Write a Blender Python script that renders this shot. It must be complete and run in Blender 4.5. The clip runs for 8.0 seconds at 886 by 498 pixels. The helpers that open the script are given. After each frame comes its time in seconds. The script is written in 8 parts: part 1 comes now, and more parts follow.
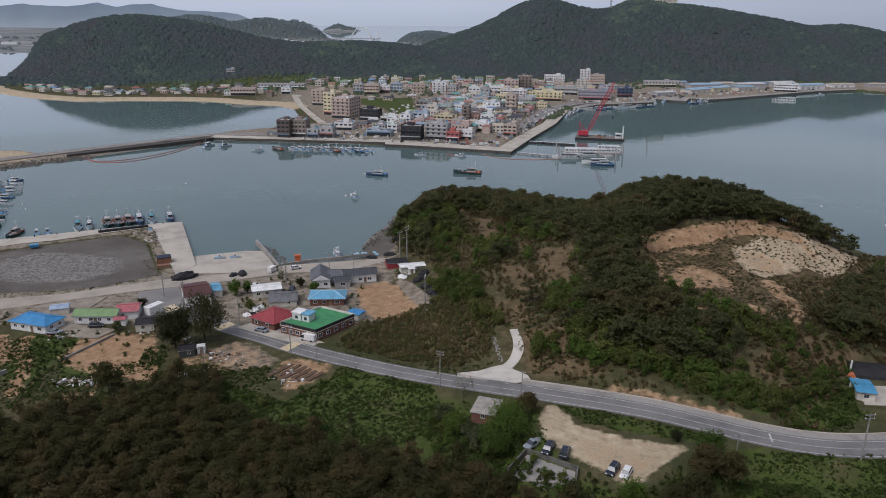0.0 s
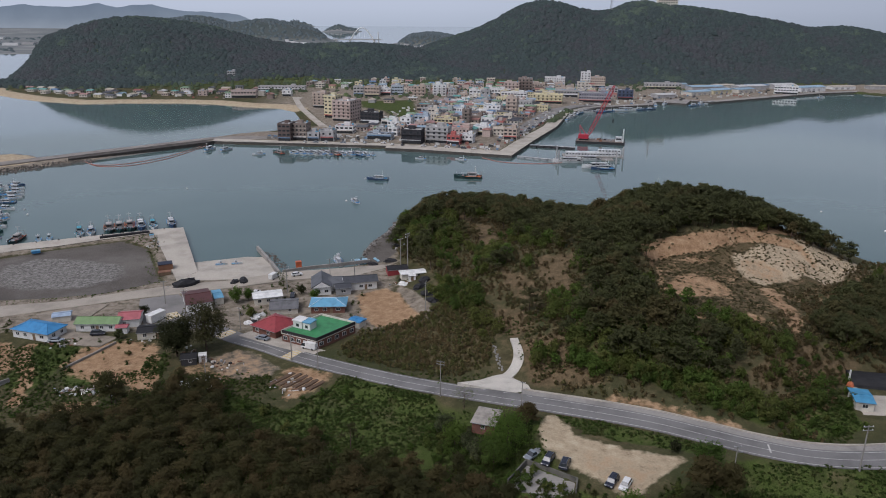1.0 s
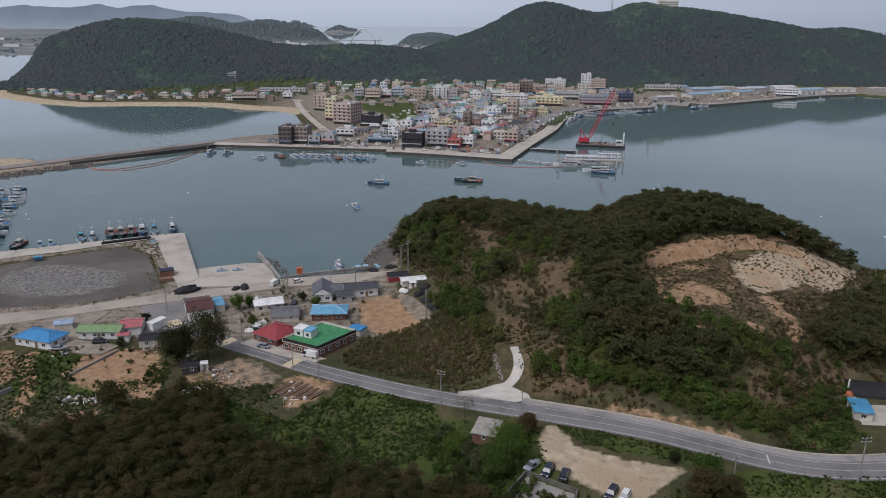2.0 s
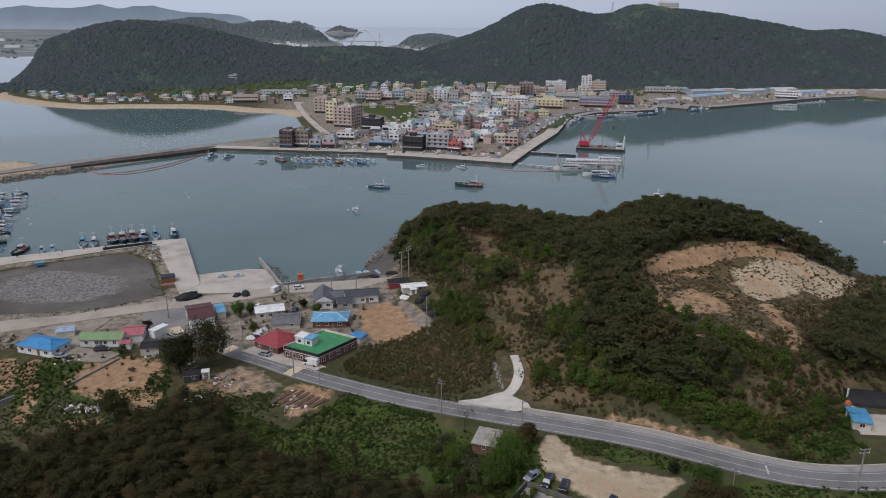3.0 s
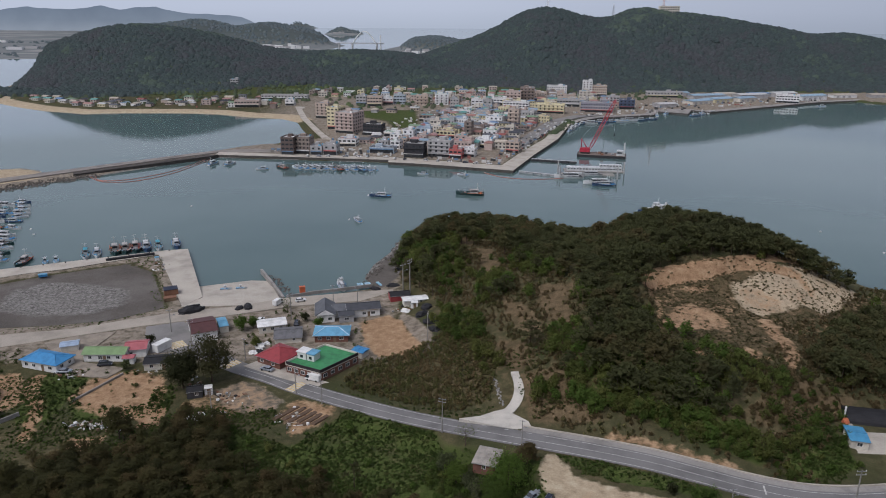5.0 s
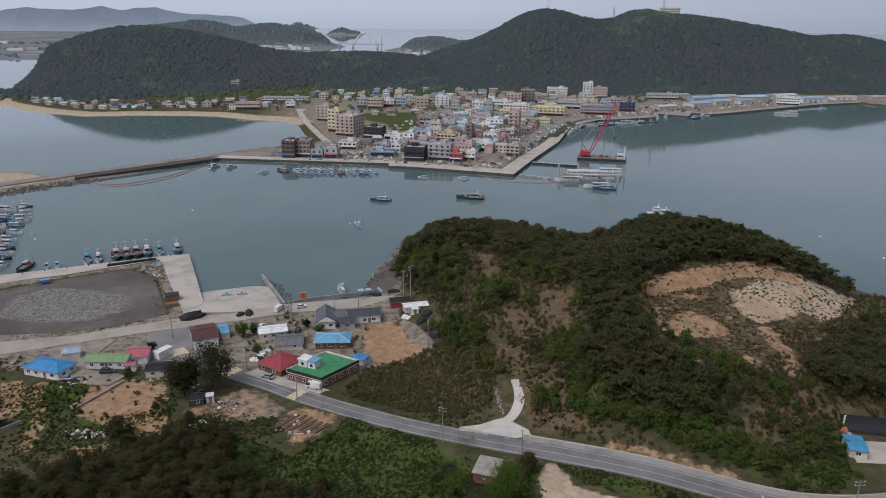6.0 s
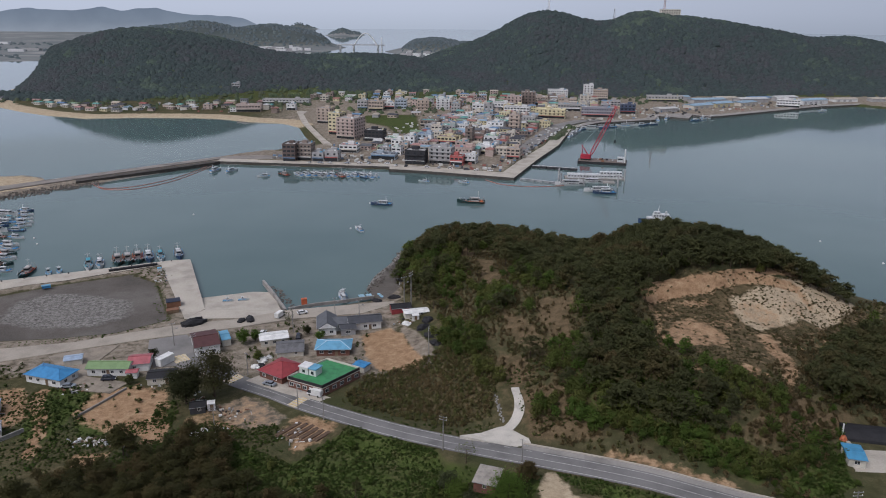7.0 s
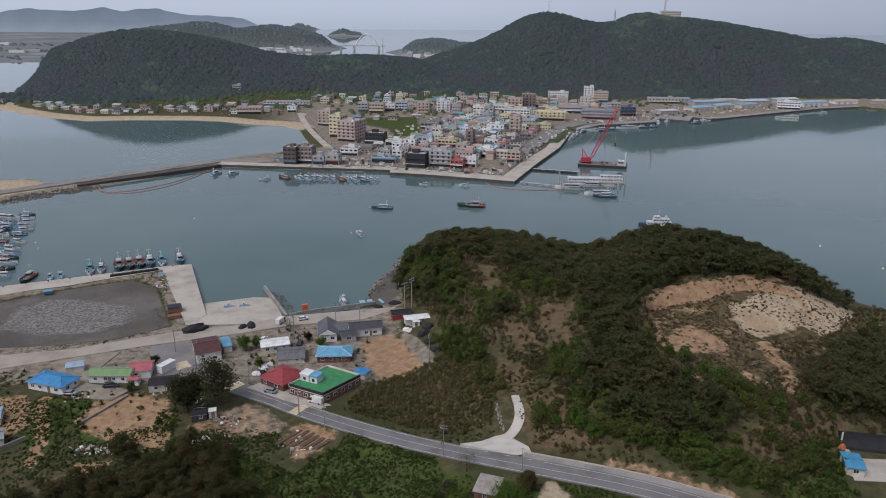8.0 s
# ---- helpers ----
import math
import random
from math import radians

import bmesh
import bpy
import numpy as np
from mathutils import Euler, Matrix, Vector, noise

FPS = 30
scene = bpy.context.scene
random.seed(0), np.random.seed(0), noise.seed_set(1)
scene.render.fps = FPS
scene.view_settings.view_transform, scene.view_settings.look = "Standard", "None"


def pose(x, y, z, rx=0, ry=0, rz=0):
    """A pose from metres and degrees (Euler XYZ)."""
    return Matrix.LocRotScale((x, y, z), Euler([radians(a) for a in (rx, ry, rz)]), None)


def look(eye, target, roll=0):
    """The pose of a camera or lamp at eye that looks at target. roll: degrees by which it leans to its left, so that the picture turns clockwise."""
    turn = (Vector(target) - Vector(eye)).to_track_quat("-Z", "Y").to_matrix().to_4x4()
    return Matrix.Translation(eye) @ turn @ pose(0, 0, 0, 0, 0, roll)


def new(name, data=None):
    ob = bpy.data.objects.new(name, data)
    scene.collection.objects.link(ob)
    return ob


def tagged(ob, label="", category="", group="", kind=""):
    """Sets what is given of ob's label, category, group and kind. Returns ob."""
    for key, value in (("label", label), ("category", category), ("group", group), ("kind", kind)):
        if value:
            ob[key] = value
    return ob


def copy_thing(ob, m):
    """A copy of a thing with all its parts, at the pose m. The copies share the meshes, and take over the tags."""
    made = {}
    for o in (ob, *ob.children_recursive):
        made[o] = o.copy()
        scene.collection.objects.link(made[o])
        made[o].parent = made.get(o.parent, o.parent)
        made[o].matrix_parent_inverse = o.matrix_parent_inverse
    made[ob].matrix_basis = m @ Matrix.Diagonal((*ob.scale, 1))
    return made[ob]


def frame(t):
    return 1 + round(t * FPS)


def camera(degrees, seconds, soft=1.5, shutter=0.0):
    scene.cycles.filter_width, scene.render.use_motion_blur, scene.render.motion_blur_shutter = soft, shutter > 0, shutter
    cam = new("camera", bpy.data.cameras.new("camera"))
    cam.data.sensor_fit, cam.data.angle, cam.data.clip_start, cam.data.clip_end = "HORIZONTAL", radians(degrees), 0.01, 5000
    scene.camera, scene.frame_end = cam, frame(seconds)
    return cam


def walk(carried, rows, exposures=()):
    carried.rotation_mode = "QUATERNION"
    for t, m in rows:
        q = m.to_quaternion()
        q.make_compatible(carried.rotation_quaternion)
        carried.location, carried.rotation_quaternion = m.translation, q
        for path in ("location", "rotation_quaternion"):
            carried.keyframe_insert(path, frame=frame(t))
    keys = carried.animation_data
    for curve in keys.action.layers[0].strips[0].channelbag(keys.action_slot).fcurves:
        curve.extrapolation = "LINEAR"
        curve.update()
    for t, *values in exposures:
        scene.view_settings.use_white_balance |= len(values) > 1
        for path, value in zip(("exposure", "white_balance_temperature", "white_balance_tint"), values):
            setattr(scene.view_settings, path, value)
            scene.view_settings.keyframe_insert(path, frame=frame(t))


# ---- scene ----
EXPO, HAZE = 0.71, 0.70

# camera: a drone that rises straight up, looking down by 18 degrees
cam = camera(62.72, 8.0, soft=1.0)


def rise(t):
    s = t / 8.0
    return pose(0, 0, 100 + 21.952 * s + 0.805 * s * (1 - s), 90 - 18.23, 0, 0.352 * s) @ pose(0, 0, 0, 0, 0, 0.335)


walk(cam, [(t * 0.5, rise(t * 0.5)) for t in range(17)], exposures=((0.0, EXPO, 6200, 16), (8.0, EXPO, 6200, 16)))

# ---- light: hazy overcast daylight ----
world = bpy.data.worlds.new("overcast_sky")
world.use_nodes = True
scene.world = world
wn, wl = world.node_tree.nodes, world.node_tree.links
sky = wn.new("ShaderNodeTexSky")
sky.sky_type = "NISHITA"
sky.sun_disc = False
sky.sun_elevation, sky.sun_rotation = radians(54), radians(226)
sky.air_density, sky.dust_density, sky.ozone_density = 1.0, 2.5, 1.5
soft_sky = wn.new("ShaderNodeHueSaturation")
soft_sky.inputs["Saturation"].default_value = 0.45
wl.new(sky.outputs[0], soft_sky.inputs["Color"])
wl.new(soft_sky.outputs[0], wn["Background"].inputs["Color"])
wn["Background"].inputs["Strength"].default_value = 0.08

sun = new("sun", bpy.data.lights.new("sun", "SUN"))
sun.data.energy, sun.data.angle, sun.data.color = 0.95, radians(35), (1.0, 0.98, 0.95)
sun.matrix_world = look((0, 0, 300), (157, 151, 0))

# ---- materials ----
MATS = {}
HOUSES = []


def shader(name, rough=0.8, metal=0.0, spec=0.3):
    m = bpy.data.materials.new(name)
    m.use_nodes = True
    b = m.node_tree.nodes["Principled BSDF"]
    b.inputs["Roughness"].default_value, b.inputs["Metallic"].default_value = rough, metal
    b.inputs["Specular IOR Level"].default_value = spec
    return m, m.node_tree.nodes, m.node_tree.links, b


def noise_node(n, l, scale, detail=4.0, rough=0.55, coord="Object"):
    tc = n.new("ShaderNodeTexCoord")
    t = n.new("ShaderNodeTexNoise")
    t.inputs["Scale"].default_value, t.inputs["Detail"].default_value, t.inputs["Roughness"].default_value = scale, detail, rough
    l.new(tc.outputs[coord], t.inputs["Vector"])
    return t


def ramp(n, l, src, stops):
    r = n.new("ShaderNodeValToRGB")
    e = r.color_ramp.elements
    while len(e) < len(stops):
        e.new(0.5)
    for k, (p, c) in zip(e, stops):
        k.position, k.color = p, (*c, 1)
    l.new(src, r.inputs[0])
    return r.outputs[0]


def mix(n, l, fac, a, b, mode="MIX"):
    m = n.new("ShaderNodeMix")
    m.data_type, m.blend_type = "RGBA", mode
    for sock, v in ((m.inputs[0], fac), (m.inputs[6], a), (m.inputs[7], b)):
        if isinstance(v, (int, float)):
            sock.default_value = v
        elif isinstance(v, tuple):
            sock.default_value = (*v, 1)
        else:
            l.new(v, sock)
    return m.outputs[2]


def math_node(n, l, op, a, b=0.0, clamp=False):
    m = n.new("ShaderNodeMath")
    m.operation, m.use_clamp = op, clamp
    for sock, v in zip(m.inputs, (a, b)):
        if isinstance(v, (int, float)):
            sock.default_value = v
        else:
            l.new(v, sock)
    return m.outputs[0]


def bump(n, l, b, src, strength, dist):
    k = n.new("ShaderNodeBump")
    k.inputs["Strength"].default_value, k.inputs["Distance"].default_value = strength, dist
    l.new(src, k.inputs["Height"])
    l.new(k.outputs[0], b.inputs["Normal"])


def plain(name, col, rough=0.7, metal=0.0, spec=0.3, wear=0.35, scale=0.6, per_object=0.0, grain=14.0):
    """A painted or cast surface with stains and grain."""
    if name in MATS:
        return MATS[name]
    m, n, l, b = shader(name, rough, metal, spec)
    big = noise_node(n, l, scale, 5.0)
    fine = noise_node(n, l, grain, 3.0)
    lo = tuple(c * (1 - wear) for c in col)
    hi = tuple(min(1, c * (1 + wear * 0.4)) for c in col)
    c = ramp(n, l, big.outputs[0], ((0.3, lo), (0.52, col), (0.75, hi)))
    c = mix(n, l, 0.25, c, mix(n, l, 1.0, c, ramp(n, l, fine.outputs[0], ((0.3, (0.5, 0.5, 0.5)), (0.7, (1.3, 1.3, 1.3)))), "MULTIPLY"))
    if per_object:
        oi = n.new("ShaderNodeObjectInfo")
        hs = n.new("ShaderNodeHueSaturation")
        l.new(math_node(n, l, "MULTIPLY_ADD", oi.outputs["Random"], per_object), hs.inputs["Value"])
        hs.inputs["Value"].default_value = 1.0
        v = n.new("ShaderNodeMapRange")
        v.inputs["To Min"].default_value, v.inputs["To Max"].default_value = 1 - per_object, 1 + per_object
        l.new(oi.outputs["Random"], v.inputs[0])
        l.new(v.outputs[0], hs.inputs["Value"])
        l.new(c, hs.inputs["Color"])
        c = hs.outputs[0]
    l.new(c, b.inputs["Base Color"])
    bump(n, l, b, fine.outputs[0], 0.15, 0.05)
    MATS[name] = m
    return m


def foliage(name, dark, light, warm, spread=0.8):
    """Leaves or needles: the tone differs from tree to tree and from clump to clump."""
    m, n, l, b = shader(name, 0.75, 0.0, 0.15)
    geo = n.new("ShaderNodeNewGeometry")
    at = n.new("ShaderNodeAttribute")
    at.attribute_name = "tone"
    oi = n.new("ShaderNodeObjectInfo")
    tone = math_node(n, l, "FRACT", math_node(n, l, "ADD", at.outputs["Fac"], oi.outputs["Random"]))
    c = ramp(n, l, tone, ((0.0, dark), (0.45, light), (0.8, warm), (1.0, dark)))
    isl = math_node(n, l, "MULTIPLY_ADD", geo.outputs["Random Per Island"], spread)
    n_isl = isl.node
    n_isl.inputs[2].default_value = 1 - spread / 2
    g = n.new("ShaderNodeCombineColor")
    for k in range(3):
        l.new(isl, g.inputs[k])
    c = mix(n, l, 1.0, c, g.outputs[0], "MULTIPLY")
    l.new(c, b.inputs["Base Color"])
    thin, both = n.new("ShaderNodeBsdfTranslucent"), n.new("ShaderNodeMixShader")
    l.new(c, thin.inputs["Color"])
    both.inputs[0].default_value = 0.58
    l.new(b.outputs[0], both.inputs[1]), l.new(thin.outputs[0], both.inputs[2])
    l.new(both.outputs[0], n["Material Output"].inputs[0])
    MATS[name] = m
    return m


def far_foliage(name, brown, dark, fresh, spread=0.3):
    """Woods far off: brown pine stands, dark ones and fresher broad-leaved patches, by the tone of each tree."""
    m, n, l, b = shader(name, 0.9, 0.0, 0.08)
    geo, at = n.new("ShaderNodeNewGeometry"), n.new("ShaderNodeAttribute")
    at.attribute_name = "tone"
    c = ramp(n, l, at.outputs["Fac"], ((0.1, brown), (0.5, dark), (0.72, dark), (1.0, fresh)))
    isl = math_node(n, l, "MULTIPLY_ADD", geo.outputs["Random Per Island"], spread)
    isl.node.inputs[2].default_value = 1 - spread / 2
    g = n.new("ShaderNodeCombineColor")
    for k in range(3):
        l.new(isl, g.inputs[k])
    l.new(mix(n, l, 1.0, c, g.outputs[0], "MULTIPLY"), b.inputs["Base Color"])
    return m


# hills behind the town: haze mixed into the blue-grey leaf colours
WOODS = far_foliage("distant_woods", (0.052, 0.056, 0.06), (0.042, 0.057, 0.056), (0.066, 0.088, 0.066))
# across the strait: paler and bluer still, haze mixed into the leaf colours
WOODS_FAR = far_foliage("hazed_woods_over_strait", (0.092, 0.11, 0.118), (0.078, 0.1, 0.106), (0.11, 0.132, 0.12))
# pines, still brownish in spring; the near set browner, and darkened in colour for the dim foreground; fresh broad
# leaves; dry scrub
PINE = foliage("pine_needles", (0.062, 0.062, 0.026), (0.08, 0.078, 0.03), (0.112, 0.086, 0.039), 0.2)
HILL_PINE = foliage("hill_pine_needles", (0.078, 0.084, 0.038), (0.094, 0.102, 0.042), (0.13, 0.104, 0.048), 0.18)
LEAF = foliage("fresh_leaves", (0.072, 0.108, 0.025), (0.095, 0.152, 0.031), (0.138, 0.148, 0.043), 0.25)
SCRUB = foliage("dry_scrub", (0.135, 0.106, 0.052), (0.18, 0.136, 0.07), (0.115, 0.122, 0.045), 0.18)
BARK = plain("bark", (0.085, 0.06, 0.045), 0.9)

CONCRETE = plain("quay_concrete", (0.40, 0.365, 0.31), 0.85, wear=0.3, scale=0.12, grain=2.0)
CONCRETE_NEW = plain("pale_concrete", (0.48, 0.45, 0.395), 0.85, wear=0.22, scale=0.3, grain=3.0)
CONCRETE_OLD = plain("grey_concrete", (0.26, 0.245, 0.225), 0.88, wear=0.35, scale=0.15, grain=2.0)
ASPHALT = plain("asphalt", (0.165, 0.16, 0.155), 0.85, wear=0.3, scale=0.15, grain=6.0)
ASPHALT_OLD = plain("old_asphalt", (0.2, 0.192, 0.182), 0.88, wear=0.25, scale=0.12, grain=4.0)
LINE = plain("road_paint", (0.48, 0.47, 0.44), 0.7, wear=0.4, scale=1.2)
YELLOW = plain("hump_paint", (0.55, 0.43, 0.22), 0.75, wear=0.35, scale=1.0)
STONE = plain("rubble_stone", (0.13, 0.115, 0.10), 0.9, wear=0.5, scale=0.8, per_object=0.2)
GLASS_DARK = plain("window_glass", (0.03, 0.035, 0.04), 0.12, spec=0.6, wear=0.1)
WHITE = plain("white_paint", (0.66, 0.66, 0.64), 0.6, wear=0.25, scale=0.4)
BLACK = plain("black_sheet", (0.02, 0.02, 0.022), 0.75, wear=0.4)
STEEL = plain("galvanised_steel", (0.36, 0.37, 0.38), 0.5, metal=0.6)
RUBBER = plain("rubber", (0.02, 0.02, 0.02), 0.8)
WOOD = plain("weathered_wood", (0.20, 0.14, 0.09), 0.85, wear=0.4)


def ground_material():
    m, n, l, b = shader("ground_cover", 0.92, 0.0, 0.1)
    n1 = noise_node(n, l, 0.05, 6.0, 0.6)
    n2 = noise_node(n, l, 0.35, 6.0, 0.65)
    n3 = noise_node(n, l, 2.2, 5.0, 0.7)
    a1, a2, a3 = n.new("ShaderNodeAttribute"), n.new("ShaderNodeAttribute"), n.new("ShaderNodeAttribute")
    a1.attribute_name, a2.attribute_name, a3.attribute_name = "cover_a", "cover_b", "dry_grass"
    s1, s2 = n.new("ShaderNodeSeparateColor"), n.new("ShaderNodeSeparateColor")
    l.new(a1.outputs["Color"], s1.inputs[0]), l.new(a2.outputs["Color"], s2.inputs[0])

    def edge(v, src, amount=0.9, hard=4.0):
        """Breaks a cover's border up with noise."""
        d = math_node(n, l, "SUBTRACT", src, 0.5)
        d = math_node(n, l, "MULTIPLY", d, amount)
        e = math_node(n, l, "ADD", v, d)
        e = math_node(n, l, "SUBTRACT", e, 0.5)
        e = math_node(n, l, "MULTIPLY", e, hard)
        return math_node(n, l, "ADD", e, 0.5, True)

    base = ramp(n, l, n2.outputs[0], ((0.3, (0.04, 0.037, 0.018)), (0.5, (0.078, 0.066, 0.034)), (0.72, (0.135, 0.108, 0.062))))
    base = mix(n, l, edge(math_node(n, l, "ADD", n1.outputs[0], -0.01), n3.outputs[0], 0.8, 3), base, (0.045, 0.052, 0.022))
    grass = ramp(n, l, n2.outputs[0], ((0.3, (0.036, 0.05, 0.013)), (0.5, (0.054, 0.082, 0.018)), (0.7, (0.086, 0.092, 0.034))))
    grass = mix(n, l, 0.35, grass, ramp(n, l, n3.outputs[0], ((0.35, (0.02, 0.028, 0.009)), (0.65, (0.075, 0.085, 0.028)))))
    n5 = noise_node(n, l, 0.13, 5.0, 0.6)
    grass = mix(n, l, ramp(n, l, n5.outputs[0], ((0.52, (0, 0, 0)), (0.68, (0.7, 0.7, 0.7)))), grass, base)
    soil = ramp(n, l, n2.outputs[0], ((0.28, (0.175, 0.095, 0.047)), (0.5, (0.295, 0.182, 0.098)), (0.7, (0.42, 0.3, 0.18))))
    soil = mix(n, l, 0.3, soil, ramp(n, l, n3.outputs[0], ((0.35, (0.13, 0.08, 0.045)), (0.65, (0.4, 0.29, 0.2)))))
    sand = ramp(n, l, n2.outputs[0], ((0.3, (0.24, 0.18, 0.11)), (0.52, (0.4, 0.32, 0.21)), (0.72, (0.52, 0.44, 0.31))))
    sand = mix(n, l, 0.3, sand, ramp(n, l, n3.outputs[0], ((0.35, (0.18, 0.14, 0.095)), (0.65, (0.5, 0.43, 0.33)))))
    town = ramp(n, l, n2.outputs[0], ((0.3, (0.11, 0.09, 0.068)), (0.5, (0.205, 0.174, 0.136)), (0.7, (0.3, 0.26, 0.208))))
    mud = ramp(n, l, n1.outputs[0], ((0.3, (0.06, 0.052, 0.045)), (0.5, (0.105, 0.092, 0.079)), (0.65, (0.16, 0.145, 0.128))))
    mud = mix(n, l, 0.4, mud, ramp(n, l, n3.outputs[0], ((0.3, (0.04, 0.037, 0.035)), (0.7, (0.17, 0.16, 0.145)))))
    n4 = noise_node(n, l, 0.9, 8.0, 0.75)
    rock = ramp(n, l, n4.outputs[0], ((0.34, (0.05, 0.046, 0.042)), (0.48, (0.15, 0.142, 0.13)), (0.64, (0.27, 0.258, 0.24))))
    # floor of the distant wooded hills, with haze toned into its colour
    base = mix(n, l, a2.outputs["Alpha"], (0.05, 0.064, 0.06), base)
    c = mix(n, l, edge(s1.outputs[1], n2.outputs[0]), base, grass)
    c = mix(n, l, edge(s2.outputs[0], n2.outputs[0], 0.6), c, town)
    dry = ramp(n, l, n2.outputs[0], ((0.28, (0.06, 0.043, 0.023)), (0.5, (0.112, 0.08, 0.044)), (0.72, (0.18, 0.132, 0.078))))
    dry = mix(n, l, 0.35, dry, ramp(n, l, n3.outputs[0], ((0.35, (0.045, 0.034, 0.018)), (0.65, (0.19, 0.14, 0.083)))))
    c = mix(n, l, edge(a3.outputs["Fac"], n2.outputs[0], 1.0, 2.5), c, dry)
    c = mix(n, l, edge(s1.outputs[2], n2.outputs[0], 0.7), c, sand)
    c = mix(n, l, edge(s1.outputs[0], n2.outputs[0], 1.1), c, soil)
    c = mix(n, l, edge(s2.outputs[1], n2.outputs[0], 0.5), c, mud)
    c = mix(n, l, edge(s2.outputs[2], n2.outputs[0], 1.2, 2.5), c, rock)
    tc = n.new("ShaderNodeTexCoord")
    mp = n.new("ShaderNodeMapping")
    mp.inputs["Scale"].default_value = (0.35, 1.0, 1.0)
    l.new(tc.outputs["Object"], mp.inputs[0])
    plots = n.new("ShaderNodeTexNoise")
    plots.inputs["Scale"].default_value, plots.inputs["Detail"].default_value = 0.012, 6.0
    l.new(mp.outputs[0], plots.inputs["Vector"])
    # plots of the far flats, paled to blue-grey so the colour carries the haze
    hazed_paddy = ramp(n, l, plots.outputs[0], ((0.34, (0.11, 0.125, 0.125)), (0.46, (0.17, 0.18, 0.175)), (0.54, (0.135, 0.15, 0.15)), (0.66, (0.25, 0.245, 0.235))))
    c = mix(n, l, a1.outputs["Alpha"], c, hazed_paddy)
    l.new(c, b.inputs["Base Color"])
    bump(n, l, b, n3.outputs[0], 0.5, 0.35)
    return m


def water_material():
    m, n, l, b = shader("sea_water", 0.035, 0.0, 0.5)
    b.inputs["IOR"].default_value = 1.33
    big = noise_node(n, l, 0.006, 3.0)
    c = ramp(n, l, big.outputs[0], ((0.35, (0.068, 0.112, 0.11)), (0.65, (0.096, 0.142, 0.136))))
    l.new(c, b.inputs["Base Color"])
    tc = n.new("ShaderNodeTexCoord")
    mp = n.new("ShaderNodeMapping")
    mp.inputs["Scale"].default_value = (0.5, 1.0, 1.0)
    l.new(tc.outputs["Object"], mp.inputs[0])
    w1, w2 = n.new("ShaderNodeTexNoise"), n.new("ShaderNodeTexNoise")
    for w, s in ((w1, 0.16), (w2, 0.9)):
        w.inputs["Scale"].default_value, w.inputs["Detail"].default_value = s, 3.0
        l.new(mp.outputs[0], w.inputs["Vector"])
    h = math_node(n, l, "MULTIPLY_ADD", w1.outputs[0], 3.0)
    l.new(w2.outputs[0], h.node.inputs[2])
    patch = noise_node(n, l, 0.012, 2.0)
    k = n.new("ShaderNodeBump")
    k.inputs["Distance"].default_value = 0.07
    l.new(math_node(n, l, "MULTIPLY", patch.outputs[0], 0.22), k.inputs["Strength"])
    l.new(h, k.inputs["Height"])
    l.new(k.outputs[0], b.inputs["Normal"])
    return m


# ---- building helpers ----
def mesh_from(name, verts, faces, mat, smooth=False):
    me = bpy.data.meshes.new(name)
    me.from_pydata([tuple(v) for v in verts], [], [tuple(f) for f in faces])
    for mm in mat if isinstance(mat, (list, tuple)) else [mat]:
        me.materials.append(mm)
    if smooth:
        me.polygons.foreach_set("use_smooth", [True] * len(me.polygons))
    me.update()
    return me


def quads_mesh(name, verts, quads, mat, tone=None, normals=None):
    """A large mesh of quads (or triangles) from arrays."""
    k = quads.shape[1]
    me = bpy.data.meshes.new(name)
    me.vertices.add(len(verts))
    me.vertices.foreach_set("co", verts.astype(np.float32).ravel())
    me.loops.add(quads.size)
    me.loops.foreach_set("vertex_index", quads.astype(np.int32).ravel())
    me.polygons.add(len(quads))
    me.polygons.foreach_set("loop_start", np.arange(0, quads.size, k, dtype=np.int32))
    me.polygons.foreach_set("loop_total", np.full(len(quads), k, dtype=np.int32))
    if tone is not None:
        me.attributes.new("tone", "FLOAT", "POINT").data.foreach_set("value", tone.astype(np.float32))
    me.materials.append(mat)
    me.update(calc_edges=True)
    if normals is not None:
        me.polygons.foreach_set("use_smooth", np.ones(len(quads), bool))
        me.normals_split_custom_set_from_vertices(normals)
    return me


def part(name, bm, mat, parent, label=""):
    me = bpy.data.meshes.new(name)
    bm.to_mesh(me)
    bm.free()
    me.materials.append(mat)
    ob = new(name, me)
    ob.parent = parent
    if label:
        ob["label"] = label
    return ob


def hold(name, m, label, category, group="", kind=""):
    e = new(name)
    e.empty_display_size = 0.5
    e.matrix_world = m
    return tagged(e, label, category, group, kind)


def box(bm, x0, x1, y0, y1, z0, z1, taper=1.0):
    cx, cy = (x0 + x1) / 2, (y0 + y1) / 2
    v = [bm.verts.new(p) for p in ((x0, y0, z0), (x1, y0, z0), (x1, y1, z0), (x0, y1, z0))]
    w = [bm.verts.new((cx + (x - cx) * taper, cy + (y - cy) * taper, z1)) for x, y in ((x0, y0), (x1, y0), (x1, y1), (x0, y1))]
    bm.faces.new(v[::-1])
    bm.faces.new(w)
    for i in range(4):
        bm.faces.new((v[i], v[(i + 1) % 4], w[(i + 1) % 4], w[i]))


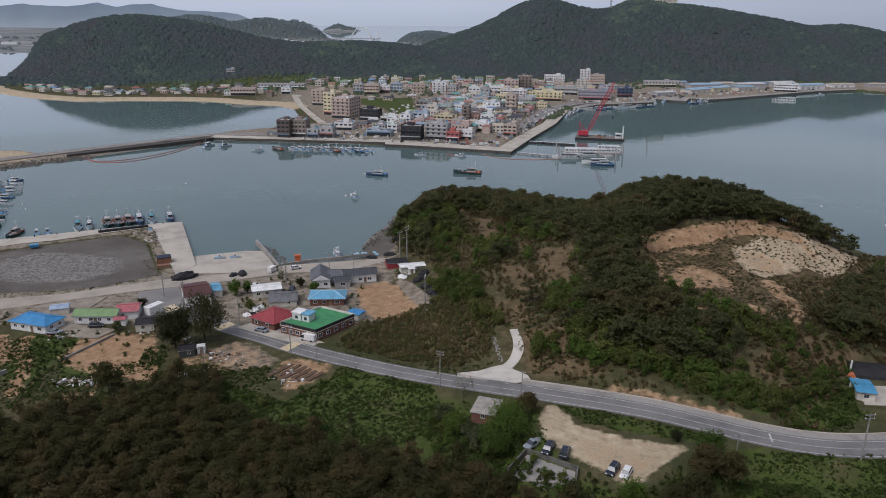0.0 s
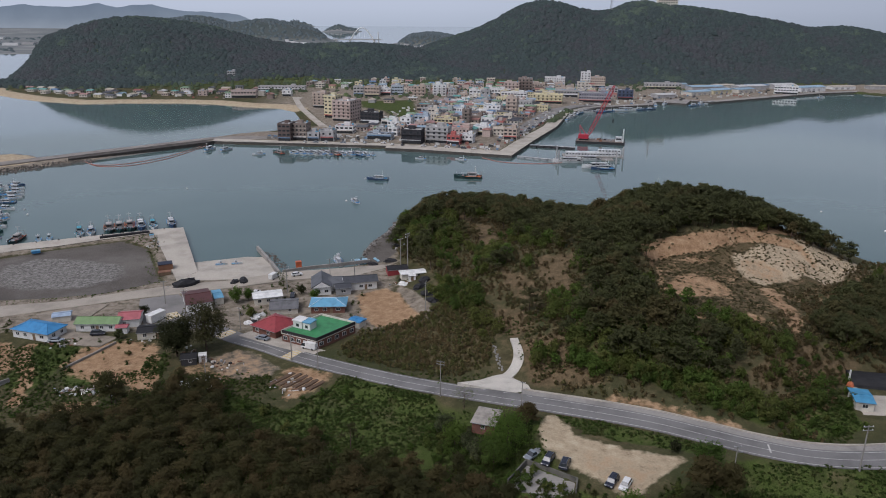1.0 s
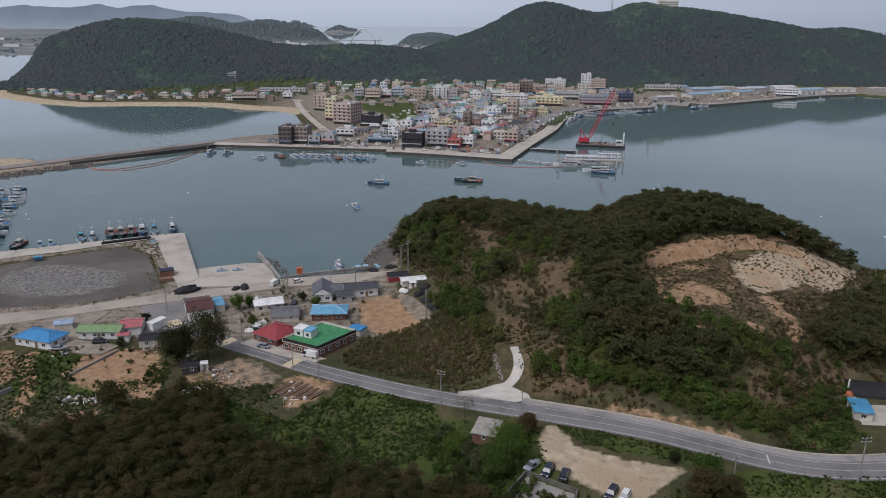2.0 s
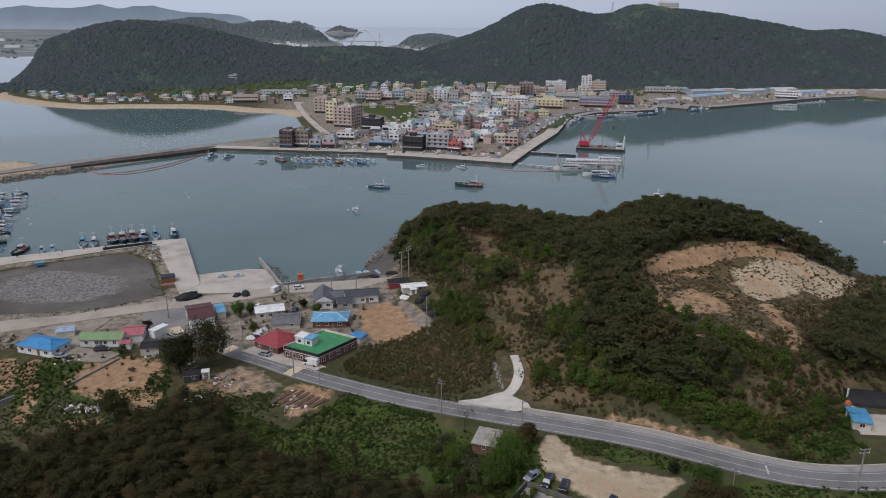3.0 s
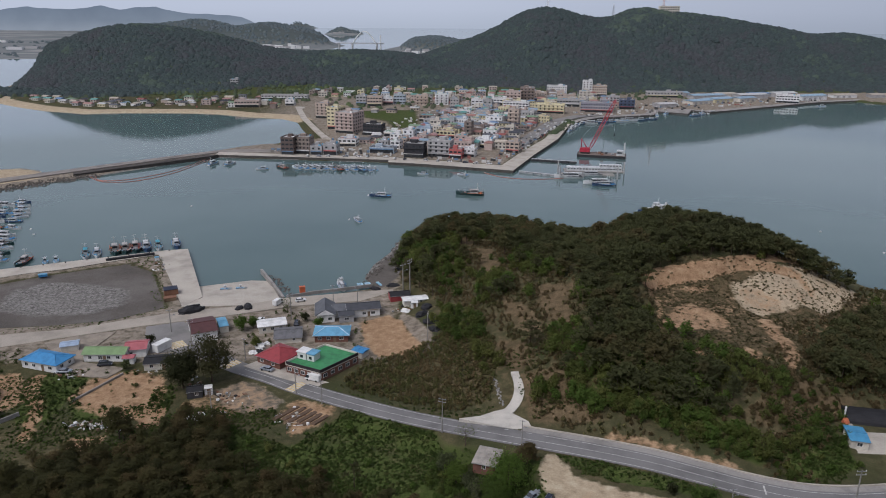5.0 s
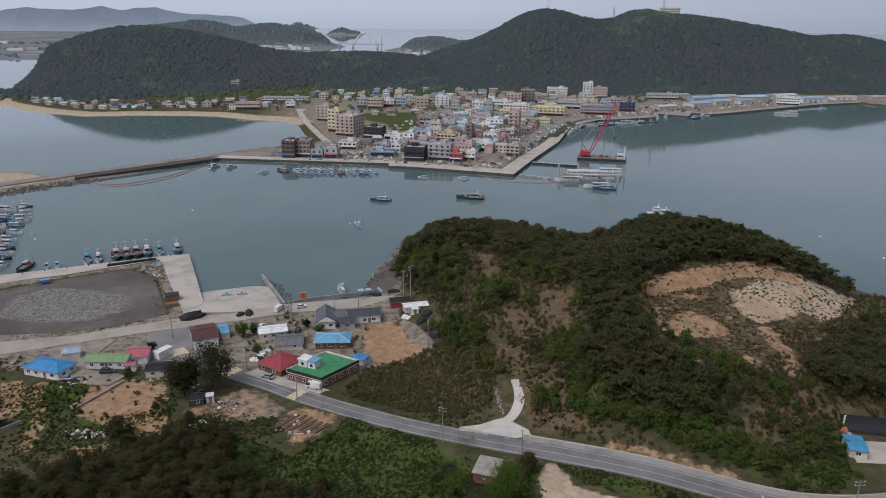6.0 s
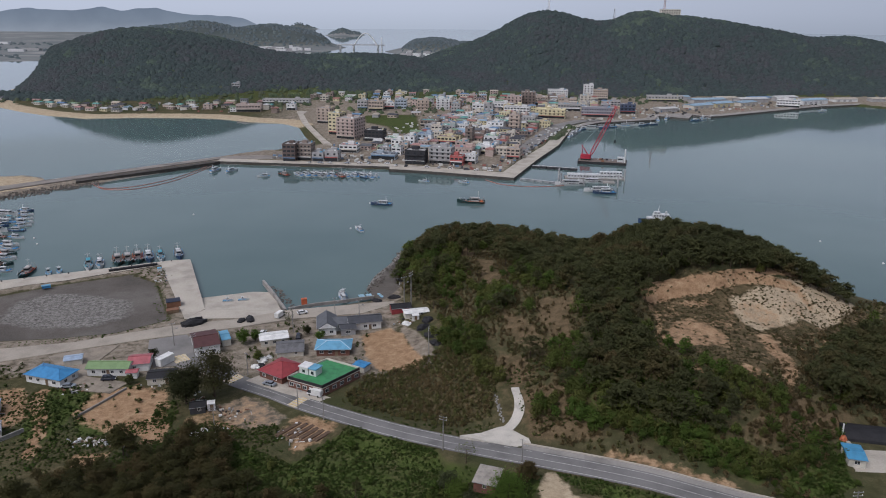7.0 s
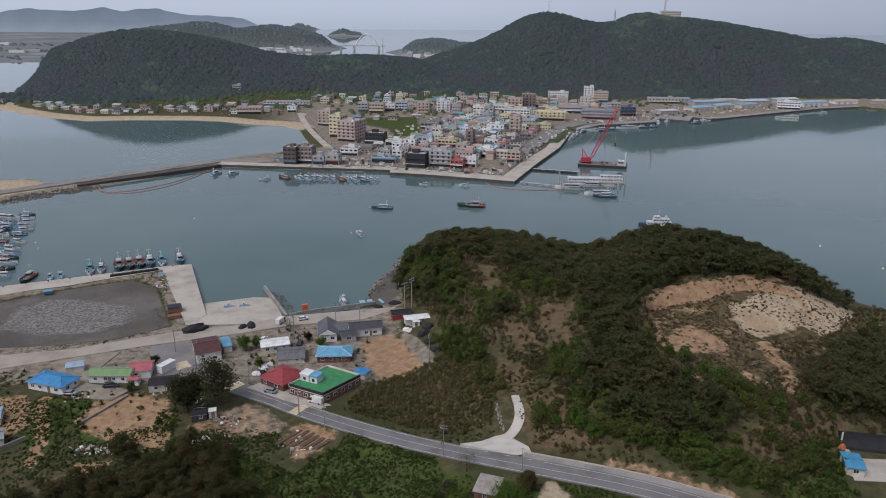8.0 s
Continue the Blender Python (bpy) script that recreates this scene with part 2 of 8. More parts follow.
def prism(bm, poly, z0, z1, inset=0.0):
    """Upright prism on a polygon; the top edge is chamfered when inset is given."""
    if sum(poly[i - 1][0] * poly[i][1] - poly[i][0] * poly[i - 1][1] for i in range(len(poly))) < 0:
        poly = poly[::-1]
    a = [bm.verts.new((x, y, z0)) for x, y in poly]
    c = [bm.verts.new((x, y, z1)) for x, y in poly]
    k = len(poly)
    for i in range(k):
        bm.faces.new((a[i], a[(i + 1) % k], c[(i + 1) % k], c[i]))
    top = bm.faces.new(c)
    bm.faces.new(a[::-1])
    if inset:
        bmesh.ops.inset_region(bm, faces=[top], thickness=inset, depth=inset * 0.6)


def tube(bm, a, b, r0, r1, n=6):
    a, b = Vector(a), Vector(b)
    q = (b - a).to_track_quat("Z", "Y")
    rings = []
    for p, r in ((a, r0), (b, r1)):
        rings.append([bm.verts.new(p + q @ Vector((r * math.cos(i * math.tau / n), r * math.sin(i * math.tau / n), 0))) for i in range(n)])
    for i in range(n):
        bm.faces.new((rings[0][i], rings[0][(i + 1) % n], rings[1][(i + 1) % n], rings[1][i]))
    bm.faces.new(rings[0][::-1])
    bm.faces.new(rings[1])


# ---- the lie of the land ----
def to_edges(px, py, poly, closed=True):
    d = np.full(px.shape, 1e9)
    k = len(poly)
    for i in range(k if closed else k - 1):
        (ax, ay), (bx, by) = poly[i], poly[(i + 1) % k]
        dx, dy = bx - ax, by - ay
        t = np.clip(((px - ax) * dx + (py - ay) * dy) / (dx * dx + dy * dy + 1e-9), 0, 1)
        d = np.minimum(d, np.hypot(px - ax - t * dx, py - ay - t * dy))
    return d


def within(px, py, poly):
    """Distance to a polygon's border, positive inside."""
    k, inn = len(poly), np.zeros(px.shape, bool)
    for i in range(k):
        (ax, ay), (bx, by) = poly[i], poly[(i + 1) % k]
        if ay != by:
            inn ^= ((ay > py) != (by > py)) & (px < (bx - ax) * (py - ay) / (by - ay) + ax)
    d = to_edges(px, py, poly)
    return np.where(inn, d, -d)


def soft(v, a, b):
    t = np.clip((v - a) / (b - a), 0, 1)
    return t * t * (3 - 2 * t)


NEAR = [(-700, -400), (-700, 240), (-230, 290), (-202, 304), (-135, 334), (-126, 336), (-100, 276), (-66, 272), (-55, 281), (-46, 284), (-30, 291),
        (-36, 303), (-34, 320), (-27, 341), (-24, 358), (-6, 377), (30, 382), (54, 369), (72, 353), (95, 352), (120, 350), (150, 331), (170, 311), (188, 290), (232, 258), (420, 160), (700, 100), (700, -400)]
TOWN = [(-186, 577), (-45, 560), (50, 527), (73, 590), (102, 663), (127, 752), (143, 779), (167, 807), (235, 831), (247, 863), (277, 842), (291, 875),
        (308, 857), (369, 893), (434, 932), (484, 962), (547, 983), (567, 955), (640, 960), (900, 1050), (1200, 1300), (900, 1700), (300, 1750), (-200, 1650),
        (-560, 1500), (-700, 1290), (-664, 1139), (-650, 1030), (-561, 914), (-510, 874), (-468, 847), (-411, 823), (-368, 832), (-304, 835), (-263, 829), (-218, 805),
        (-180, 795), (-157, 768), (-141, 715), (-126, 672), (-150, 640), (-178, 622), (-196, 600)]
CAUSEWAY = [(-420, 395), (-330, 478), (-258, 546), (-200, 600), (-160, 640), (-130, 600), (-188, 575), (-248, 507), (-300, 455), (-400, 365)]
SPIT = [(-350, 522), (-331, 526), (-315, 530), (-299, 523), (-287, 508), (-286, 490), (-301, 476), (-340, 466)]
FLATS = [(-4500, 1650), (-1049, 1720), (-965, 1735), (-700, 1900), (-450, 2120), (-345, 2250), (-330, 2450), (-500, 3000), (-900, 3700), (-1000, 4500), (-4500, 4700)]
CAPE = [(-190, 2230), (-78, 1904), (160, 1850), (420, 2300), (150, 2800), (-120, 2720), (-150, 2480)]
BASIN = [(-192, 289), (-175, 302), (-147, 317), (-131, 306), (-110, 265), (-127, 252), (-147, 247), (-166, 244), (-215, 255)]
CLEARING = [(71, 247), (98, 256), (111, 263), (138, 265), (138, 254), (151, 247), (140, 234), (123, 227), (112, 203), (90, 206), (75, 215), (70, 226)]
BARE = [(71, 247), (84, 257), (102, 261), (118, 264), (138, 267), (152, 264), (162, 258), (157, 248), (146, 238), (135, 232), (120, 223), (112, 205), (104, 191), (100, 188), (98, 196), (82, 195), (75, 204), (70, 226)]
# bare places on the hill: the cut face, sand, red earth and the lobe below
CUTS = ([(71, 251), (85, 255), (99, 258), (101, 255), (98, 252), (84, 248), (72, 245)], [(108, 262), (125, 271), (145, 282), (139, 272), (120, 263)])
SANDY = [(103, 250), (119, 260), (130, 267), (145, 276), (152, 270), (161, 265), (156, 255), (134, 236), (128, 240), (118, 234), (106, 226), (102, 238)]
RED_EARTH = [(104, 246), (111, 250), (120, 244), (119, 235), (110, 230), (107, 240)]
LOBES = ([(72, 221), (83, 235), (89, 229), (94, 221), (92, 213), (83, 209), (73, 207), (71, 214)], [(83, 245), (97, 249), (99, 245), (87, 241)], [(89, 200), (95, 199), (98, 195), (93, 190), (89, 194)],
         [(72, 197), (86, 198), (86, 194), (75, 192)], [(104, 225), (111, 227), (109, 213), (110, 206), (108, 199), (100, 186), (97, 188), (102, 199), (102, 208)], [(70, 250), (74, 250), (75, 233), (70, 209), (68, 194), (66, 194), (67, 212), (72, 232)])
STREAKS = ([(34, 252), (41, 249), (43, 226), (38, 204), (32, 202), (35, 217), (32, 236)], [(20, 251), (24, 245), (30, 232), (33, 219), (31, 209), (25, 220), (21, 233)], [(13, 313), (21, 312), (23, 279), (15, 276)], [(41, 249), (48, 248), (45, 234), (39, 237)],
           [(5, 356), (12, 356), (14, 318), (7, 318)], [(17, 219), (26, 213), (28, 199), (21, 197), (16, 206)], [(22, 195), (38, 197), (37, 185), (44, 172), (24, 175)], [(82, 172), (93, 183), (101, 188), (107, 185), (118, 185), (112, 181), (98, 170), (84, 169)])
WALLED = [(14, 131.4), (18.7, 138.7), (28.9, 132), (27.9, 128.2), (21, 125)]
HILL_OPEN = [(-20, 320), (0, 372), (24, 372), (44, 330), (50, 290), (46, 220), (50, 186), (72, 160), (100, 158), (118, 184), (100, 196), (88, 178), (60, 186), (46, 172), (18, 184), (-4, 236)]
GREENS = ([(-22, 366), (0, 378), (7, 317), (6, 272), (-4, 274), (-10, 292), (-21, 314)], [(12, 280), (22, 274), (22, 254), (12, 255)], [(-4, 260), (6, 249), (14, 233), (12, 217), (3, 223), (-5, 240)], [(32, 201), (32, 209), (40, 222), (46, 214), (42, 199)],
          [(23, 193), (33, 192), (32, 182), (23, 182)], [(36, 192), (45, 194), (49, 180), (44, 172), (37, 177)], [(10, 216), (17, 210), (17, 199), (10, 201)], [(28, 300), (46, 318), (46, 285), (38, 256), (26, 268)], [(46, 242), (55, 243), (53, 226), (45, 226)],
          [(10, 352), (22, 356), (22, 334), (12, 328)], [(74, 191), (86, 191), (98, 187), (87, 177), (73, 177)])
# the road along the foot of the hill, from the village, with heights
ROAD = [(-92, 233, 2.45), (-80, 223, 2.4), (-69, 214.2, 2.4), (-55, 206.3, 2.45), (-46, 200.5, 2.5), (-32, 192.0, 3.2), (-15, 182.2, 4.4), (0, 174.6, 5.6), (12, 169.0, 6.7), (25, 163.6, 7.6),
        (38, 158.6, 8.2), (51, 153.6, 8.4), (62, 148.6, 8.2), (73, 144.2, 7.7), (85, 141.4, 7.1), (100, 141.8, 6.4), (118, 145.5, 5.9), (150, 156, 5.4), (220, 180, 5)]
BUMPS = ((-5, 343, 26, 30, 4.6), (20, 305, 26, 32, 6.0), (35, 245, 24, 30, 9.4), (60, 320, 30, 30, 0.8), (75, 255, 28, 28, 11.7), (112, 288, 31, 34, 20.5),
         (112, 240, 30, 30, 1.2), (150, 250, 35, 35, 3.0), (20, 205, 22, 22, 1.2), (75, 195, 35, 22, 12.9), (115, 190, 30, 25, 2.0), (92, 318, 13, 17, 5.5))
# skylines of the two wooded hills behind the town: x along the ridge, height of the ground
RIDGE_W = ((-760, -8), (-700, -4), (-668, 28), (-649, 45), (-615, 60), (-568, 73), (-526, 78), (-487, 80), (-441, 77), (-397, 69), (-353, 58), (-309, 47), (-265, 41), (-211, 40), (-139, 42), (-85, 39), (-50, 34),
           (-15, 24), (40, 10), (120, -2))
RIDGE_E = ((-130, -6), (-92, 6), (-53, 24), (-14, 38), (15, 49), (54, 62), (83, 73), (125, 97), (154, 108), (182, 109), (207, 100), (241, 90), (284, 90), (303, 103), (326, 112), (370, 106), (428, 98), (496, 90), (585, 74), (629, 66),
           (672, 71), (749, 56), (900, 40), (1150, 6))
# the farmed hill and the cape beyond the strait
RIDGE_F = ((-1200, 0), (-1090, 32), (-986, 57), (-903, 64), (-829, 75), (-775, 63), (-721, 50), (-666, 57), (-592, 66), (-574, 61), (-501, 49), (-429, 29), (-384, 8), (-360, -6))
RIDGE_C = ((-150, -8), (-118, 20), (-87, 28), (-44, 32), (-2, 28), (30, 20), (80, 18), (160, 8), (220, -4))


def profile(x, knots):
    xs, hs = np.array([k[0] for k in knots], float), np.array([k[1] for k in knots], float)
    return sum(np.interp(x + o, xs, hs) for o in (-14, 0, 14)) / 3


def along_road(x, y):
    """Distance from the road's centre line and the road's height there."""
    best, hz, side = np.full(x.shape, 1e9), np.zeros(x.shape), np.zeros(x.shape)
    for (ax, ay, az), (bx, by, bz) in zip(ROAD, ROAD[1:]):
        dx, dy = bx - ax, by - ay
        t = np.clip(((x - ax) * dx + (y - ay) * dy) / (dx * dx + dy * dy), 0, 1)
        d = np.hypot(x - ax - t * dx, y - ay - t * dy)
        hz = np.where(d < best, az + t * (bz - az), hz)
        side = np.where(d < best, np.sign(dx * (y - ay) - dy * (x - ax)), side)
        best = np.minimum(best, d)
    return best, hz, side


def wave(x, y, s):
    return np.sin(x / s + 1.7 * np.sin(y / s * 0.7)) * np.cos(y / s * 0.9 + 1.3 * np.sin(x / s * 0.6))


def height(x, y):
    x, y = np.asarray(x, float), np.asarray(y, float)
    z = np.full(x.shape, -4.0)
    # near shore, with its hill and the slope below the camera
    s = within(x, y, NEAR)
    low = np.clip(s * 0.45, -4, 1.8)
    hill = sum(h * np.exp(-((x - a) / sx) ** 2 / 2 - ((y - b) / sy) ** 2 / 2) for a, b, sx, sy, h in BUMPS)
    hill = hill * soft(s, 0, 22) * (1 - 0.65 * soft(-x, 2, 22)) + 0.4 * wave(x, y, 9) * soft(hill, 2, 8)
    slope = np.maximum(0, 168 - y) * (0.29 - 0.07 * soft(x, 10, 60)) * soft(-s, -60, -20)
    g = low + hill + slope + 0.25 * wave(x, y, 13) * soft(s, 10, 40) * soft(215 - y, 0, 30) + 0.55 * soft(s, 6, 20)
    cut = within(x, y, CLEARING)
    g = g - 3.6 * soft(cut, 0, 3.2) * soft(y, 224, 244) * (1 - 0.5 * soft(x, 105, 125)) + 0.5 * wave(x, y, 3.2) * soft(cut, 2, 6)
    # parking lot and field level with the road
    lot = soft(within(x, y, [(22, 160), (30, 158), (40, 146), (58, 142), (58, 132), (40, 122), (22, 134)]), -7, 1)
    g = g * (1 - lot) + 8.25 * lot
    field = soft(within(x, y, [(60, 134), (78, 134), (130, 138), (150, 90), (75, 95)]), -4, 8)
    g = g * (1 - field) + (4.6 + 0.02 * (138 - y)) * field
    d, hz, side = along_road(x, y)
    steep = (side > 0) * soft(x, 38, 46) * (1 - soft(x, 78, 86))
    g = g + 2.3 * steep * soft(d, 5, 8) * (1 - soft(d, 10, 22))
    k = 1 - soft(d, 5.2 + 0.9 * steep, 11 - 2.8 * steep)
    g = np.where(x > -88, g * (1 - k) + (hz - 0.12) * k, g)
    basin = soft(within(x, y, BASIN), -4, 3)
    g = g * (1 - basin) + (0.75 + 0.12 * wave(x, y, 7)) * basin
    yard = soft(within(x, y, WALLED), -2.5, 0)
    g = g * (1 - yard) + 6.9 * yard
    shed = soft(within(x, y, [(103, 180), (140, 186), (140, 160), (108, 160)]), -6, 1)
    g = g * (1 - shed) + 5.9 * shed
    z = np.maximum(z, g)
    # the town's land, flat by the quays, rising to its hills
    s = within(x, y, TOWN)
    t = np.clip(s * 0.3, -4, 1.9) + 0.022 * np.maximum(0, np.minimum(s, 260) - 30)
    ww = profile(x - 0.5 * np.maximum(1195 - y, 0) * soft(-x, 330, 540), RIDGE_W) * soft(y, 985 + 60 * soft(x, -300, -150), 1195) * soft(1520 - y, 0, 320)
    ee = profile(x, RIDGE_E) * soft(y, 1050 + 30 * soft(x, 200, 500), 1300) * soft(1640 - y, 0, 340)
    hills = np.maximum(np.maximum(ww, ee), 0) * soft(s, 0, 45)
    z = np.maximum(z, t + hills + 2.5 * wave(x, y, 40) * soft(hills, 8, 30) + 5.0 * wave(x + 0.5 * y, y * 0.35, 62) * soft(hills, 12, 40) * soft(1200 - y, 0, 60))
    for poly, top in ((CAUSEWAY, 1.2), (SPIT, 0.55)):
        z = np.maximum(z, np.clip(within(x, y, poly) * 0.22 + 0.1, -4, top))
    # far shores
    s = within(x, y, FLATS)
    f = np.clip(s * 0.1, -4, 3) + np.maximum(profile(x, RIDGE_F), 0) * soft(y, 2240, 2460) * soft(2950 - y, 0, 350) * soft(s, 0, 60)
    z = np.maximum(z, f)
    s = within(x, y, CAPE)
    z = np.maximum(z, np.clip(s * 0.1, -4, 3) + np.maximum(profile(x, RIDGE_C), 0) * soft(y, 2040, 2150) * soft(2650 - y, 0, 300) * soft(s, 0, 40))
    for a, b, r, h in ((-505, 3620, 40, 30), (-455, 3630, 32, 17), (-930, 4720, 40, 36), (-890, 4720, 44, 24)):
        z = np.maximum(z, -4 + (h + 4) * np.exp(-((x - a) / r) ** 2 / 2 - ((y - b) / 60) ** 2 / 2))
    return z


def gz(x, y):
    return float(height(np.array([x]), np.array([y]))[0])


def steps(*spans):
    out = []
    for a, b, d in spans:
        out += list(np.arange(a, b, d))
    return np.array(out + [spans[-1][1]], float)


def build_ground():
    xs = steps((-4800, -1200, 90), (-1200, -720, 16), (-720, -360, 11), (-360, -230, 4), (-230, 190, 2.0), (190, 300, 4), (300, 720, 11), (720, 1300, 30), (1300, 4800, 120))
    ys = steps((-500, 60, 40), (60, 100, 4), (100, 312, 1.9), (312, 420, 3), (420, 680, 6), (680, 1000, 6), (1000, 1420, 18), (1420, 2000, 40), (2000, 3000, 30), (3000, 4800, 60))
    X, Y = np.meshgrid(xs, ys)
    Z = height(X, Y)
    nx, ny = len(xs), len(ys)
    i = np.arange(nx * ny).reshape(ny, nx)
    q = np.stack([i[:-1, :-1], i[:-1, 1:], i[1:, 1:], i[1:, :-1]], -1).reshape(-1, 4)
    me = quads_mesh("ground", np.stack([X, Y, Z], -1).reshape(-1, 3), q, ground_material())
    me.polygons.foreach_set("use_smooth", [True] * len(q))

    def area(poly, a=-3, b=3):
        return soft(within(X, Y, poly), a, b)

    soil = np.zeros(X.shape)
    for poly in ([(-32, 250), (-22, 256), (-16, 250), (-12.6, 238), (-8, 228), (-8, 221), (-23, 221), (-29, 234)], [(-114, 190), (-112, 208), (-99, 211), (-88, 207), (-83, 192), (-84, 180), (-97, 181)],
                 [(-160, 205), (-136, 209), (-124, 190), (-131, 180), (-160, 178)], [(-80, 188), (-78, 194), (-72, 197), (-64, 206), (-57, 203), (-47, 192), (-50, 185), (-58, 183), (-70, 183)],
                 [(-48, 185), (-45, 194), (-36, 190), (-30, 187), (-37, 177), (-42, 171)]):
        soil = np.maximum(soil, (0.95 if poly[0][0] == -32 else 0.48 if poly[0] == (-80, 188) else 0.7) * area(poly, -3, 3))
    soil = np.maximum(soil, 0.95 * (1 - soft(to_edges(X, Y, [(-128.8, 206), (-127.3, 198.7), (-123, 193), (-119.8, 188.3), (-117, 180.4), (-114.7, 171.4)], False), 1.0, 2.6)))
    soil = np.maximum(soil, 0.85 * np.maximum(area([(-88, 189), (-81, 189), (-80, 177), (-87, 177)], -2, 2), area([(-104, 172), (-93, 173), (-92, 168), (-100, 164)], -2, 2)))
    clear = area(BARE, -2, 3)
    band = np.maximum(area([(76, 246), (92, 252), (107, 256), (112, 248), (100, 240), (79, 241)], -6, 5), area([(72, 207), (88, 205), (97, 211), (96, 201), (80, 197), (73, 200)], -4, 4))
    for poly, k in [(c, 0.95) for c in CUTS] + [(RED_EARTH, 0.5), (SANDY, 0.33)] + [(c, 0.62) for c in LOBES]:
        soil = np.maximum(soil, k * area(poly, -1.5, 1.5))
    soil = np.maximum(soil, clear * (0.33 + 0.14 * wave(X, Y, 6.0)) * (1 - 0.42 * band))
    rd, _, rs_ = along_road(X, Y)
    soil = np.maximum(soil, 0.58 * (rs_ > 0) * soft(X, 38, 44) * (1 - soft(X, 70, 78)) * soft(rd, 5.6, 6.4) * (1 - soft(rd, 9, 12)))
    rim = within(X, Y, CLEARING)
    soil = np.maximum(soil, 0.9 * soft(rim, -1.5, 0) * (1 - soft(rim, 3, 5)) * soft(Y, 238, 246) * (1 - soft(X, 132, 142)))
    grass = area([(-62, 178), (-41, 168), (-28, 185), (-3, 172), (4, 155), (-26, 148), (-60, 150)], -5, 5)
    grass = np.maximum(grass, area([(98, 181), (108, 183), (104, 156), (84, 150), (88, 163)], -3, 3))
    grass = np.maximum(grass, 0.8 * area([(-4, 168), (26, 156), (22, 148), (28, 130), (40, 122), (50, 130), (62, 136), (60, 100), (-100, 100), (-60, 150)], -3, 3))
    grass = np.maximum(grass, 0.9 * area([(-90, 200), (-83, 202), (-80, 186), (-88, 182), (-106, 180), (-112, 190), (-95, 188), (-88, 190)], -1, 2))
    grass = np.maximum(grass, 0.8 * area([(32, 190), (46, 180), (60, 166), (78, 154), (86, 160), (72, 176), (60, 184), (40, 204)], -3, 3))
    grass = np.maximum(grass, area([(60, 140), (78, 140), (140, 143), (150, 60), (60, 60)], -2, 2))
    grass = np.maximum(grass, area([(-114, 176), (-111, 200), (-115, 213), (-130, 205), (-122, 180)], -3, 3))
    grass = np.maximum(grass, 0.9 * area([(28, 158), (33, 149), (58, 140.5), (62, 144), (40, 154)], -1, 1.5))
    grass = np.maximum(grass, 0.8 * area([(-60, 900), (60, 960), (40, 860), (-70, 850)], -10, 10))
    grass = np.maximum(grass, 0.55 * soft(Y, 1500, 1700) * (1 - soft(Z, 4, 9)))
    grass = np.maximum(grass, 0.55 * soft(Y, 930, 980) * (1 - soft(Y, 1130, 1160)))
    grass = np.maximum(grass, clear * (0.22 + 0.16 * band))
    soil = np.maximum(soil, 0.4 * area([(112, 228), (138, 236), (152, 252), (176, 282), (200, 262), (165, 228), (140, 222), (118, 206)], -4, 4))
    town_s = within(X, Y, TOWN)
    sand = soft(town_s, -14, 2) * (1 - soft(town_s, 14, 30)) * soft(Y, 740, 790) * soft(-X, 120, 160)
    sand = np.maximum(sand, area(SPIT, -6, 1))
    sand = np.maximum(sand, 0.3 * soft(Y, 1600, 1700) * (1 - soft(Z, 4, 9)))
    lot = [(25, 159), (28, 159), (32, 148.5), (42, 143.5), (52, 140.5), (57, 139.5), (53, 136.5), (49, 133.5), (43, 128), (41, 125), (37, 125), (33, 130.5), (29, 133.5), (25, 139), (22, 144), (22, 150)]
    sand = np.maximum(sand, area(lot, -1, 1.5) * 0.72)
    soil = np.maximum(soil, 0.42 * area([(29, 146), (40, 141), (52, 137), (48, 132), (41, 125), (34, 129), (28, 136)], -2, 3))
    cove = area([(-40, 284), (-30, 292), (-38, 303), (-36, 320), (-28, 342), (-20, 340), (-20, 300), (-26, 288)], -3, 2)
    sand = np.maximum(sand, np.maximum(0.68 * area(SANDY, -2, 3), 0.5 * np.maximum(area(LOBES[0], -1, 2), area(LOBES[1], -1, 2))))
    near_s = within(X, Y, NEAR)
    flat = soft(near_s, 1, 6) * soft(Y, 206, 222) * soft(-X, 12, 22) * (1 - soft(-X, 330, 340))
    urban = np.maximum(0.62 * flat * (1 - area(BASIN, -2, 2)), soft(town_s, 6, 20) * (1 - soft(Y, 960, 1010)) * soft(X, -330, -120) * 0.72)
    lawn = area([(-96, 838), (-36, 842), (-28, 720), (-50, 712), (-62, 760), (-88, 790)], -8, 6)
    urban = np.maximum(urban * (1 - 0.7 * lawn), 0.9 * area(CAUSEWAY, -4, 1))
    grass = np.maximum(grass, 0.75 * lawn)
    urban = np.maximum(urban, soft(town_s, 3, 12) * soft(X, 140, 200) * (1 - soft(Y, 1010 + X * 0.08, 1040 + X * 0.08)) * 0.8)
    urban = np.maximum(urban, 0.47 * soft(Y, 1600, 1700) * (1 - soft(Z, 4, 9)))
    dry = np.maximum(0.6 * clear, 0.36 * area(HILL_OPEN, -6, 6))
    dry = np.maximum(dry, 0.46 * area([(-17, 221), (-5, 219), (0, 230), (11, 218), (13, 204), (14, 187), (12, 182), (1, 186), (-15, 196), (-30, 204)], -3, 3))
    urban = np.maximum(urban, 0.62 * area([(-74, 196), (-64, 206), (-58, 204), (-46, 192), (-49, 185), (-59, 183), (-68, 189)], -2, 3))
    urban = np.maximum(urban, 0.9 * area([(-19, 261), (-11, 251), (-4, 234), (-4, 223), (-8, 219), (-11, 232), (-16, 249)], -2, 2))
    for poly in STREAKS:
        dry = np.maximum(dry, 0.72 * area(poly, -3, 1.5))
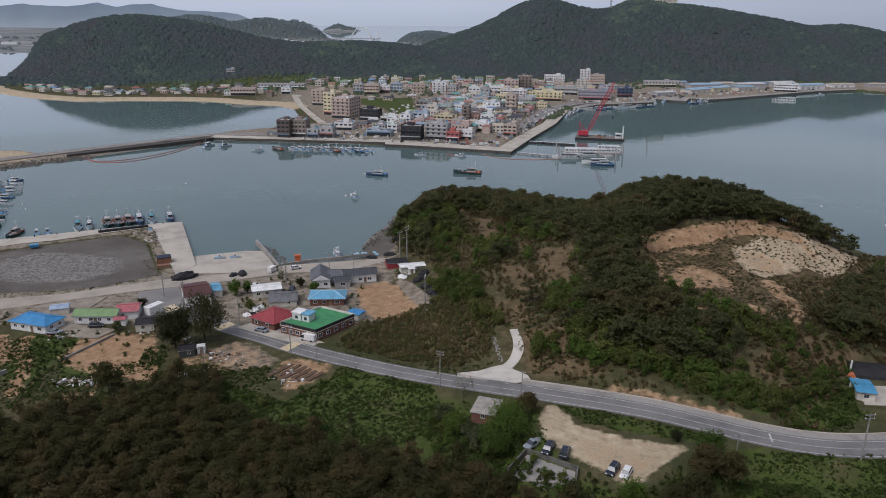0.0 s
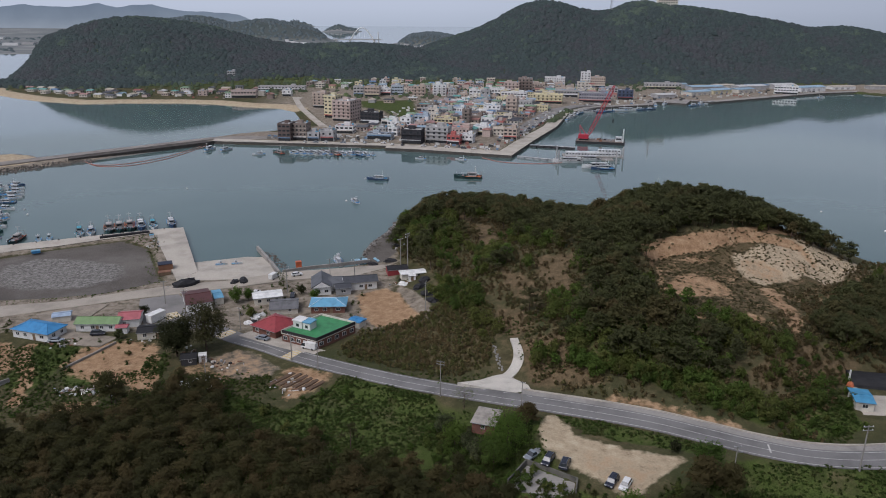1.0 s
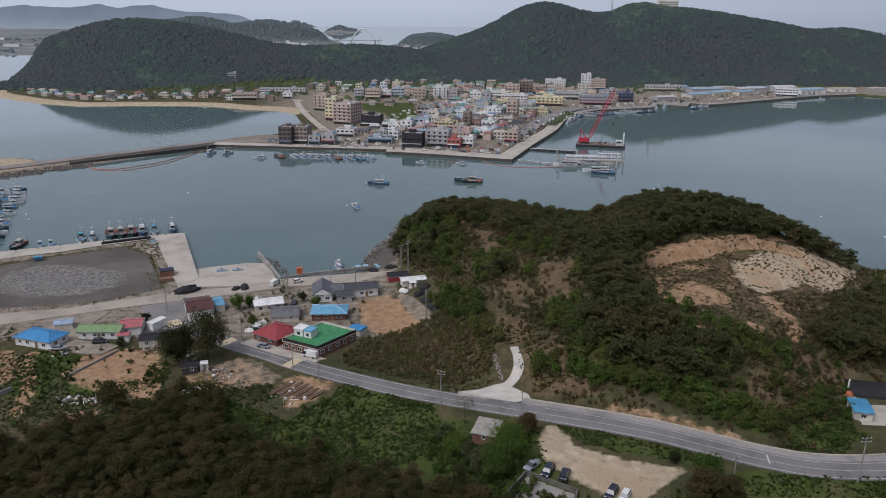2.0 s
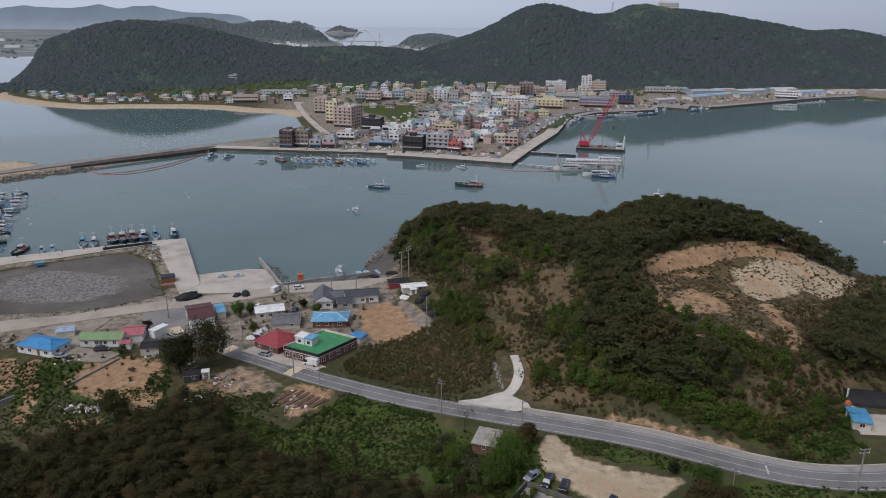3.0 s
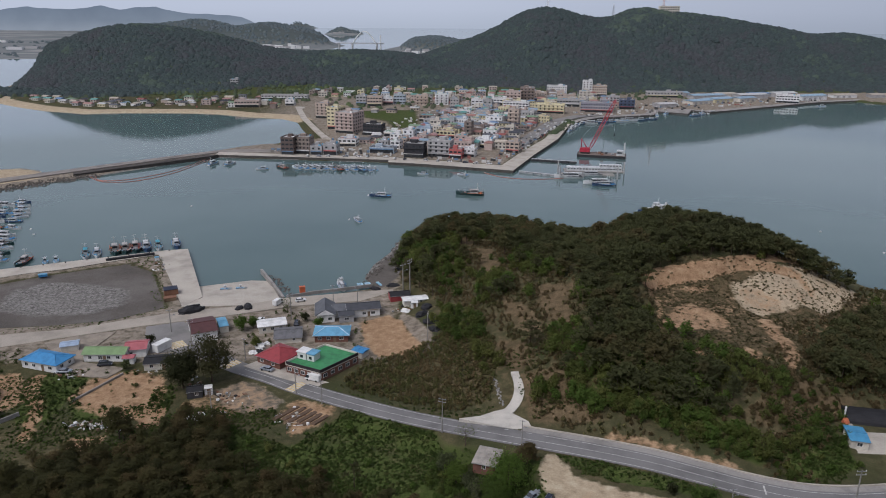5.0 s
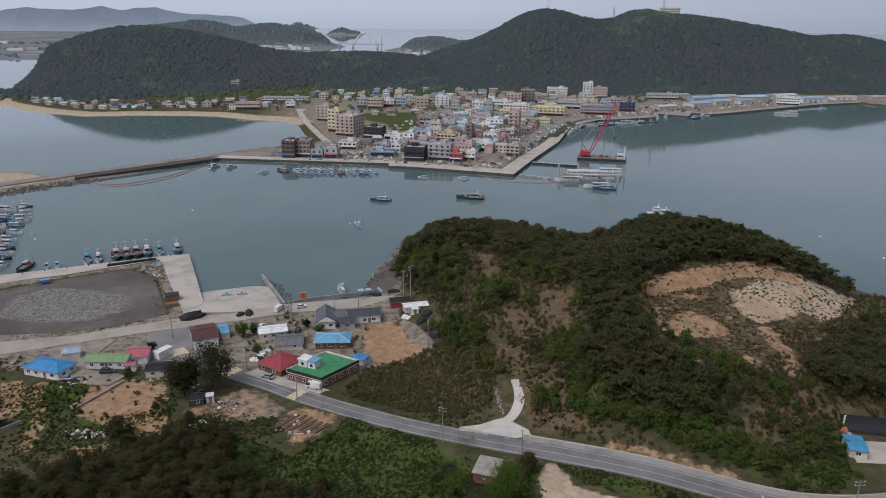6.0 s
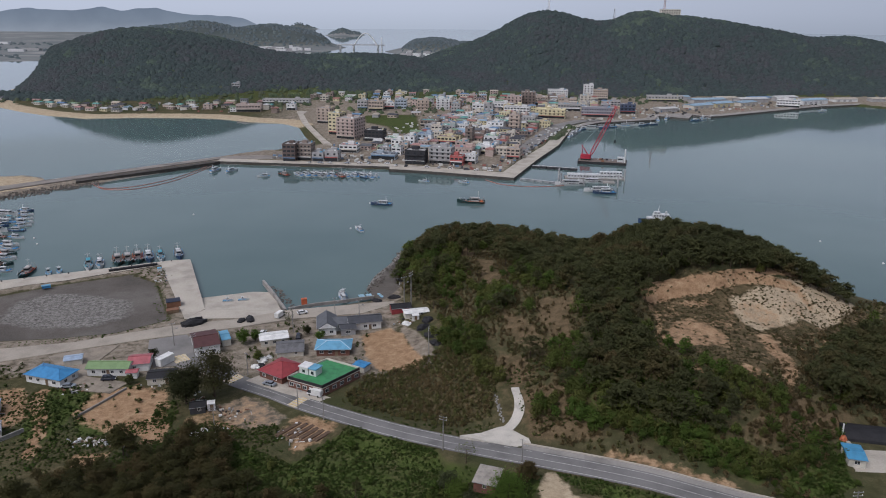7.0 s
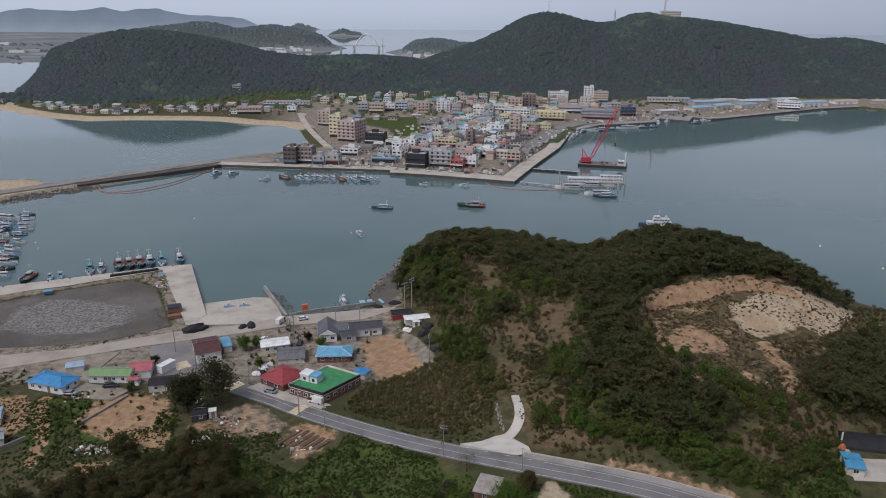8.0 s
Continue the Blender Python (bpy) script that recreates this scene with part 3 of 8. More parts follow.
    me.attributes.new("dry_grass", "FLOAT", "POINT").data.foreach_set("value", dry.astype(np.float32).ravel())
    mud = area(BASIN, -1, 2)
    mud = np.maximum(mud, 0.75 * cove)
    shore = soft(near_s, -8, -1) * (1 - soft(near_s, 2, 5)) * soft(Y, 295, 320) + soft(Z, -1.0, -0.2) * (1 - soft(Z, 0.3, 0.6)) * soft(Y, 430, 460) * (1 - soft(Y, 640, 660))
    gravel = area([(-182, 283), (-174, 293), (-162, 294), (-133, 286), (-128, 270), (-139, 259), (-161, 257), (-178, 263)], -4, 3)
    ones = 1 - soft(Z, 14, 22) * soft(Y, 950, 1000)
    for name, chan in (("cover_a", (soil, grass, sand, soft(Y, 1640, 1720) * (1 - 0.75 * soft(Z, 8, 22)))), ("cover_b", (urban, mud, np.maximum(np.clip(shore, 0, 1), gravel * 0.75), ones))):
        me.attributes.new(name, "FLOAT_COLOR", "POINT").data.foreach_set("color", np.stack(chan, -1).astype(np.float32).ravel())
    tagged(new("ground", me), "shore, village plain and wooded hills of grass, soil and rock", "ground", kind="structure")


build_ground()

bm = bmesh.new()
bmesh.ops.create_grid(bm, x_segments=24, y_segments=24, size=4900)
sea = part("water", bm, water_material(), None)
tagged(sea, "calm grey-green sea water of the harbour", "water", kind="structure")


# haze over the open sea, far behind the islands
def build_backdrop():
    m, n, l, b = shader("sea_haze")
    tc = n.new("ShaderNodeTexCoord")
    sep = n.new("ShaderNodeSeparateXYZ")
    l.new(tc.outputs["Object"], sep.inputs[0])
    # haze painted as glow on the sheet: graded by height, dimmer to the right
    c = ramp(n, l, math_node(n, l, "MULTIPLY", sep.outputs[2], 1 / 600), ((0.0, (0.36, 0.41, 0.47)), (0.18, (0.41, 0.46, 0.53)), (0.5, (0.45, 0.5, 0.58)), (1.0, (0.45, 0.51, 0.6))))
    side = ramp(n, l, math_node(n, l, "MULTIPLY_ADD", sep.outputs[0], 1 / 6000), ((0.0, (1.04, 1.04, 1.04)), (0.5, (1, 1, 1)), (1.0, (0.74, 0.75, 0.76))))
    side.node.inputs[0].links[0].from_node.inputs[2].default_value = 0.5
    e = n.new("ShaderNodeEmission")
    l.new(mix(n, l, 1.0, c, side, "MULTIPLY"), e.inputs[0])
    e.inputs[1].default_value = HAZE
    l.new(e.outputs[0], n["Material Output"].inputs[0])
    vs, fs = [], []
    for i in range(41):
        a = radians(-60 + 3 * i)
        for z in (-4, 150, 600):
            vs.append((4820 * math.sin(a), 4820 * math.cos(a), z))
    for i in range(40):
        for k in range(2):
            fs.append((3 * i + k, 3 * i + 3 + k, 3 * i + 4 + k, 3 * i + 1 + k))
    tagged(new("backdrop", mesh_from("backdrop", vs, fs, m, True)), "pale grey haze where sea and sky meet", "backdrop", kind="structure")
    # the range glows, its haze painted in: paler towards the foot
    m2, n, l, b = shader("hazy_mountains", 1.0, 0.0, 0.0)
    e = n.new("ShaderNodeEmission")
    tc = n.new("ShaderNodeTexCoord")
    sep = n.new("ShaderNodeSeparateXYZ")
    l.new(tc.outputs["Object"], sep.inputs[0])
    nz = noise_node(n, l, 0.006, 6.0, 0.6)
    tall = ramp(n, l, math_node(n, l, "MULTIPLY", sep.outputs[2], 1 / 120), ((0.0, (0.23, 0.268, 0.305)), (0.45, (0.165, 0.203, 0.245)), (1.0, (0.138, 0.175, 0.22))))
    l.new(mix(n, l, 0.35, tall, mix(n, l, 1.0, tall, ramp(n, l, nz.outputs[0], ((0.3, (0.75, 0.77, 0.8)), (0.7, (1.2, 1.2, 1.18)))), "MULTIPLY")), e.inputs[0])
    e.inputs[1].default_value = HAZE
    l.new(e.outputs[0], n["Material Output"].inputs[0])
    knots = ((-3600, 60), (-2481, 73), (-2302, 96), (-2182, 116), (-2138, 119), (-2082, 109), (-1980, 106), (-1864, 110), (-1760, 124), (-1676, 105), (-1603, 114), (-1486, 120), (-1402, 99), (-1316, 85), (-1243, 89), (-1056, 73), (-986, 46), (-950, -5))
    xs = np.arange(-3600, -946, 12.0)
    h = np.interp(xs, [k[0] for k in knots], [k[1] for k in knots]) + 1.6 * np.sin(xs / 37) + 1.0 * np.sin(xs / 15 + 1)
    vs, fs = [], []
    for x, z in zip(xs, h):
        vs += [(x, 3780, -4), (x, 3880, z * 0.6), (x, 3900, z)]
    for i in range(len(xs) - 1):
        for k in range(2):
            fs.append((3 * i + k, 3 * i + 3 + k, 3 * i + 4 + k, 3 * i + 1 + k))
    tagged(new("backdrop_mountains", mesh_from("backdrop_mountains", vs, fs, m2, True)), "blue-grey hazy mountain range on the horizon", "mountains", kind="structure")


build_backdrop()


# ---- roads and quays ----
def smooth_line(pts, step=2.0):
    """A smooth line through the points, sampled evenly."""
    P = [Vector(p) for p in pts]
    P = [P[0] * 2 - P[1]] + P + [P[-1] * 2 - P[-2]]
    out = []
    for i in range(1, len(P) - 2):
        a, b, c, d = P[i - 1:i + 3]
        k = max(2, int((c - b).length / step))
        for j in range(k):
            t = j / k
            out.append(0.5 * ((2 * b) + (c - a) * t + (2 * a - 5 * b + 4 * c - d) * t * t + (3 * b - a - 3 * c + d) * t ** 3))
    return out + [P[-2]]


def ribbon(bm, line, a, b, top, thick, keep=None, dash=None):
    """A strip along a line between the offsets a and b (left is plus), with its sides."""
    rows = []
    for i, p in enumerate(line):
        t = (line[min(i + 1, len(line) - 1)] - line[max(i - 1, 0)]).normalized()
        s = Vector((-t.y, t.x, 0)).normalized()
        on = (keep is None or keep(p)) and (dash is None or (i // dash) % 2 == 0)
        if on:
            q = [p + s * o + Vector((0, 0, top - dz)) for o, dz in ((a, thick), (a, 0), (b, 0), (b, thick))]
            rows.append([bm.verts.new(v) for v in q])
        else:
            rows.append(None)
    for r, q in zip(rows, rows[1:]):
        if r and q:
            for k in range(3):
                bm.faces.new((r[k + 1], r[k], q[k], q[k + 1]))


LINE_ROAD = smooth_line([p for p in ROAD if p[0] > -93], 1.5)
road = hold("road", pose(0, 0, 0), "grey two-lane asphalt road with pale edge lines", "road", kind="structure")
bm = bmesh.new()
ribbon(bm, LINE_ROAD, 3.5, -3.5, 0.06, 0.5)
part("carriageway", bm, ASPHALT, road)
bm = bmesh.new()
ribbon(bm, LINE_ROAD, 5.6, 3.5, 0.10, 0.6, keep=lambda p: p.x > 19)
part("drain_verge", bm, CONCRETE_OLD, road, "pale concrete verge beside the hill")
bm = bmesh.new()
ribbon(bm, LINE_ROAD, 5.95, 5.6, 0.42, 0.8, keep=lambda p: p.x > 19)
part("kerb_wall", bm, CONCRETE, road, "low concrete kerb wall")
for name, a, b, dash, keep in (("edge_line", 2.98, 2.82, None, lambda p: not (6 < p.x < 24) and p.x > -62), ("edge_line", -2.82, -2.98, None, lambda p: p.x > -66),
                               ("centre_line", 0.07, -0.07, None, lambda p: p.x > -66), ("edge_line", 2.98, 2.82, 2, lambda p: 6 < p.x < 24)):
    bm = bmesh.new()
    ribbon(bm, LINE_ROAD, a, b, 0.066, 0.004, keep=keep, dash=dash)
    part(name, bm, LINE, road)
bm = bmesh.new()
for x0, x1, y0, y1, ang, px, py in ((-0.2, 0.2, -0.9, 2.9, -22, 56.3, 147.9 + 3.2), (-0.2, 0.2, -2.9, 0.6, -12, 75.2, 145.2)):
    z = 8.2 if px < 70 else 7.62
    c, s = math.cos(radians(ang)), math.sin(radians(ang))
    bm.faces.new([bm.verts.new((px + x * c - y * s, py + x * s + y * c, z + 0.12)) for x, y in ((x0, y0), (x1, y0), (x1, y1), (x0, y1))])
part("cross_mark", bm, LINE, road)


def speed_hump(x, y, ang, along, across, z):
    """A raised hump painted in slanting stripes."""
    e = hold("speed_hump", pose(x, y, z, 0, 0, ang), "low asphalt speed hump with yellow and white stripes", "speed hump", "speed humps")
    bm = bmesh.new()
    k = 8
    prof = [(-along / 2 + along * i / k, 0.09 * math.sin(math.pi * i / k)) for i in range(k + 1)]
    L, R = [[bm.verts.new((px, sgn * across / 2, h)) for px, h in prof] for sgn in (-1, 1)]
    for i in range(k):
        bm.faces.new((L[i], L[i + 1], R[i + 1], R[i]))
    part("hump", bm, YELLOW, e)
    n = int(across / 1.1)
    for j in range(n):
        bm = bmesh.new()
        y0 = -across / 2 + (j + 0.25) * across / n
        for i in range(k):
            (xa, ha), (xb, hb) = prof[i], prof[i + 1]
            sh = 0.06
            bm.faces.new([bm.verts.new(v) for v in ((xa, y0 + xa * sh, ha + 0.006), (xb, y0 + xb * sh, hb + 0.006), (xb, y0 + 0.4 + xb * sh, hb + 0.006), (xa, y0 + 0.4 + xa * sh, ha + 0.006))])
        part("stripe", bm, LINE, e)


speed_hump(-46.0, 200.3, -33, 3.8, 6.2, 2.56)
speed_hump(-70.5, 215.2, -38, 3.4, 6.0, 2.47)
speed_hump(-93.0, 229.5, 38, 5.0, 5.5, 2.52)

COAST_N = [(-240, 222), (-161, 236), (-137, 242), (-113, 254), (-102, 259), (-83, 264), (-64, 274), (-22, 284)]
COAST_S = [(-21, 274), (-61, 265), (-79, 257), (-98, 250), (-112, 245), (-135, 235), (-155, 226), (-236, 211)]


WET_STONE = plain("tidal_wall", (0.075, 0.068, 0.06), 0.8, wear=0.4, scale=0.4)


def pad(name, poly, z0, z1, mat, label, cat, inset=0.0, side=None):
    bm = bmesh.new()
    prism(bm, poly, z0, z1, inset)
    if side:
        bm.normal_update()
        for f in bm.faces:
            f.material_index = 1 if abs(f.normal.z) < 0.3 else 0
        ob = part(name, bm, mat, None)
        ob.data.materials.append(side)
        return tagged(ob, label, cat, kind="structure")
    return tagged(part(name, bm, mat, None), label, cat, kind="structure")


pad("pavement_coast", COAST_N + COAST_S, 1.0, 2.46, plain("worn_street", (0.33, 0.295, 0.245), 0.88, wear=0.25, scale=0.12, grain=3.0), "worn pale concrete coast road", "road")
pad("pavement_junction", [(-110, 244.5), (-98, 249.5), (-92, 243), (-84, 231), (-78, 226), (-83, 219), (-93, 224), (-100, 223), (-106, 233)], 1.0, 2.475, ASPHALT_OLD, "worn grey asphalt junction", "road")
pad("pavement_yard", [(-121, 226), (-119, 240), (-131, 236), (-140, 230), (-125, 214), (-121, 207), (-107, 205), (-104, 212), (-120, 216)], 1.6, 2.6, plain("yard_screed", (0.25, 0.215, 0.17), 0.9, wear=0.45, scale=0.25, grain=2.5), "grey-beige concrete farm yard between the houses", "yard")
pad("quay_pier", [(-235, 290), (-202, 305), (-135, 335), (-126, 337), (-99, 275), (-104, 265), (-137, 328), (-156, 317), (-172, 306.5), (-185, 301), (-196, 294), (-230, 279)],
    -3.5, 2.05, CONCRETE, "pale concrete fishing pier along the basin", "pier", 0.15, WET_STONE)
pad("quay_apron", [(-104.2, 264.6), (-98.6, 275), (-67, 273), (-66, 269), (-84, 266)], -1, 2.10, CONCRETE, "pale concrete apron at the head of the slipway", "quay", 0.1)
pad("pavement_hotel", [(-66, 214), (-52, 206), (-38, 199.5), (-36, 203), (-50, 212), (-60, 220)], 1.0, 2.62, CONCRETE, "pale concrete forecourt", "forecourt")
bm = bmesh.new()
v = [bm.verts.new(p) for p in ((-99, 275.2, 2.06), (-67, 273.2, 2.06), (-81, 308, -0.7), (-108.5, 297.5, -0.7), (-99, 275, -3), (-67, 273, -3), (-81, 308, -3), (-108.5, 297.5, -3))]
for f in ((0, 1, 2, 3), (4, 0, 3, 7), (1, 5, 6, 2), (3, 2, 6, 7), (5, 1, 0, 4), (7, 6, 5, 4)):
    bm.faces.new([v[i] for i in f])
bmesh.ops.recalc_face_normals(bm, faces=bm.faces)
tagged(part("slipway", bm, CONCRETE, None), "broad pale concrete slipway running down into the water", "slipway", kind="structure")


def low_wall(name, pts, thick, h, mat, label, cat="wall", z=None):
    e = hold(name, pose(0, 0, 0), label, cat, kind="structure")
    for (ax, ay), (bx, by) in zip(pts, pts[1:]):
        bm = bmesh.new()
        a, b = Vector((ax, ay, 0)), Vector((bx, by, 0))
        s = Vector((-(b - a).y, (b - a).x, 0)).normalized() * thick / 2
        za, zb = (gz(ax, ay), gz(bx, by)) if z is None else (z, z)
        lo = [(a - s, za), (b - s, zb), (b + s, zb), (a + s, za)]
        w = [bm.verts.new((p.x, p.y, q - 0.8)) for p, q in lo] + [bm.verts.new((p.x, p.y, q + h)) for p, q in lo]
        for f in ((0, 1, 5, 4), (1, 2, 6, 5), (2, 3, 7, 6), (3, 0, 4, 7), (4, 5, 6, 7)):
            bm.faces.new([w[i] for i in f])
        part("wall_section", bm, mat, e)
    return e


low_wall("wall_slip", [(-83, 308), (-74, 291), (-66, 275)], 1.0, 1.3, CONCRETE_OLD, "dark concrete retaining wall beside the slipway", z=1.1)
low_wall("wall_yard", [(14, 131.4), (16.4, 135.1), (18.7, 138.7), (22.1, 136.5), (25.5, 134.2), (28.9, 132), (27.9, 128.2)], 0.3, 1.3, plain("mossy_concrete", (0.12, 0.115, 0.1), 0.9, wear=0.4), "low concrete wall round a walled yard")
pad("pavement_walled_yard", [(14.6, 131.2), (18.8, 138), (28.4, 131.8), (27.5, 128.4), (21, 126)], 6.0, 7.0, CONCRETE_OLD, "stained grey concrete floor of the walled yard", "yard")
low_wall("wall_bank", [(-103, 208), (-107, 199), (-111, 190)], 0.4, 0.7, CONCRETE_OLD, "low concrete wall along the bare bank")
low_wall("wall_field", [(-127, 176), (-122, 182.5)], 0.4, 1.3, CONCRETE_OLD, "weathered concrete retaining wall")
low_wall("wall_shore", [(-65, 276), (-55, 281.2), (-46, 284.2), (-31, 290)], 0.7, 0.5, CONCRETE_OLD, "low concrete shore wall", z=2.0)

# curving concrete driveway up the hill, and its mouth
drive = [(15.5, 177.6, 6.95), (19.2, 181.5, 7.3), (21.4, 186.5, 7.9), (21.9, 192, 8.5), (21.4, 197.2, 9.2)]
drive = [(x, y, max(gz(x, y), z - 0.6) + 0.25) for x, y, z in drive]
bm = bmesh.new()
ribbon(bm, smooth_line(drive, 1.2), 1.5, -1.5, 0.0, 0.9)
tagged(part("pavement_driveway", bm, CONCRETE_NEW, None), "white concrete driveway curving up the hillside", "driveway", kind="structure")
pad("pavement_mouth", [(4, 175.6), (10, 177.0), (14, 179.5), (17, 180.8), (20, 177.5), (23, 174.5), (24, 168.9), (14, 173.2), (6, 176.6)][0:7] + [(15, 171.6)], 5.0, 7.0, CONCRETE_NEW, "white concrete mouth of the driveway", "driveway")
# stone edging beside the driveway
bm = bmesh.new()
rng = random.Random(5)
for i in range(34):
    t = i / 33
    x, y = 16.5 - 1.4 * t + rng.uniform(-0.5, 0.5), 183 + 13 * t
    r = rng.uniform(0.2, 0.42)
    bmesh.ops.create_icosphere(bm, subdivisions=1, radius=r, matrix=Matrix.Translation((x, y, gz(x, y) + 0.1)) @ Matrix.Diagonal((1, 1.2, 0.7, 1)))
tagged(part("rock_edging", bm, plain("pale_rock", (0.24, 0.23, 0.21), 0.9), None), "row of pale rough stones beside the driveway", "stones", kind="stuff")

# the town's quays, the causeway road and the shore road
pad("quay_town", [(-186, 577.5), (-45, 561), (-45, 552), (-18, 546), (49, 524), (73, 590), (102, 663), (127, 752), (143, 780), (131, 784), (115, 752), (90, 665), (60, 592), (42, 543), (-42, 572), (-186, 589)],
    -3.5, 2.2, CONCRETE, "long concrete harbour quay in front of the town", "quay", 0.25, WET_STONE)
pad("road_causeway", [(-420, 385), (-322, 474), (-253, 540), (-192, 596), (-160, 606), (-120, 596), (-120, 590), (-187, 589), (-247, 532), (-312, 466), (-415, 375)],
    0.0, 2.0, plain("causeway_top", (0.22, 0.2, 0.18), 0.9, scale=0.1, grain=2.0), "worn asphalt causeway road", "road")
pad("seawall_causeway", [(-262, 500), (-186, 571), (-183, 576.6), (-190, 576), (-265, 506)], -3, 2.5, plain("dark_seawall", (0.07, 0.062, 0.055), 0.9, scale=0.3), "dark stone sea wall of the causeway", "sea wall")
pad("road_shore", [(-182, 881), (-158, 790), (-128, 700), (-112, 655), (-104, 652), (-119, 692), (-148, 778), (-168, 852), (-168, 884)], 0.0, 3.0, CONCRETE, "grey shore road past the hotels", "road")
pad("road_main", [(60, 600), (50, 604), (78, 690), (108, 775), (140, 815), (168, 826), (172, 818), (148, 804), (120, 765), (90, 680)], 0.0, 2.9, ASPHALT_OLD, "wide main street along the harbour", "road")
pad("quay_east", [(143, 779), (167, 806), (194, 816), (235, 831), (247, 862), (277, 842), (291, 874), (308, 857), (369, 893), (434, 932), (484, 962), (547, 984), (560, 1000), (480, 974), (430, 944), (365, 905), (306, 871), (288, 888),
                  (240, 876), (228, 842), (160, 816), (138, 786)], -3, 2.0, CONCRETE_OLD, "concrete quay of the eastern harbour", "quay", 0.0, WET_STONE)


# ---- village houses ----
def roof_mesh(bm, w, d, h, rise, kind, over):
    """Roof solid on a w x d box, ridge along x; eaves at h."""
    a, b = w / 2 + over, d / 2 + over
    t = 0.16
    if kind == "hip":
        r = max(0.3, a - b * 0.95)
        top = [(-r, 0), (r, 0)]
    else:
        top = [(-a, 0), (a, 0)]
    lo = [(-a, -b), (a, -b), (a, b), (-a, b)]
    v = [bm.verts.new((x, y, h - 0.02)) for x, y in lo]
    u = [bm.verts.new((x, y, h + t)) for x, y in lo]
    p = [bm.verts.new((x, y, h + t + rise)) for x, y in top]
    bm.faces.new(v[::-1])
    for i in range(4):
        bm.faces.new((v[i], v[(i + 1) % 4], u[(i + 1) % 4], u[i]))
    bm.faces.new((u[0], u[1], p[1], p[0]))
    bm.faces.new((u[2], u[3], p[0], p[1]))
    bm.faces.new((u[1], u[2], p[1]))
    bm.faces.new((u[3], u[0], p[0]))
    return a, b, (top[0][0], top[1][0])


def opening(parent, x, y, z, w, h, face, mat=None, kind="window"):
    """A framed window or door on the wall that faces -y, +y, -x or +x; the glass sits back in its frame."""
    rot = {"S": 0, "E": 90, "N": 180, "W": 270}[face]
    m = Matrix.Translation((x, y, z)) @ Matrix.Rotation(radians(rot), 4, "Z")
    f = 0.09
    bm = bmesh.new()
    for x0, x1, z0, z1 in ((-w / 2, w / 2, 0, f), (-w / 2, w / 2, h - f, h), (-w / 2, -w / 2 + f, f, h - f), (w / 2 - f, w / 2, f, h - f), (-f / 3, f / 3, f, h - f)):
        box(bm, x0, x1, -0.06, 0.05, z0, z1)
    bm.transform(m)
    win = part(kind, bm, WHITE if kind == "window" else WOOD, parent)
    bm = bmesh.new()
    box(bm, -w / 2 + f, w / 2 - f, -0.015, 0.03, f, h - f)
    bm.transform(m)
    part("pane" if kind == "window" else "door_leaf", bm, mat or GLASS_DARK, win)
    return win


def house(label, cx, cy, w, d, ang, h, rise, kind, roof_col, wall_col, over=0.5, base=None, z=None, ridge=None, south=(), east=(), west=(), door=None, name="house", cat="house", plinth=None):
    z = (min(gz(cx, cy), gz(cx - w / 3, cy - d / 3)) if z is None else z)
    HOUSES.append((cx, cy, max(w, d) * 0.55))
    e = hold(name, pose(cx, cy, z, 0, 0, ang), label, cat)
    bm = bmesh.new()
    box(bm, -w / 2, w / 2, -d / 2, d / 2, -0.6, h)
    part("wall", bm, wall_col, e)
    if plinth:
        bm = bmesh.new()
        box(bm, -w / 2 - 0.05, w / 2 + 0.05, -d / 2 - 0.05, d / 2 + 0.05, -0.6, 0.45)
        part("plinth", bm, plinth, e)
    bm = bmesh.new()
    a, b, (r0, r1) = roof_mesh(bm, w, d, h, rise, kind, over)
    roof = part("roof", bm, roof_col, e)
    if kind == "gable" and rise > 0.8:
        for sx in (-1, 1):
            bm = bmesh.new()
            tri = [[bm.verts.new((sx * (a + o), y, zz)) for y, zz in ((-b + 0.45, h + 0.1), (b - 0.45, h + 0.1), (0, h + rise - 0.12))] for o in (-0.1, 0.03)]
            bm.faces.new(tri[1])
            bm.faces.new(tri[0][::-1])
            for i in range(3):
                bm.faces.new((tri[0][i], tri[0][(i + 1) % 3], tri[1][(i + 1) % 3], tri[1][i]))
            bmesh.ops.recalc_face_normals(bm, faces=bm.faces)
            part("gable_wall", bm, wall_col, e)
    bm = bmesh.new()
    tube(bm, (r0, 0, h + 0.2 + rise), (r1, 0, h + 0.2 + rise), 0.13, 0.13, 5)
    part("ridge_cap", bm, ridge or roof_col, roof)
    if kind == "hip":
        for sx, rx in ((-1, r0), (1, r1)):
            for sy in (-1, 1):
                bm = bmesh.new()
                tube(bm, (rx, 0, h + 0.19 + rise), (sx * a, sy * b, h + 0.19), 0.11, 0.11, 5)
                part("hip_cap", bm, ridge or roof_col, roof)
    for sy in (-1, 1):
        bm = bmesh.new()
        box(bm, -a, a, sy * b - 0.07, sy * b + 0.07, h + 0.02, h + 0.15)
        part("gutter", bm, STEEL, roof)
    for x, ww in south:
        opening(e, x, -d / 2 - 0.02, 0.95, ww, 1.15, "S")
    for y, ww in east:
        opening(e, w / 2 + 0.02, y, 0.95, ww, 1.15, "E")
    for y, ww in west:
        opening(e, -w / 2 - 0.02, y, 0.95, ww, 1.15, "W")
    if door is not None:
        opening(e, door, -d / 2 - 0.02, 0.05, 1.0, 2.05, "S", WOOD, "door")
    return e


def paint(name, c, rough=0.55, wear=0.25, metal=0.0):
    return plain(name, c, rough, metal, 0.35, wear, 0.5)


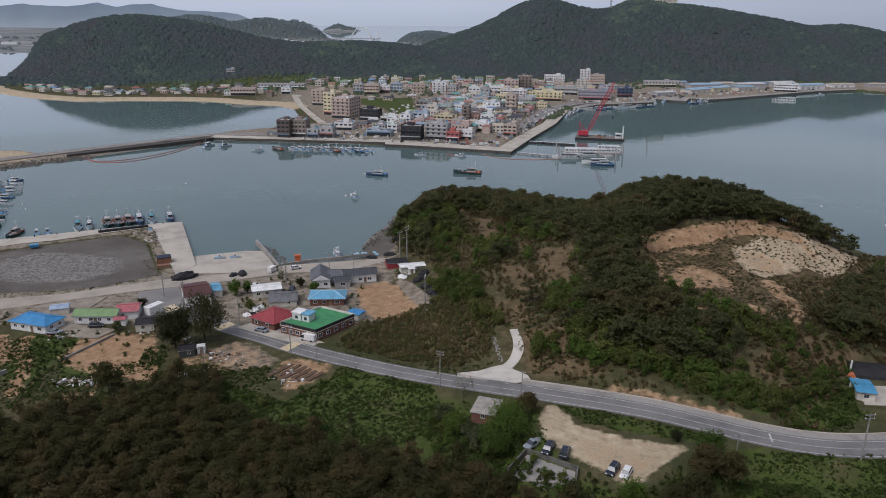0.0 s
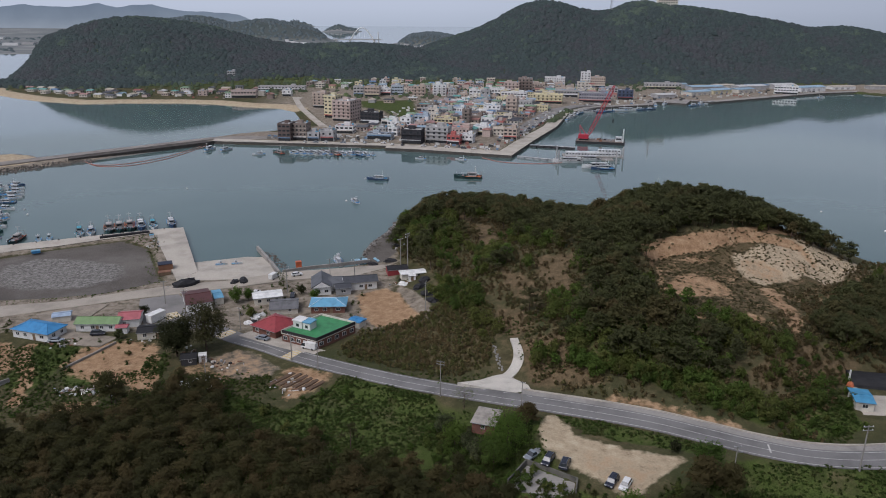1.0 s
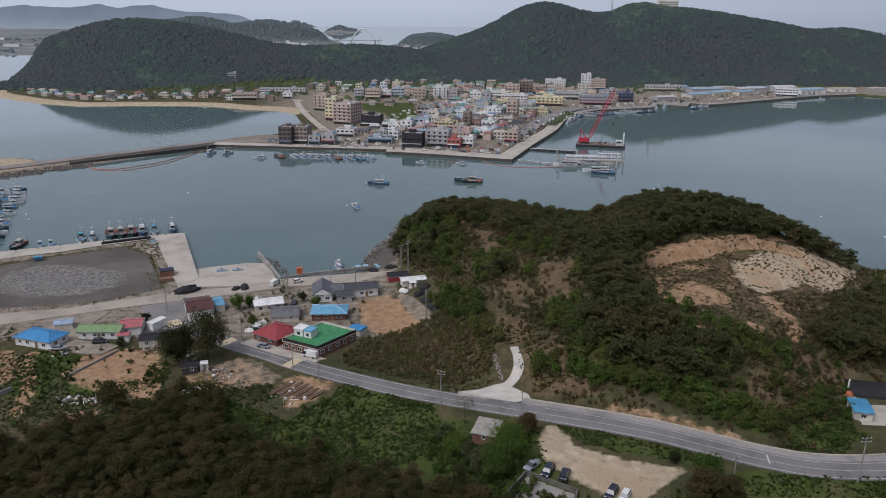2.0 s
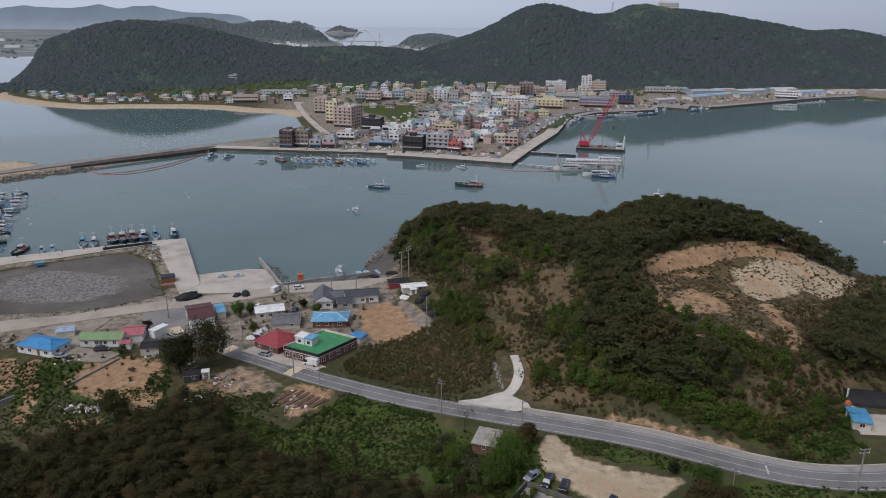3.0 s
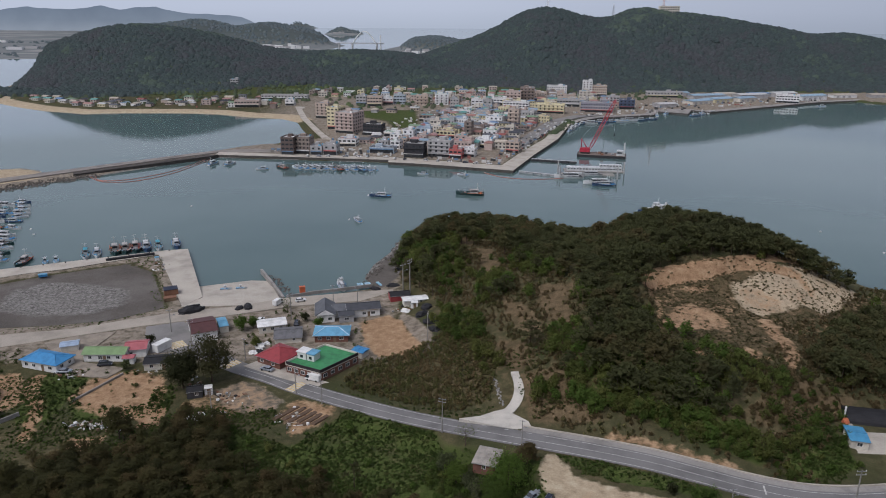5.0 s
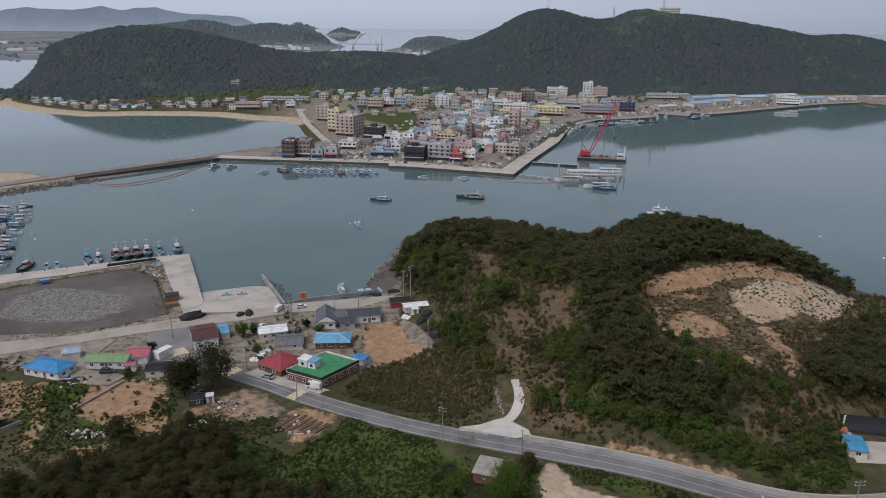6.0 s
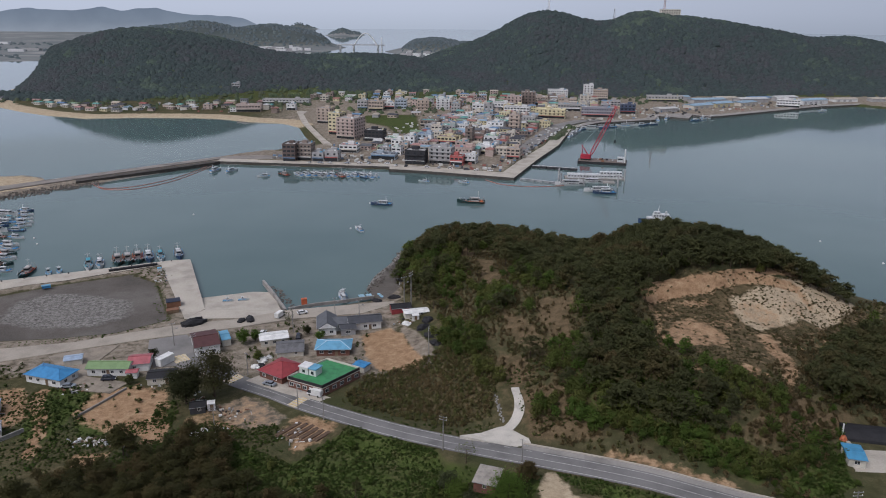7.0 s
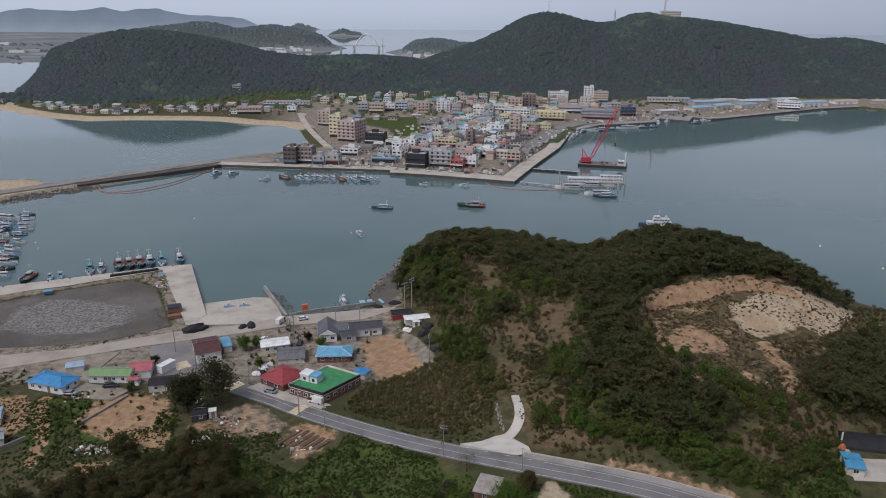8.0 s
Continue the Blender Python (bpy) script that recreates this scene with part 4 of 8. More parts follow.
SKY_BLUE, DEEP_BLUE = paint("light_blue_sheet", (0.12, 0.31, 0.45)), paint("blue_sheet", (0.045, 0.21, 0.42))
GREEN, RED, MAROON = paint("green_tiles", (0.17, 0.26, 0.12)), paint("red_sheet", (0.27, 0.045, 0.05)), paint("maroon_sheet", (0.085, 0.035, 0.033))
GREY_TILE, DARK_TILE = paint("grey_tiles", (0.10, 0.105, 0.115), 0.7), paint("dark_tiles", (0.055, 0.058, 0.066), 0.7)
PINK = paint("faded_red_sheet", (0.36, 0.11, 0.12))
CREAM, BRICK = paint("cream_render", (0.55, 0.52, 0.45), 0.8), paint("brown_brick", (0.16, 0.075, 0.055), 0.85)
RUSTY = paint("rusty_sheet", (0.20, 0.10, 0.06), 0.8)

house("low white house under a bright blue hipped roof", -130, 214, 14, 7.6, -17, 2.7, 1.5, "hip", DEEP_BLUE, WHITE, south=((-5, 1.4), (-2, 1.4), (4.5, 1.6)), east=((-1.5, 1.4), (1.8, 1.2)), door=1.5)
house("small shed with a pale blue sheet roof", -128.5, 225.5, 5.4, 4.2, 20, 2.2, 0.5, "gable", paint("pale_blue_sheet", (0.30, 0.38, 0.48)), CREAM, 0.3, name="shed", cat="shed")
house("long white farmhouse with a green tiled roof", -113, 219.5, 13.5, 5.4, 1, 2.6, 1.3, "gable", GREEN, WHITE, south=((-4.6, 1.2), (-1.2, 1.4), (1.6, 1.2), (4.6, 1.2)), door=0.2, west=((0, 1.2),))
house("low house with a faded red sheet roof", -104.5, 223.5, 6.4, 7.0, 12, 2.8, 1.1, "gable", PINK, WHITE, south=((-1.4, 1.1),), east=((1, 1.2),))
house("small outhouse with a faded red roof", -104.3, 216.2, 3.4, 2.8, 8, 2.1, 0.5, "gable", PINK, WHITE, 0.25, name="outhouse", cat="shed", south=((0, 0.9),))
house("cluttered shack roofed with dark sheets and white boards", -93.6, 214.3, 8.6, 6.2, 12, 2.3, 0.7, "gable", BLACK, CREAM, 0.3, name="shack", cat="shed", south=((-2, 1.2),), door=1.8)
house("large workshop with a maroon sheet roof", -87, 238.5, 8.4, 13.2, 25, 3.6, 1.1, "gable", MAROON, WHITE, 0.4, name="workshop", cat="workshop", south=((-2, 1.4), (2, 1.4)), east=((-4, 1.4), (0, 1.4), (4, 1.4)))
house("narrow lean-to with a light blue sheet roof", -81.6, 244, 3.0, 8.4, 25, 2.4, 0.4, "gable", SKY_BLUE, CREAM, 0.2, name="lean_to", cat="shed", east=((0, 1.0),))
house("low house with a flat-pitched white roof", -63.4, 243.6, 9.6, 6.2, 18, 2.6, 0.6, "gable", WHITE, CREAM, south=((-3, 1.3), (0, 1.3), (3, 1.2)), east=((0, 1.2),))
house("old grey shed with a sagging slate roof", -55.8, 236.2, 9.2, 9.0, 10, 1.9, 1.2, "gable", paint("old_slate", (0.13, 0.13, 0.135), 0.85, 0.4), CREAM, 0.4, name="shed", cat="shed", south=((2, 1.0),))
house("white house with a white gable and a grey tiled roof", -45.6, 255.0, 11.0, 6.6, 100, 3.1, 2.3, "gable", GREY_TILE, WHITE, 0.6, west=((-1.6, 1.5), (1.4, 1.5)), south=((-3, 1.3), (2, 1.3)))
house("low wing under a grey tiled roof", -40.6, 257.0, 5.0, 6.4, 10, 2.9, 1.5, "gable", GREY_TILE, WHITE, 0.5, south=((0, 1.6),))
house("long house under a dark grey tiled roof", -31.6, 258.2, 12.0, 6.6, 13, 3.1, 1.3, "gable", DARK_TILE, WHITE, 0.6, south=((0, 1.4), (3.4, 1.6)), east=((0, 1.2),), door=1.8)
house("low wing under a dark grey tiled roof", -37.3, 252.0, 5.4, 4.6, 13, 2.7, 0.9, "gable", DARK_TILE, paint("grey_render", (0.3, 0.3, 0.3), 0.8), 0.4, south=((0, 1.8),))
house("brick house under a light blue hipped roof", -40.2, 236.6, 11.6, 7.6, 3, 2.6, 1.5, "hip", SKY_BLUE, BRICK, 0.7, ridge=paint("pale_ridge", (0.5, 0.62, 0.7)), south=((-4, 1.4), (-1, 1.4), (3.5, 1.6)), door=1.2)
house("single-storey house under a red hipped roof", -55.0, 218.6, 10.2, 10.4, -32, 2.6, 2.3, "hip", RED, BRICK, 0.6, south=((-3, 1.4), (2, 1.4)), east=((-2, 1.3), (2, 1.3)))
house("small blue-roofed lean-to shed", -28.6, 222.4, 4.4, 3.8, -30, 2.1, 0.3, "gable", DEEP_BLUE, CREAM, 0.3, name="lean_to", cat="shed")
house("black net shed with a red end wall", -18.5, 272.2, 8.0, 5.4, 14, 2.3, 0.9, "gable", BLACK, RED, 0.2, name="net_shed", cat="shed")
house("long low shed with a white sheet roof", -12, 266.2, 9.4, 4.2, 16, 2.2, 0.4, "gable", WHITE, CREAM, 0.4, name="shed", cat="shed", south=((-2, 1.0), (2, 1.0)))
house("small white storage cabin", -12.0, 261.6, 2.6, 2.2, 10, 2.1, 0.2, "gable", WHITE, WHITE, 0.1, name="cabin", cat="shed", door=0)
house("white shed with a bright blue sheet roof", 108.6, 167.2, 4.2, 7.2, -14, 2.4, 0.35, "gable", paint("bright_blue_sheet", (0.06, 0.24, 0.4)), CREAM, 0.35, z=5.9, name="shed", cat="shed", south=((0, 1.4),), west=((0, 1.2),))
house("small hut with a flat pale concrete roof", 10.6, 152.6, 5.4, 7.0, -18, 2.2, 0.06, "gable", plain("slab_concrete", (0.30, 0.275, 0.24), 0.9), BRICK, 0.35, z=8.2, name="hut", cat="hut", south=((0, 1.0),))
house("small dark hut with black sheeting", -75.6, 195.2, 4.4, 3.8, 15, 2.1, 0.9, "gable", BLACK, paint("dark_boards", (0.05, 0.05, 0.055)), 0.2, name="hut", cat="hut", south=((0.5, 1.0),))
house("small white box shed with an open door", -71.9, 196.4, 2.2, 2.4, 15, 2.2, 0.15, "gable", WHITE, WHITE, 0.1, name="cabin", cat="shed", door=0.2)
house("grey farm shed with a sheet roof", -131, 180, 7, 6, 30, 2.3, 0.7, "gable", paint("grey_sheet", (0.24, 0.25, 0.27)), CREAM, 0.3, name="shed", cat="shed", east=((0, 1.0),))
house("grey farm shed with a pale blue sheet roof", -138, 192, 6, 8, 25, 2.3, 0.6, "gable", paint("pale_blue_sheet", (0.30, 0.38, 0.48)), CREAM, 0.3, name="shed", cat="shed", east=((0, 1.0),))


def green_hotel():
    """Brick inn with a green-coated flat roof, dark parapet and a white roof hut."""
    poly = [(-51, 210), (-39, 204), (-28.6, 216.6), (-40.5, 223)]
    cx, cy = -40, 213
    z = 2.55
    e = hold("inn", pose(cx, cy, z), "brick inn with a green-coated flat roof and dark parapet", "inn")
    P = [(x - cx, y - cy) for x, y in poly]
    bm = bmesh.new()
    prism(bm, P, -0.5, 3.2)
    part("wall", bm, BRICK, e)

    def scaled(k):
        mx, my = sum(p[0] for p in P) / 4, sum(p[1] for p in P) / 4
        return [(mx + (x - mx) * k, my + (y - my) * k) for x, y in P]

    bm = bmesh.new()
    prism(bm, scaled(0.985), 3.2, 3.35)
    part("roof_deck", bm, paint("green_roof_coating", (0.045, 0.22, 0.085), 0.5, 0.3), e, "green waterproof roof coating")
    for i in range(4):
        a, b = Vector((*scaled(1.02)[i], 0)), Vector((*scaled(1.02)[(i + 1) % 4], 0))
        t = (b - a).normalized()
        s = Vector((-t.y, t.x, 0)) * 0.3
        for name, z0, z1, mat, out in (("parapet", 3.0, 3.95, paint("black_fascia", (0.025, 0.022, 0.024)) if i < 2 else CREAM, 0), ("fascia_band", 2.72, 3.0, CREAM, 0.06)):
            bm = bmesh.new()
            q = [a - s * out, b - s * out, b + s, a + s]
            w = [bm.verts.new((p.x, p.y, z0)) for p in q] + [bm.verts.new((p.x, p.y, z1)) for p in q]
            for f in ((0, 1, 5, 4), (1, 2, 6, 5), (2, 3, 7, 6), (3, 0, 4, 7), (4, 5, 6, 7), (3, 2, 1, 0)):
                bm.faces.new([w[k] for k in f])
            part(name, bm, mat, e)
        if i < 2:
            k = 5
            for j in range(k):
                p = a + (b - a) * ((j + 0.6) / (k + 0.2))
                w = opening(e, 0, 0, 0, 1.6, 1.3, "S")
                m = Matrix.Translation((p.x, p.y, 0.9)) @ Matrix.Rotation(math.atan2(t.y, t.x), 4, "Z") @ Matrix.Translation((0, -0.03 + 0.0, 0))
                w.matrix_local = m
    for cx2, w2, roof in ((-6.3, 3.4, WHITE), (-3.2, 2.8, SKY_BLUE)):
        bm = bmesh.new()
        box(bm, -w2 / 2, w2 / 2, -1.7, 1.7, 3.35, 5.7)
        bm.transform(Matrix.Translation((cx2 + 0.6, 0.6 - 0.45 * (cx2 + 5), 0)) @ Matrix.Rotation(radians(-26), 4, "Z"))
        hut = part("roof_hut", bm, WHITE, e, "white stair hut on the roof")
        bm = bmesh.new()
        box(bm, -w2 / 2 - 0.25, w2 / 2 + 0.25, -2.0, 2.0, 5.7, 5.95)
        bm.transform(Matrix.Translation((cx2 + 0.6, 0.6 - 0.45 * (cx2 + 5), 0)) @ Matrix.Rotation(radians(-26), 4, "Z"))
        part("hut_roof", bm, roof, hut)
        bm = bmesh.new()
        box(bm, -0.5, 0.5, -1.76, -1.68, 3.9, 4.9)
        bm.transform(Matrix.Translation((cx2 + 0.6, 0.6 - 0.45 * (cx2 + 5), 0)) @ Matrix.Rotation(radians(-26), 4, "Z"))
        part("hut_window", bm, GLASS_DARK, hut)


green_hotel()


# ---- trees and scrub ----
def leaf_quads(centres, size, rs, up=0.35, stretch=1.5):
    """Small pointed leaf sprays round the given centres, turned at random."""
    n = len(centres)
    nrm = rs.normal(size=(n, 3))
    nrm[:, 2] = np.abs(nrm[:, 2]) + up
    nrm /= np.linalg.norm(nrm, axis=1, keepdims=True)
    u = np.cross(nrm, rs.normal(size=(n, 3)))
    u /= np.linalg.norm(u, axis=1, keepdims=True) + 1e-9
    w = np.cross(nrm, u)
    s = (size * rs.uniform(0.65, 1.3, n))[:, None]
    u, w = u * s * stretch * 0.5, w * s * 0.5
    v = np.stack([centres - u, centres + w * rs.uniform(-1.0, -0.5, n)[:, None] + u * 0.4, centres + w * rs.uniform(0.5, 1.0, n)[:, None] + u * rs.uniform(0.4, 1.0, n)[:, None]], 1)
    return v.reshape(-1, 3)


def pine_crown(seed, h, clumps, per, size, stretch=2.3):
    """Layered, flat-topped crown of a coastal pine with gaps between the branch ends."""
    rs = np.random.RandomState(seed)
    zz = rs.uniform(0.36, 0.97, clumps) ** 0.9
    wide = 0.40 * np.sin(np.clip((1.06 - zz) / 0.72, 0, 1) * math.pi * 0.5) ** 0.8 * rs.uniform(0.35, 1.12, clumps)
    ang = rs.uniform(0, math.tau, clumps)
    lean = rs.uniform(-0.08, 0.08, 2)
    c = np.stack([np.cos(ang) * wide * h + lean[0] * zz * h, np.sin(ang) * wide * h + lean[1] * zz * h, zz * h], 1)
    c[0] = (lean[0] * h, lean[1] * h, h * 0.95)
    p = np.repeat(c, per, 0) + rs.normal(size=(clumps * per, 3)) * np.array([0.075, 0.075, 0.03]) * h
    return leaf_quads(p, size, rs, 0.4, stretch), c


def broad_crown(seed, h, clumps, per, size, low=0.22):
    """Rounded, lumpy crown of a broad-leaved tree."""
    rs = np.random.RandomState(seed)
    d = rs.normal(size=(clumps, 3))
    d /= np.linalg.norm(d, axis=1, keepdims=True)
    r = rs.uniform(0.45, 1.0, clumps)[:, None]
    c = d * r * np.array([0.40, 0.40, 0.5 - low / 2]) * h + np.array([0, 0, h * (0.5 + low / 2)])
    p = np.repeat(c, per, 0) + rs.normal(size=(clumps * per, 3)) * 0.075 * h
    p[:, 2] = np.maximum(p[:, 2], 0.05 * h)
    return leaf_quads(p, size, rs, 0.3, 1.25), c


def trunk_bmesh(h, r, tips, seed, limbs=6):
    rng = random.Random(seed)
    bm = bmesh.new()
    p, k = Vector((0, 0, -0.5)), 5
    pts = [p]
    for i in range(1, k + 1):
        pts.append(Vector((rng.uniform(-0.03, 0.03) * h * i / k, rng.uniform(-0.03, 0.03) * h * i / k, h * 0.86 * i / k)))
    for i in range(k):
        tube(bm, pts[i], pts[i + 1], r * (1 - i / k * 0.8), r * (1 - (i + 1) / k * 0.8), 6)
    for t in tips[:limbs]:
        j = min(k - 1, max(1, int(t[2] / h * k * 0.8)))
        tube(bm, pts[j], Vector(t) * 0.93, r * 0.35, r * 0.1, 4)
    return bm


def outward(v):
    """Soft normals: a crown is lit as one rounded body."""
    h = v[:, 2].max()
    c = (v.reshape(-1, 3, 3).mean(1).repeat(3, 0) - np.array([0, 0, h * 0.45])) / h
    c = c * np.array([1.0, 1.0, 0.8]) + np.array([0, 0, 0.75])
    return c / (np.linalg.norm(c, axis=1, keepdims=True) + 1e-9)


def crown_object(name, verts, mat, parent, tone):
    q = np.arange(len(verts)).reshape(-1, 3)
    ob = new(name, quads_mesh(name, verts, q, mat, np.full(len(verts), tone), outward(verts)))
    ob.parent = parent
    return ob


def tree_model(kind, seed, h, mat, label, name, cat, group, r=None, clumps=30, per=20, size=0.55):
    e = hold(name, pose(0, 0, -80), label, cat, group)
    v, tips = (pine_crown if kind == "pine" else broad_crown)(seed, h, clumps, per, size)
    part("trunk", trunk_bmesh(h, r or h * 0.022, tips, seed), BARK, e)
    crown_object("crown", v, mat, e, (seed * 0.37) % 1.0)
    return e


def scatter(poly, gap, seed, keep=None, skip=()):
    """Uneven points inside a polygon, about gap metres apart."""
    rs = np.random.RandomState(seed)
    xs, ys = [p[0] for p in poly], [p[1] for p in poly]
    gx, gy = np.meshgrid(np.arange(min(xs), max(xs), gap), np.arange(min(ys), max(ys), gap))
    x = gx.ravel() + rs.uniform(-0.48, 0.48, gx.size) * gap
    y = gy.ravel() + rs.uniform(-0.48, 0.48, gx.size) * gap
    ok = within(x, y, poly) > 0
    for s in skip:
        ok &= within(x, y, s) < 0.5
    if keep is not None:
        ok &= rs.uniform(0, 1, gx.size) < keep(x, y)
    return x[ok], y[ok]


def wood(name, x, y, models, mat, label, cat, hmin, hmax, seed, trunks=0.0, sink=0.15, tones=None):
    """Many trees as one mass of leaves, with trunks under it."""
    rs = np.random.RandomState(seed)
    z = height(x, y) - sink
    n = len(x)
    s, a, pick = rs.uniform(hmin, hmax, n), rs.uniform(0, math.tau, n), rs.randint(0, len(models), n)
    out, tone, tv, nrm = [], [], [], []
    for k, m in enumerate(models):
        idx = np.where(pick == k)[0]
        if not len(idx):
            continue
        c, sn = np.cos(a[idx])[:, None], np.sin(a[idx])[:, None]
        sx = (s[idx] * rs.uniform(0.85, 1.2, len(idx)))[:, None]
        px, py = m[:, 0][None] * sx, m[:, 1][None] * sx
        v = np.stack([px * c - py * sn + x[idx][:, None], px * sn + py * c + y[idx][:, None], m[:, 2][None] * s[idx][:, None] + z[idx][:, None]], -1)
        out.append(v.reshape(-1, 3))
        o = outward(m)
        nrm.append(np.stack([o[:, 0][None] * c - o[:, 1][None] * sn, o[:, 0][None] * sn + o[:, 1][None] * c, np.repeat(o[:, 2][None], len(idx), 0)], -1).reshape(-1, 3))
        tn = rs.uniform(0, 1, len(idx)) if tones is None else np.clip(tones(x[idx], y[idx]) + rs.normal(size=len(idx)) * 0.13, 0, 1)
        tone.append(np.repeat(tn, len(m)))
    v = np.concatenate(out)
    ob = tagged(new(name, quads_mesh(name, v, np.arange(len(v)).reshape(-1, 3), mat, np.concatenate(tone), np.concatenate(nrm))), label, cat, kind="stuff")
    if trunks:
        r = trunks * s
        for dx, dy, ex, ey in ((-1, 0, 0, -1), (0, -1, 1, 0), (1, 0, 0, 1), (0, 1, -1, 0)):
            tv.append(np.stack([np.stack([x + dx * r, y + dy * r, z - 0.4], 1), np.stack([x + ex * r, y + ey * r, z - 0.4], 1),
                                np.stack([x + ex * r * 0.4, y + ey * r * 0.4, z + s * 0.75], 1), np.stack([x + dx * r * 0.4, y + dy * r * 0.4, z + s * 0.75], 1)], 1).reshape(-1, 3))
        tv = np.concatenate(tv)
        t = new("trunks", quads_mesh("trunks", tv, np.arange(len(tv)).reshape(-1, 4), BARK))
        t.parent = ob
    return ob


def stands(x, y):
    """Groups of like trees, some twenty metres across."""
    return 0.42 + 0.3 * wave(x, y, 11) + 0.16 * wave(y + 50, x, 4.6)


def far_stands(x, y):
    return 0.44 + 0.24 * wave(x, y, 62) + 0.2 * wave(x + 400, y * 1.5, 24) + 0.12 * wave(y, x, 11) + 0.22 * soft(height(x, y), 45, 95)


GULLY = [(32, 254), (46, 251), (43, 222), (37, 200), (30, 205), (30, 229)]
GULLY_C = [(20, 252), (27, 248), (26, 204), (17, 203)]
GULLY_W = [(13, 320), (25, 320), (23, 268), (14, 272)]
SCRUB_FIELD = [(-33, 200), (-27, 217), (-4, 229), (3, 238), (17, 219), (16, 203), (13, 186), (2, 182), (-14, 190)]
DRY_E = [(88, 194), (106, 206), (103, 186), (99, 176), (88, 163), (77, 166), (82, 176)]
DRY_C = [(18, 212), (34, 212), (42, 182), (26, 176), (20, 190)]
DRIVE = [(13, 176), (17, 206), (24, 206), (25, 176)]
HILL = [(-23, 305), (-19, 345), (-2, 371), (28, 376), (52, 363), (70, 347), (95, 346), (118, 344), (146, 324), (152, 290), (156, 262), (200, 250), (180, 215), (118, 184), (100, 192), (72, 170), (46, 178), (28, 205), (12, 235), (-4, 262)]
LEAFY_W = [(-22, 305), (-18, 342), (22, 345), (30, 270), (22, 240), (2, 226), (-8, 250), (-8, 285)]
LEAFY_S = [(34, 181), (50, 172), (68, 162), (80, 158), (80, 172), (64, 186), (50, 193), (37, 196)]
SHED_LOT = [(100, 181), (118, 186), (145, 186), (145, 158), (104, 158)]

pines_far = [pine_crown(40 + i, 1.0, 20, 16, 0.1, 1.6)[0] for i in range(6)]
pines_near = [pine_crown(60 + i, 1.0, 32, 25, 0.064, 1.7)[0] for i in range(6)]
leafy_far = [broad_crown(80 + i, 1.0, 22, 17, 0.13, 0.1)[0] for i in range(5)]
scrub_models = [broad_crown(100 + i, 1.0, 11, 6, 0.27, 0.0)[0] for i in range(5)]

tuft_models = [broad_crown(150 + i, 1.0, 7, 3, 0.55, 0.0)[0] * np.array([1.5, 1.5, 0.7]) for i in range(5)]


def lee(x, y):
    """Pines stand thick on the crest and the eastern side, thin among the leafy western slope."""
    w = within(x, y, LEAFY_W)
    return np.where(w > 0, 0.08 + 0.75 * soft(y, 320, 340), 0.12 + 0.85 * soft(np.maximum((x - 42) / 10, (y - 285) / 35), 0, 1))


OPEN_S = [(64, 242), (63, 202), (70, 187), (84, 180), (112, 186), (124, 224), (112, 228), (90, 225), (72, 238)]
OPEN_E = [(110, 224), (122, 228), (134, 238), (152, 256), (180, 285), (215, 258), (174, 248), (150, 237), (129, 221), (112, 206)]
HOLES = (CLEARING, BARE, GULLY, GULLY_C, GULLY_W, DRY_E, SHED_LOT, OPEN_S, OPEN_E)
x, y = scatter(HILL, 3.7, 11, lee, HOLES)
wood("pine_wood", x, y, pines_far, HILL_PINE, "dense dark brownish-green pine wood covering the hill", "pine wood", 5.2, 8.8, 12, 0.02, tones=stands)
x, y = scatter([(-14, 320), (-2, 366), (28, 371), (52, 358), (70, 342), (95, 341), (118, 339), (140, 320), (110, 306), (70, 318), (30, 340)], 7.5, 77)
wood("pine_wood", x, y, pines_far, HILL_PINE, "taller pines standing out along the crest", "pine wood", 7.5, 10.0, 78, 0.02)
x, y = scatter([(105, 190), (109, 200), (127, 218), (150, 234), (176, 246), (230, 244), (230, 185), (116, 187)], 3.8, 13, None, (OPEN_E,))
wood("pine_wood", x, y, pines_far, HILL_PINE, "dark pines on the slope behind the blue-roofed shed", "pine wood", 5.5, 8.5, 14, 0.02)
x, y = scatter(LEAFY_W, 3.8, 15, lambda x, y: 0.14 + 0 * x, (GULLY_W, GULLY, GULLY_C))
for k, poly in enumerate(GREENS):
    gx, gy = scatter(poly, 3.0, 400 + k, lambda x, y: 0.8 + 0.3 * wave(x, y, 4))
    x, y = np.concatenate([x, gx]), np.concatenate([y, gy])
x2, y2 = scatter(LEAFY_S, 3.4, 16, lambda x, y: 0.85 + 0 * x, (DRIVE,))
x3, y3 = scatter([(22, 250), (60, 250), (66, 200), (40, 200), (24, 215)], 4.2, 17, lambda x, y: 0.13 + 0 * x, (GULLY, GULLY_C))
x4, y4 = scatter([(62, 196), (72, 208), (96, 198), (102, 186), (88, 172), (76, 166), (70, 176)], 3.4, 18, lambda x, y: 0.42 + 0 * x, (DRY_E, BARE))
x5, y5 = scatter(HILL, 8.0, 27, lambda x, y: 0.3 + 0 * x, (CLEARING, BARE, GULLY, GULLY_C))
xg, yg = scatter([(46, 196), (66, 190), (74, 178), (98, 184), (104, 178), (92, 158), (76, 156), (60, 166), (46, 176)], 3.2, 471, lambda x, y: 0.5 + 0.3 * wave(x, y, 8), (SHED_LOT,))
x, y = np.concatenate([x, xg]), np.concatenate([y, yg])
x6, y6 = scatter([(40, 176), (54, 170), (64, 161), (78, 155), (88, 150), (104, 156), (112, 176), (118, 190), (102, 188), (90, 164), (82, 164), (66, 170), (48, 184)], 2.5, 47, lambda x, y: 0.75 - 0.35 * soft(x, 84, 90))
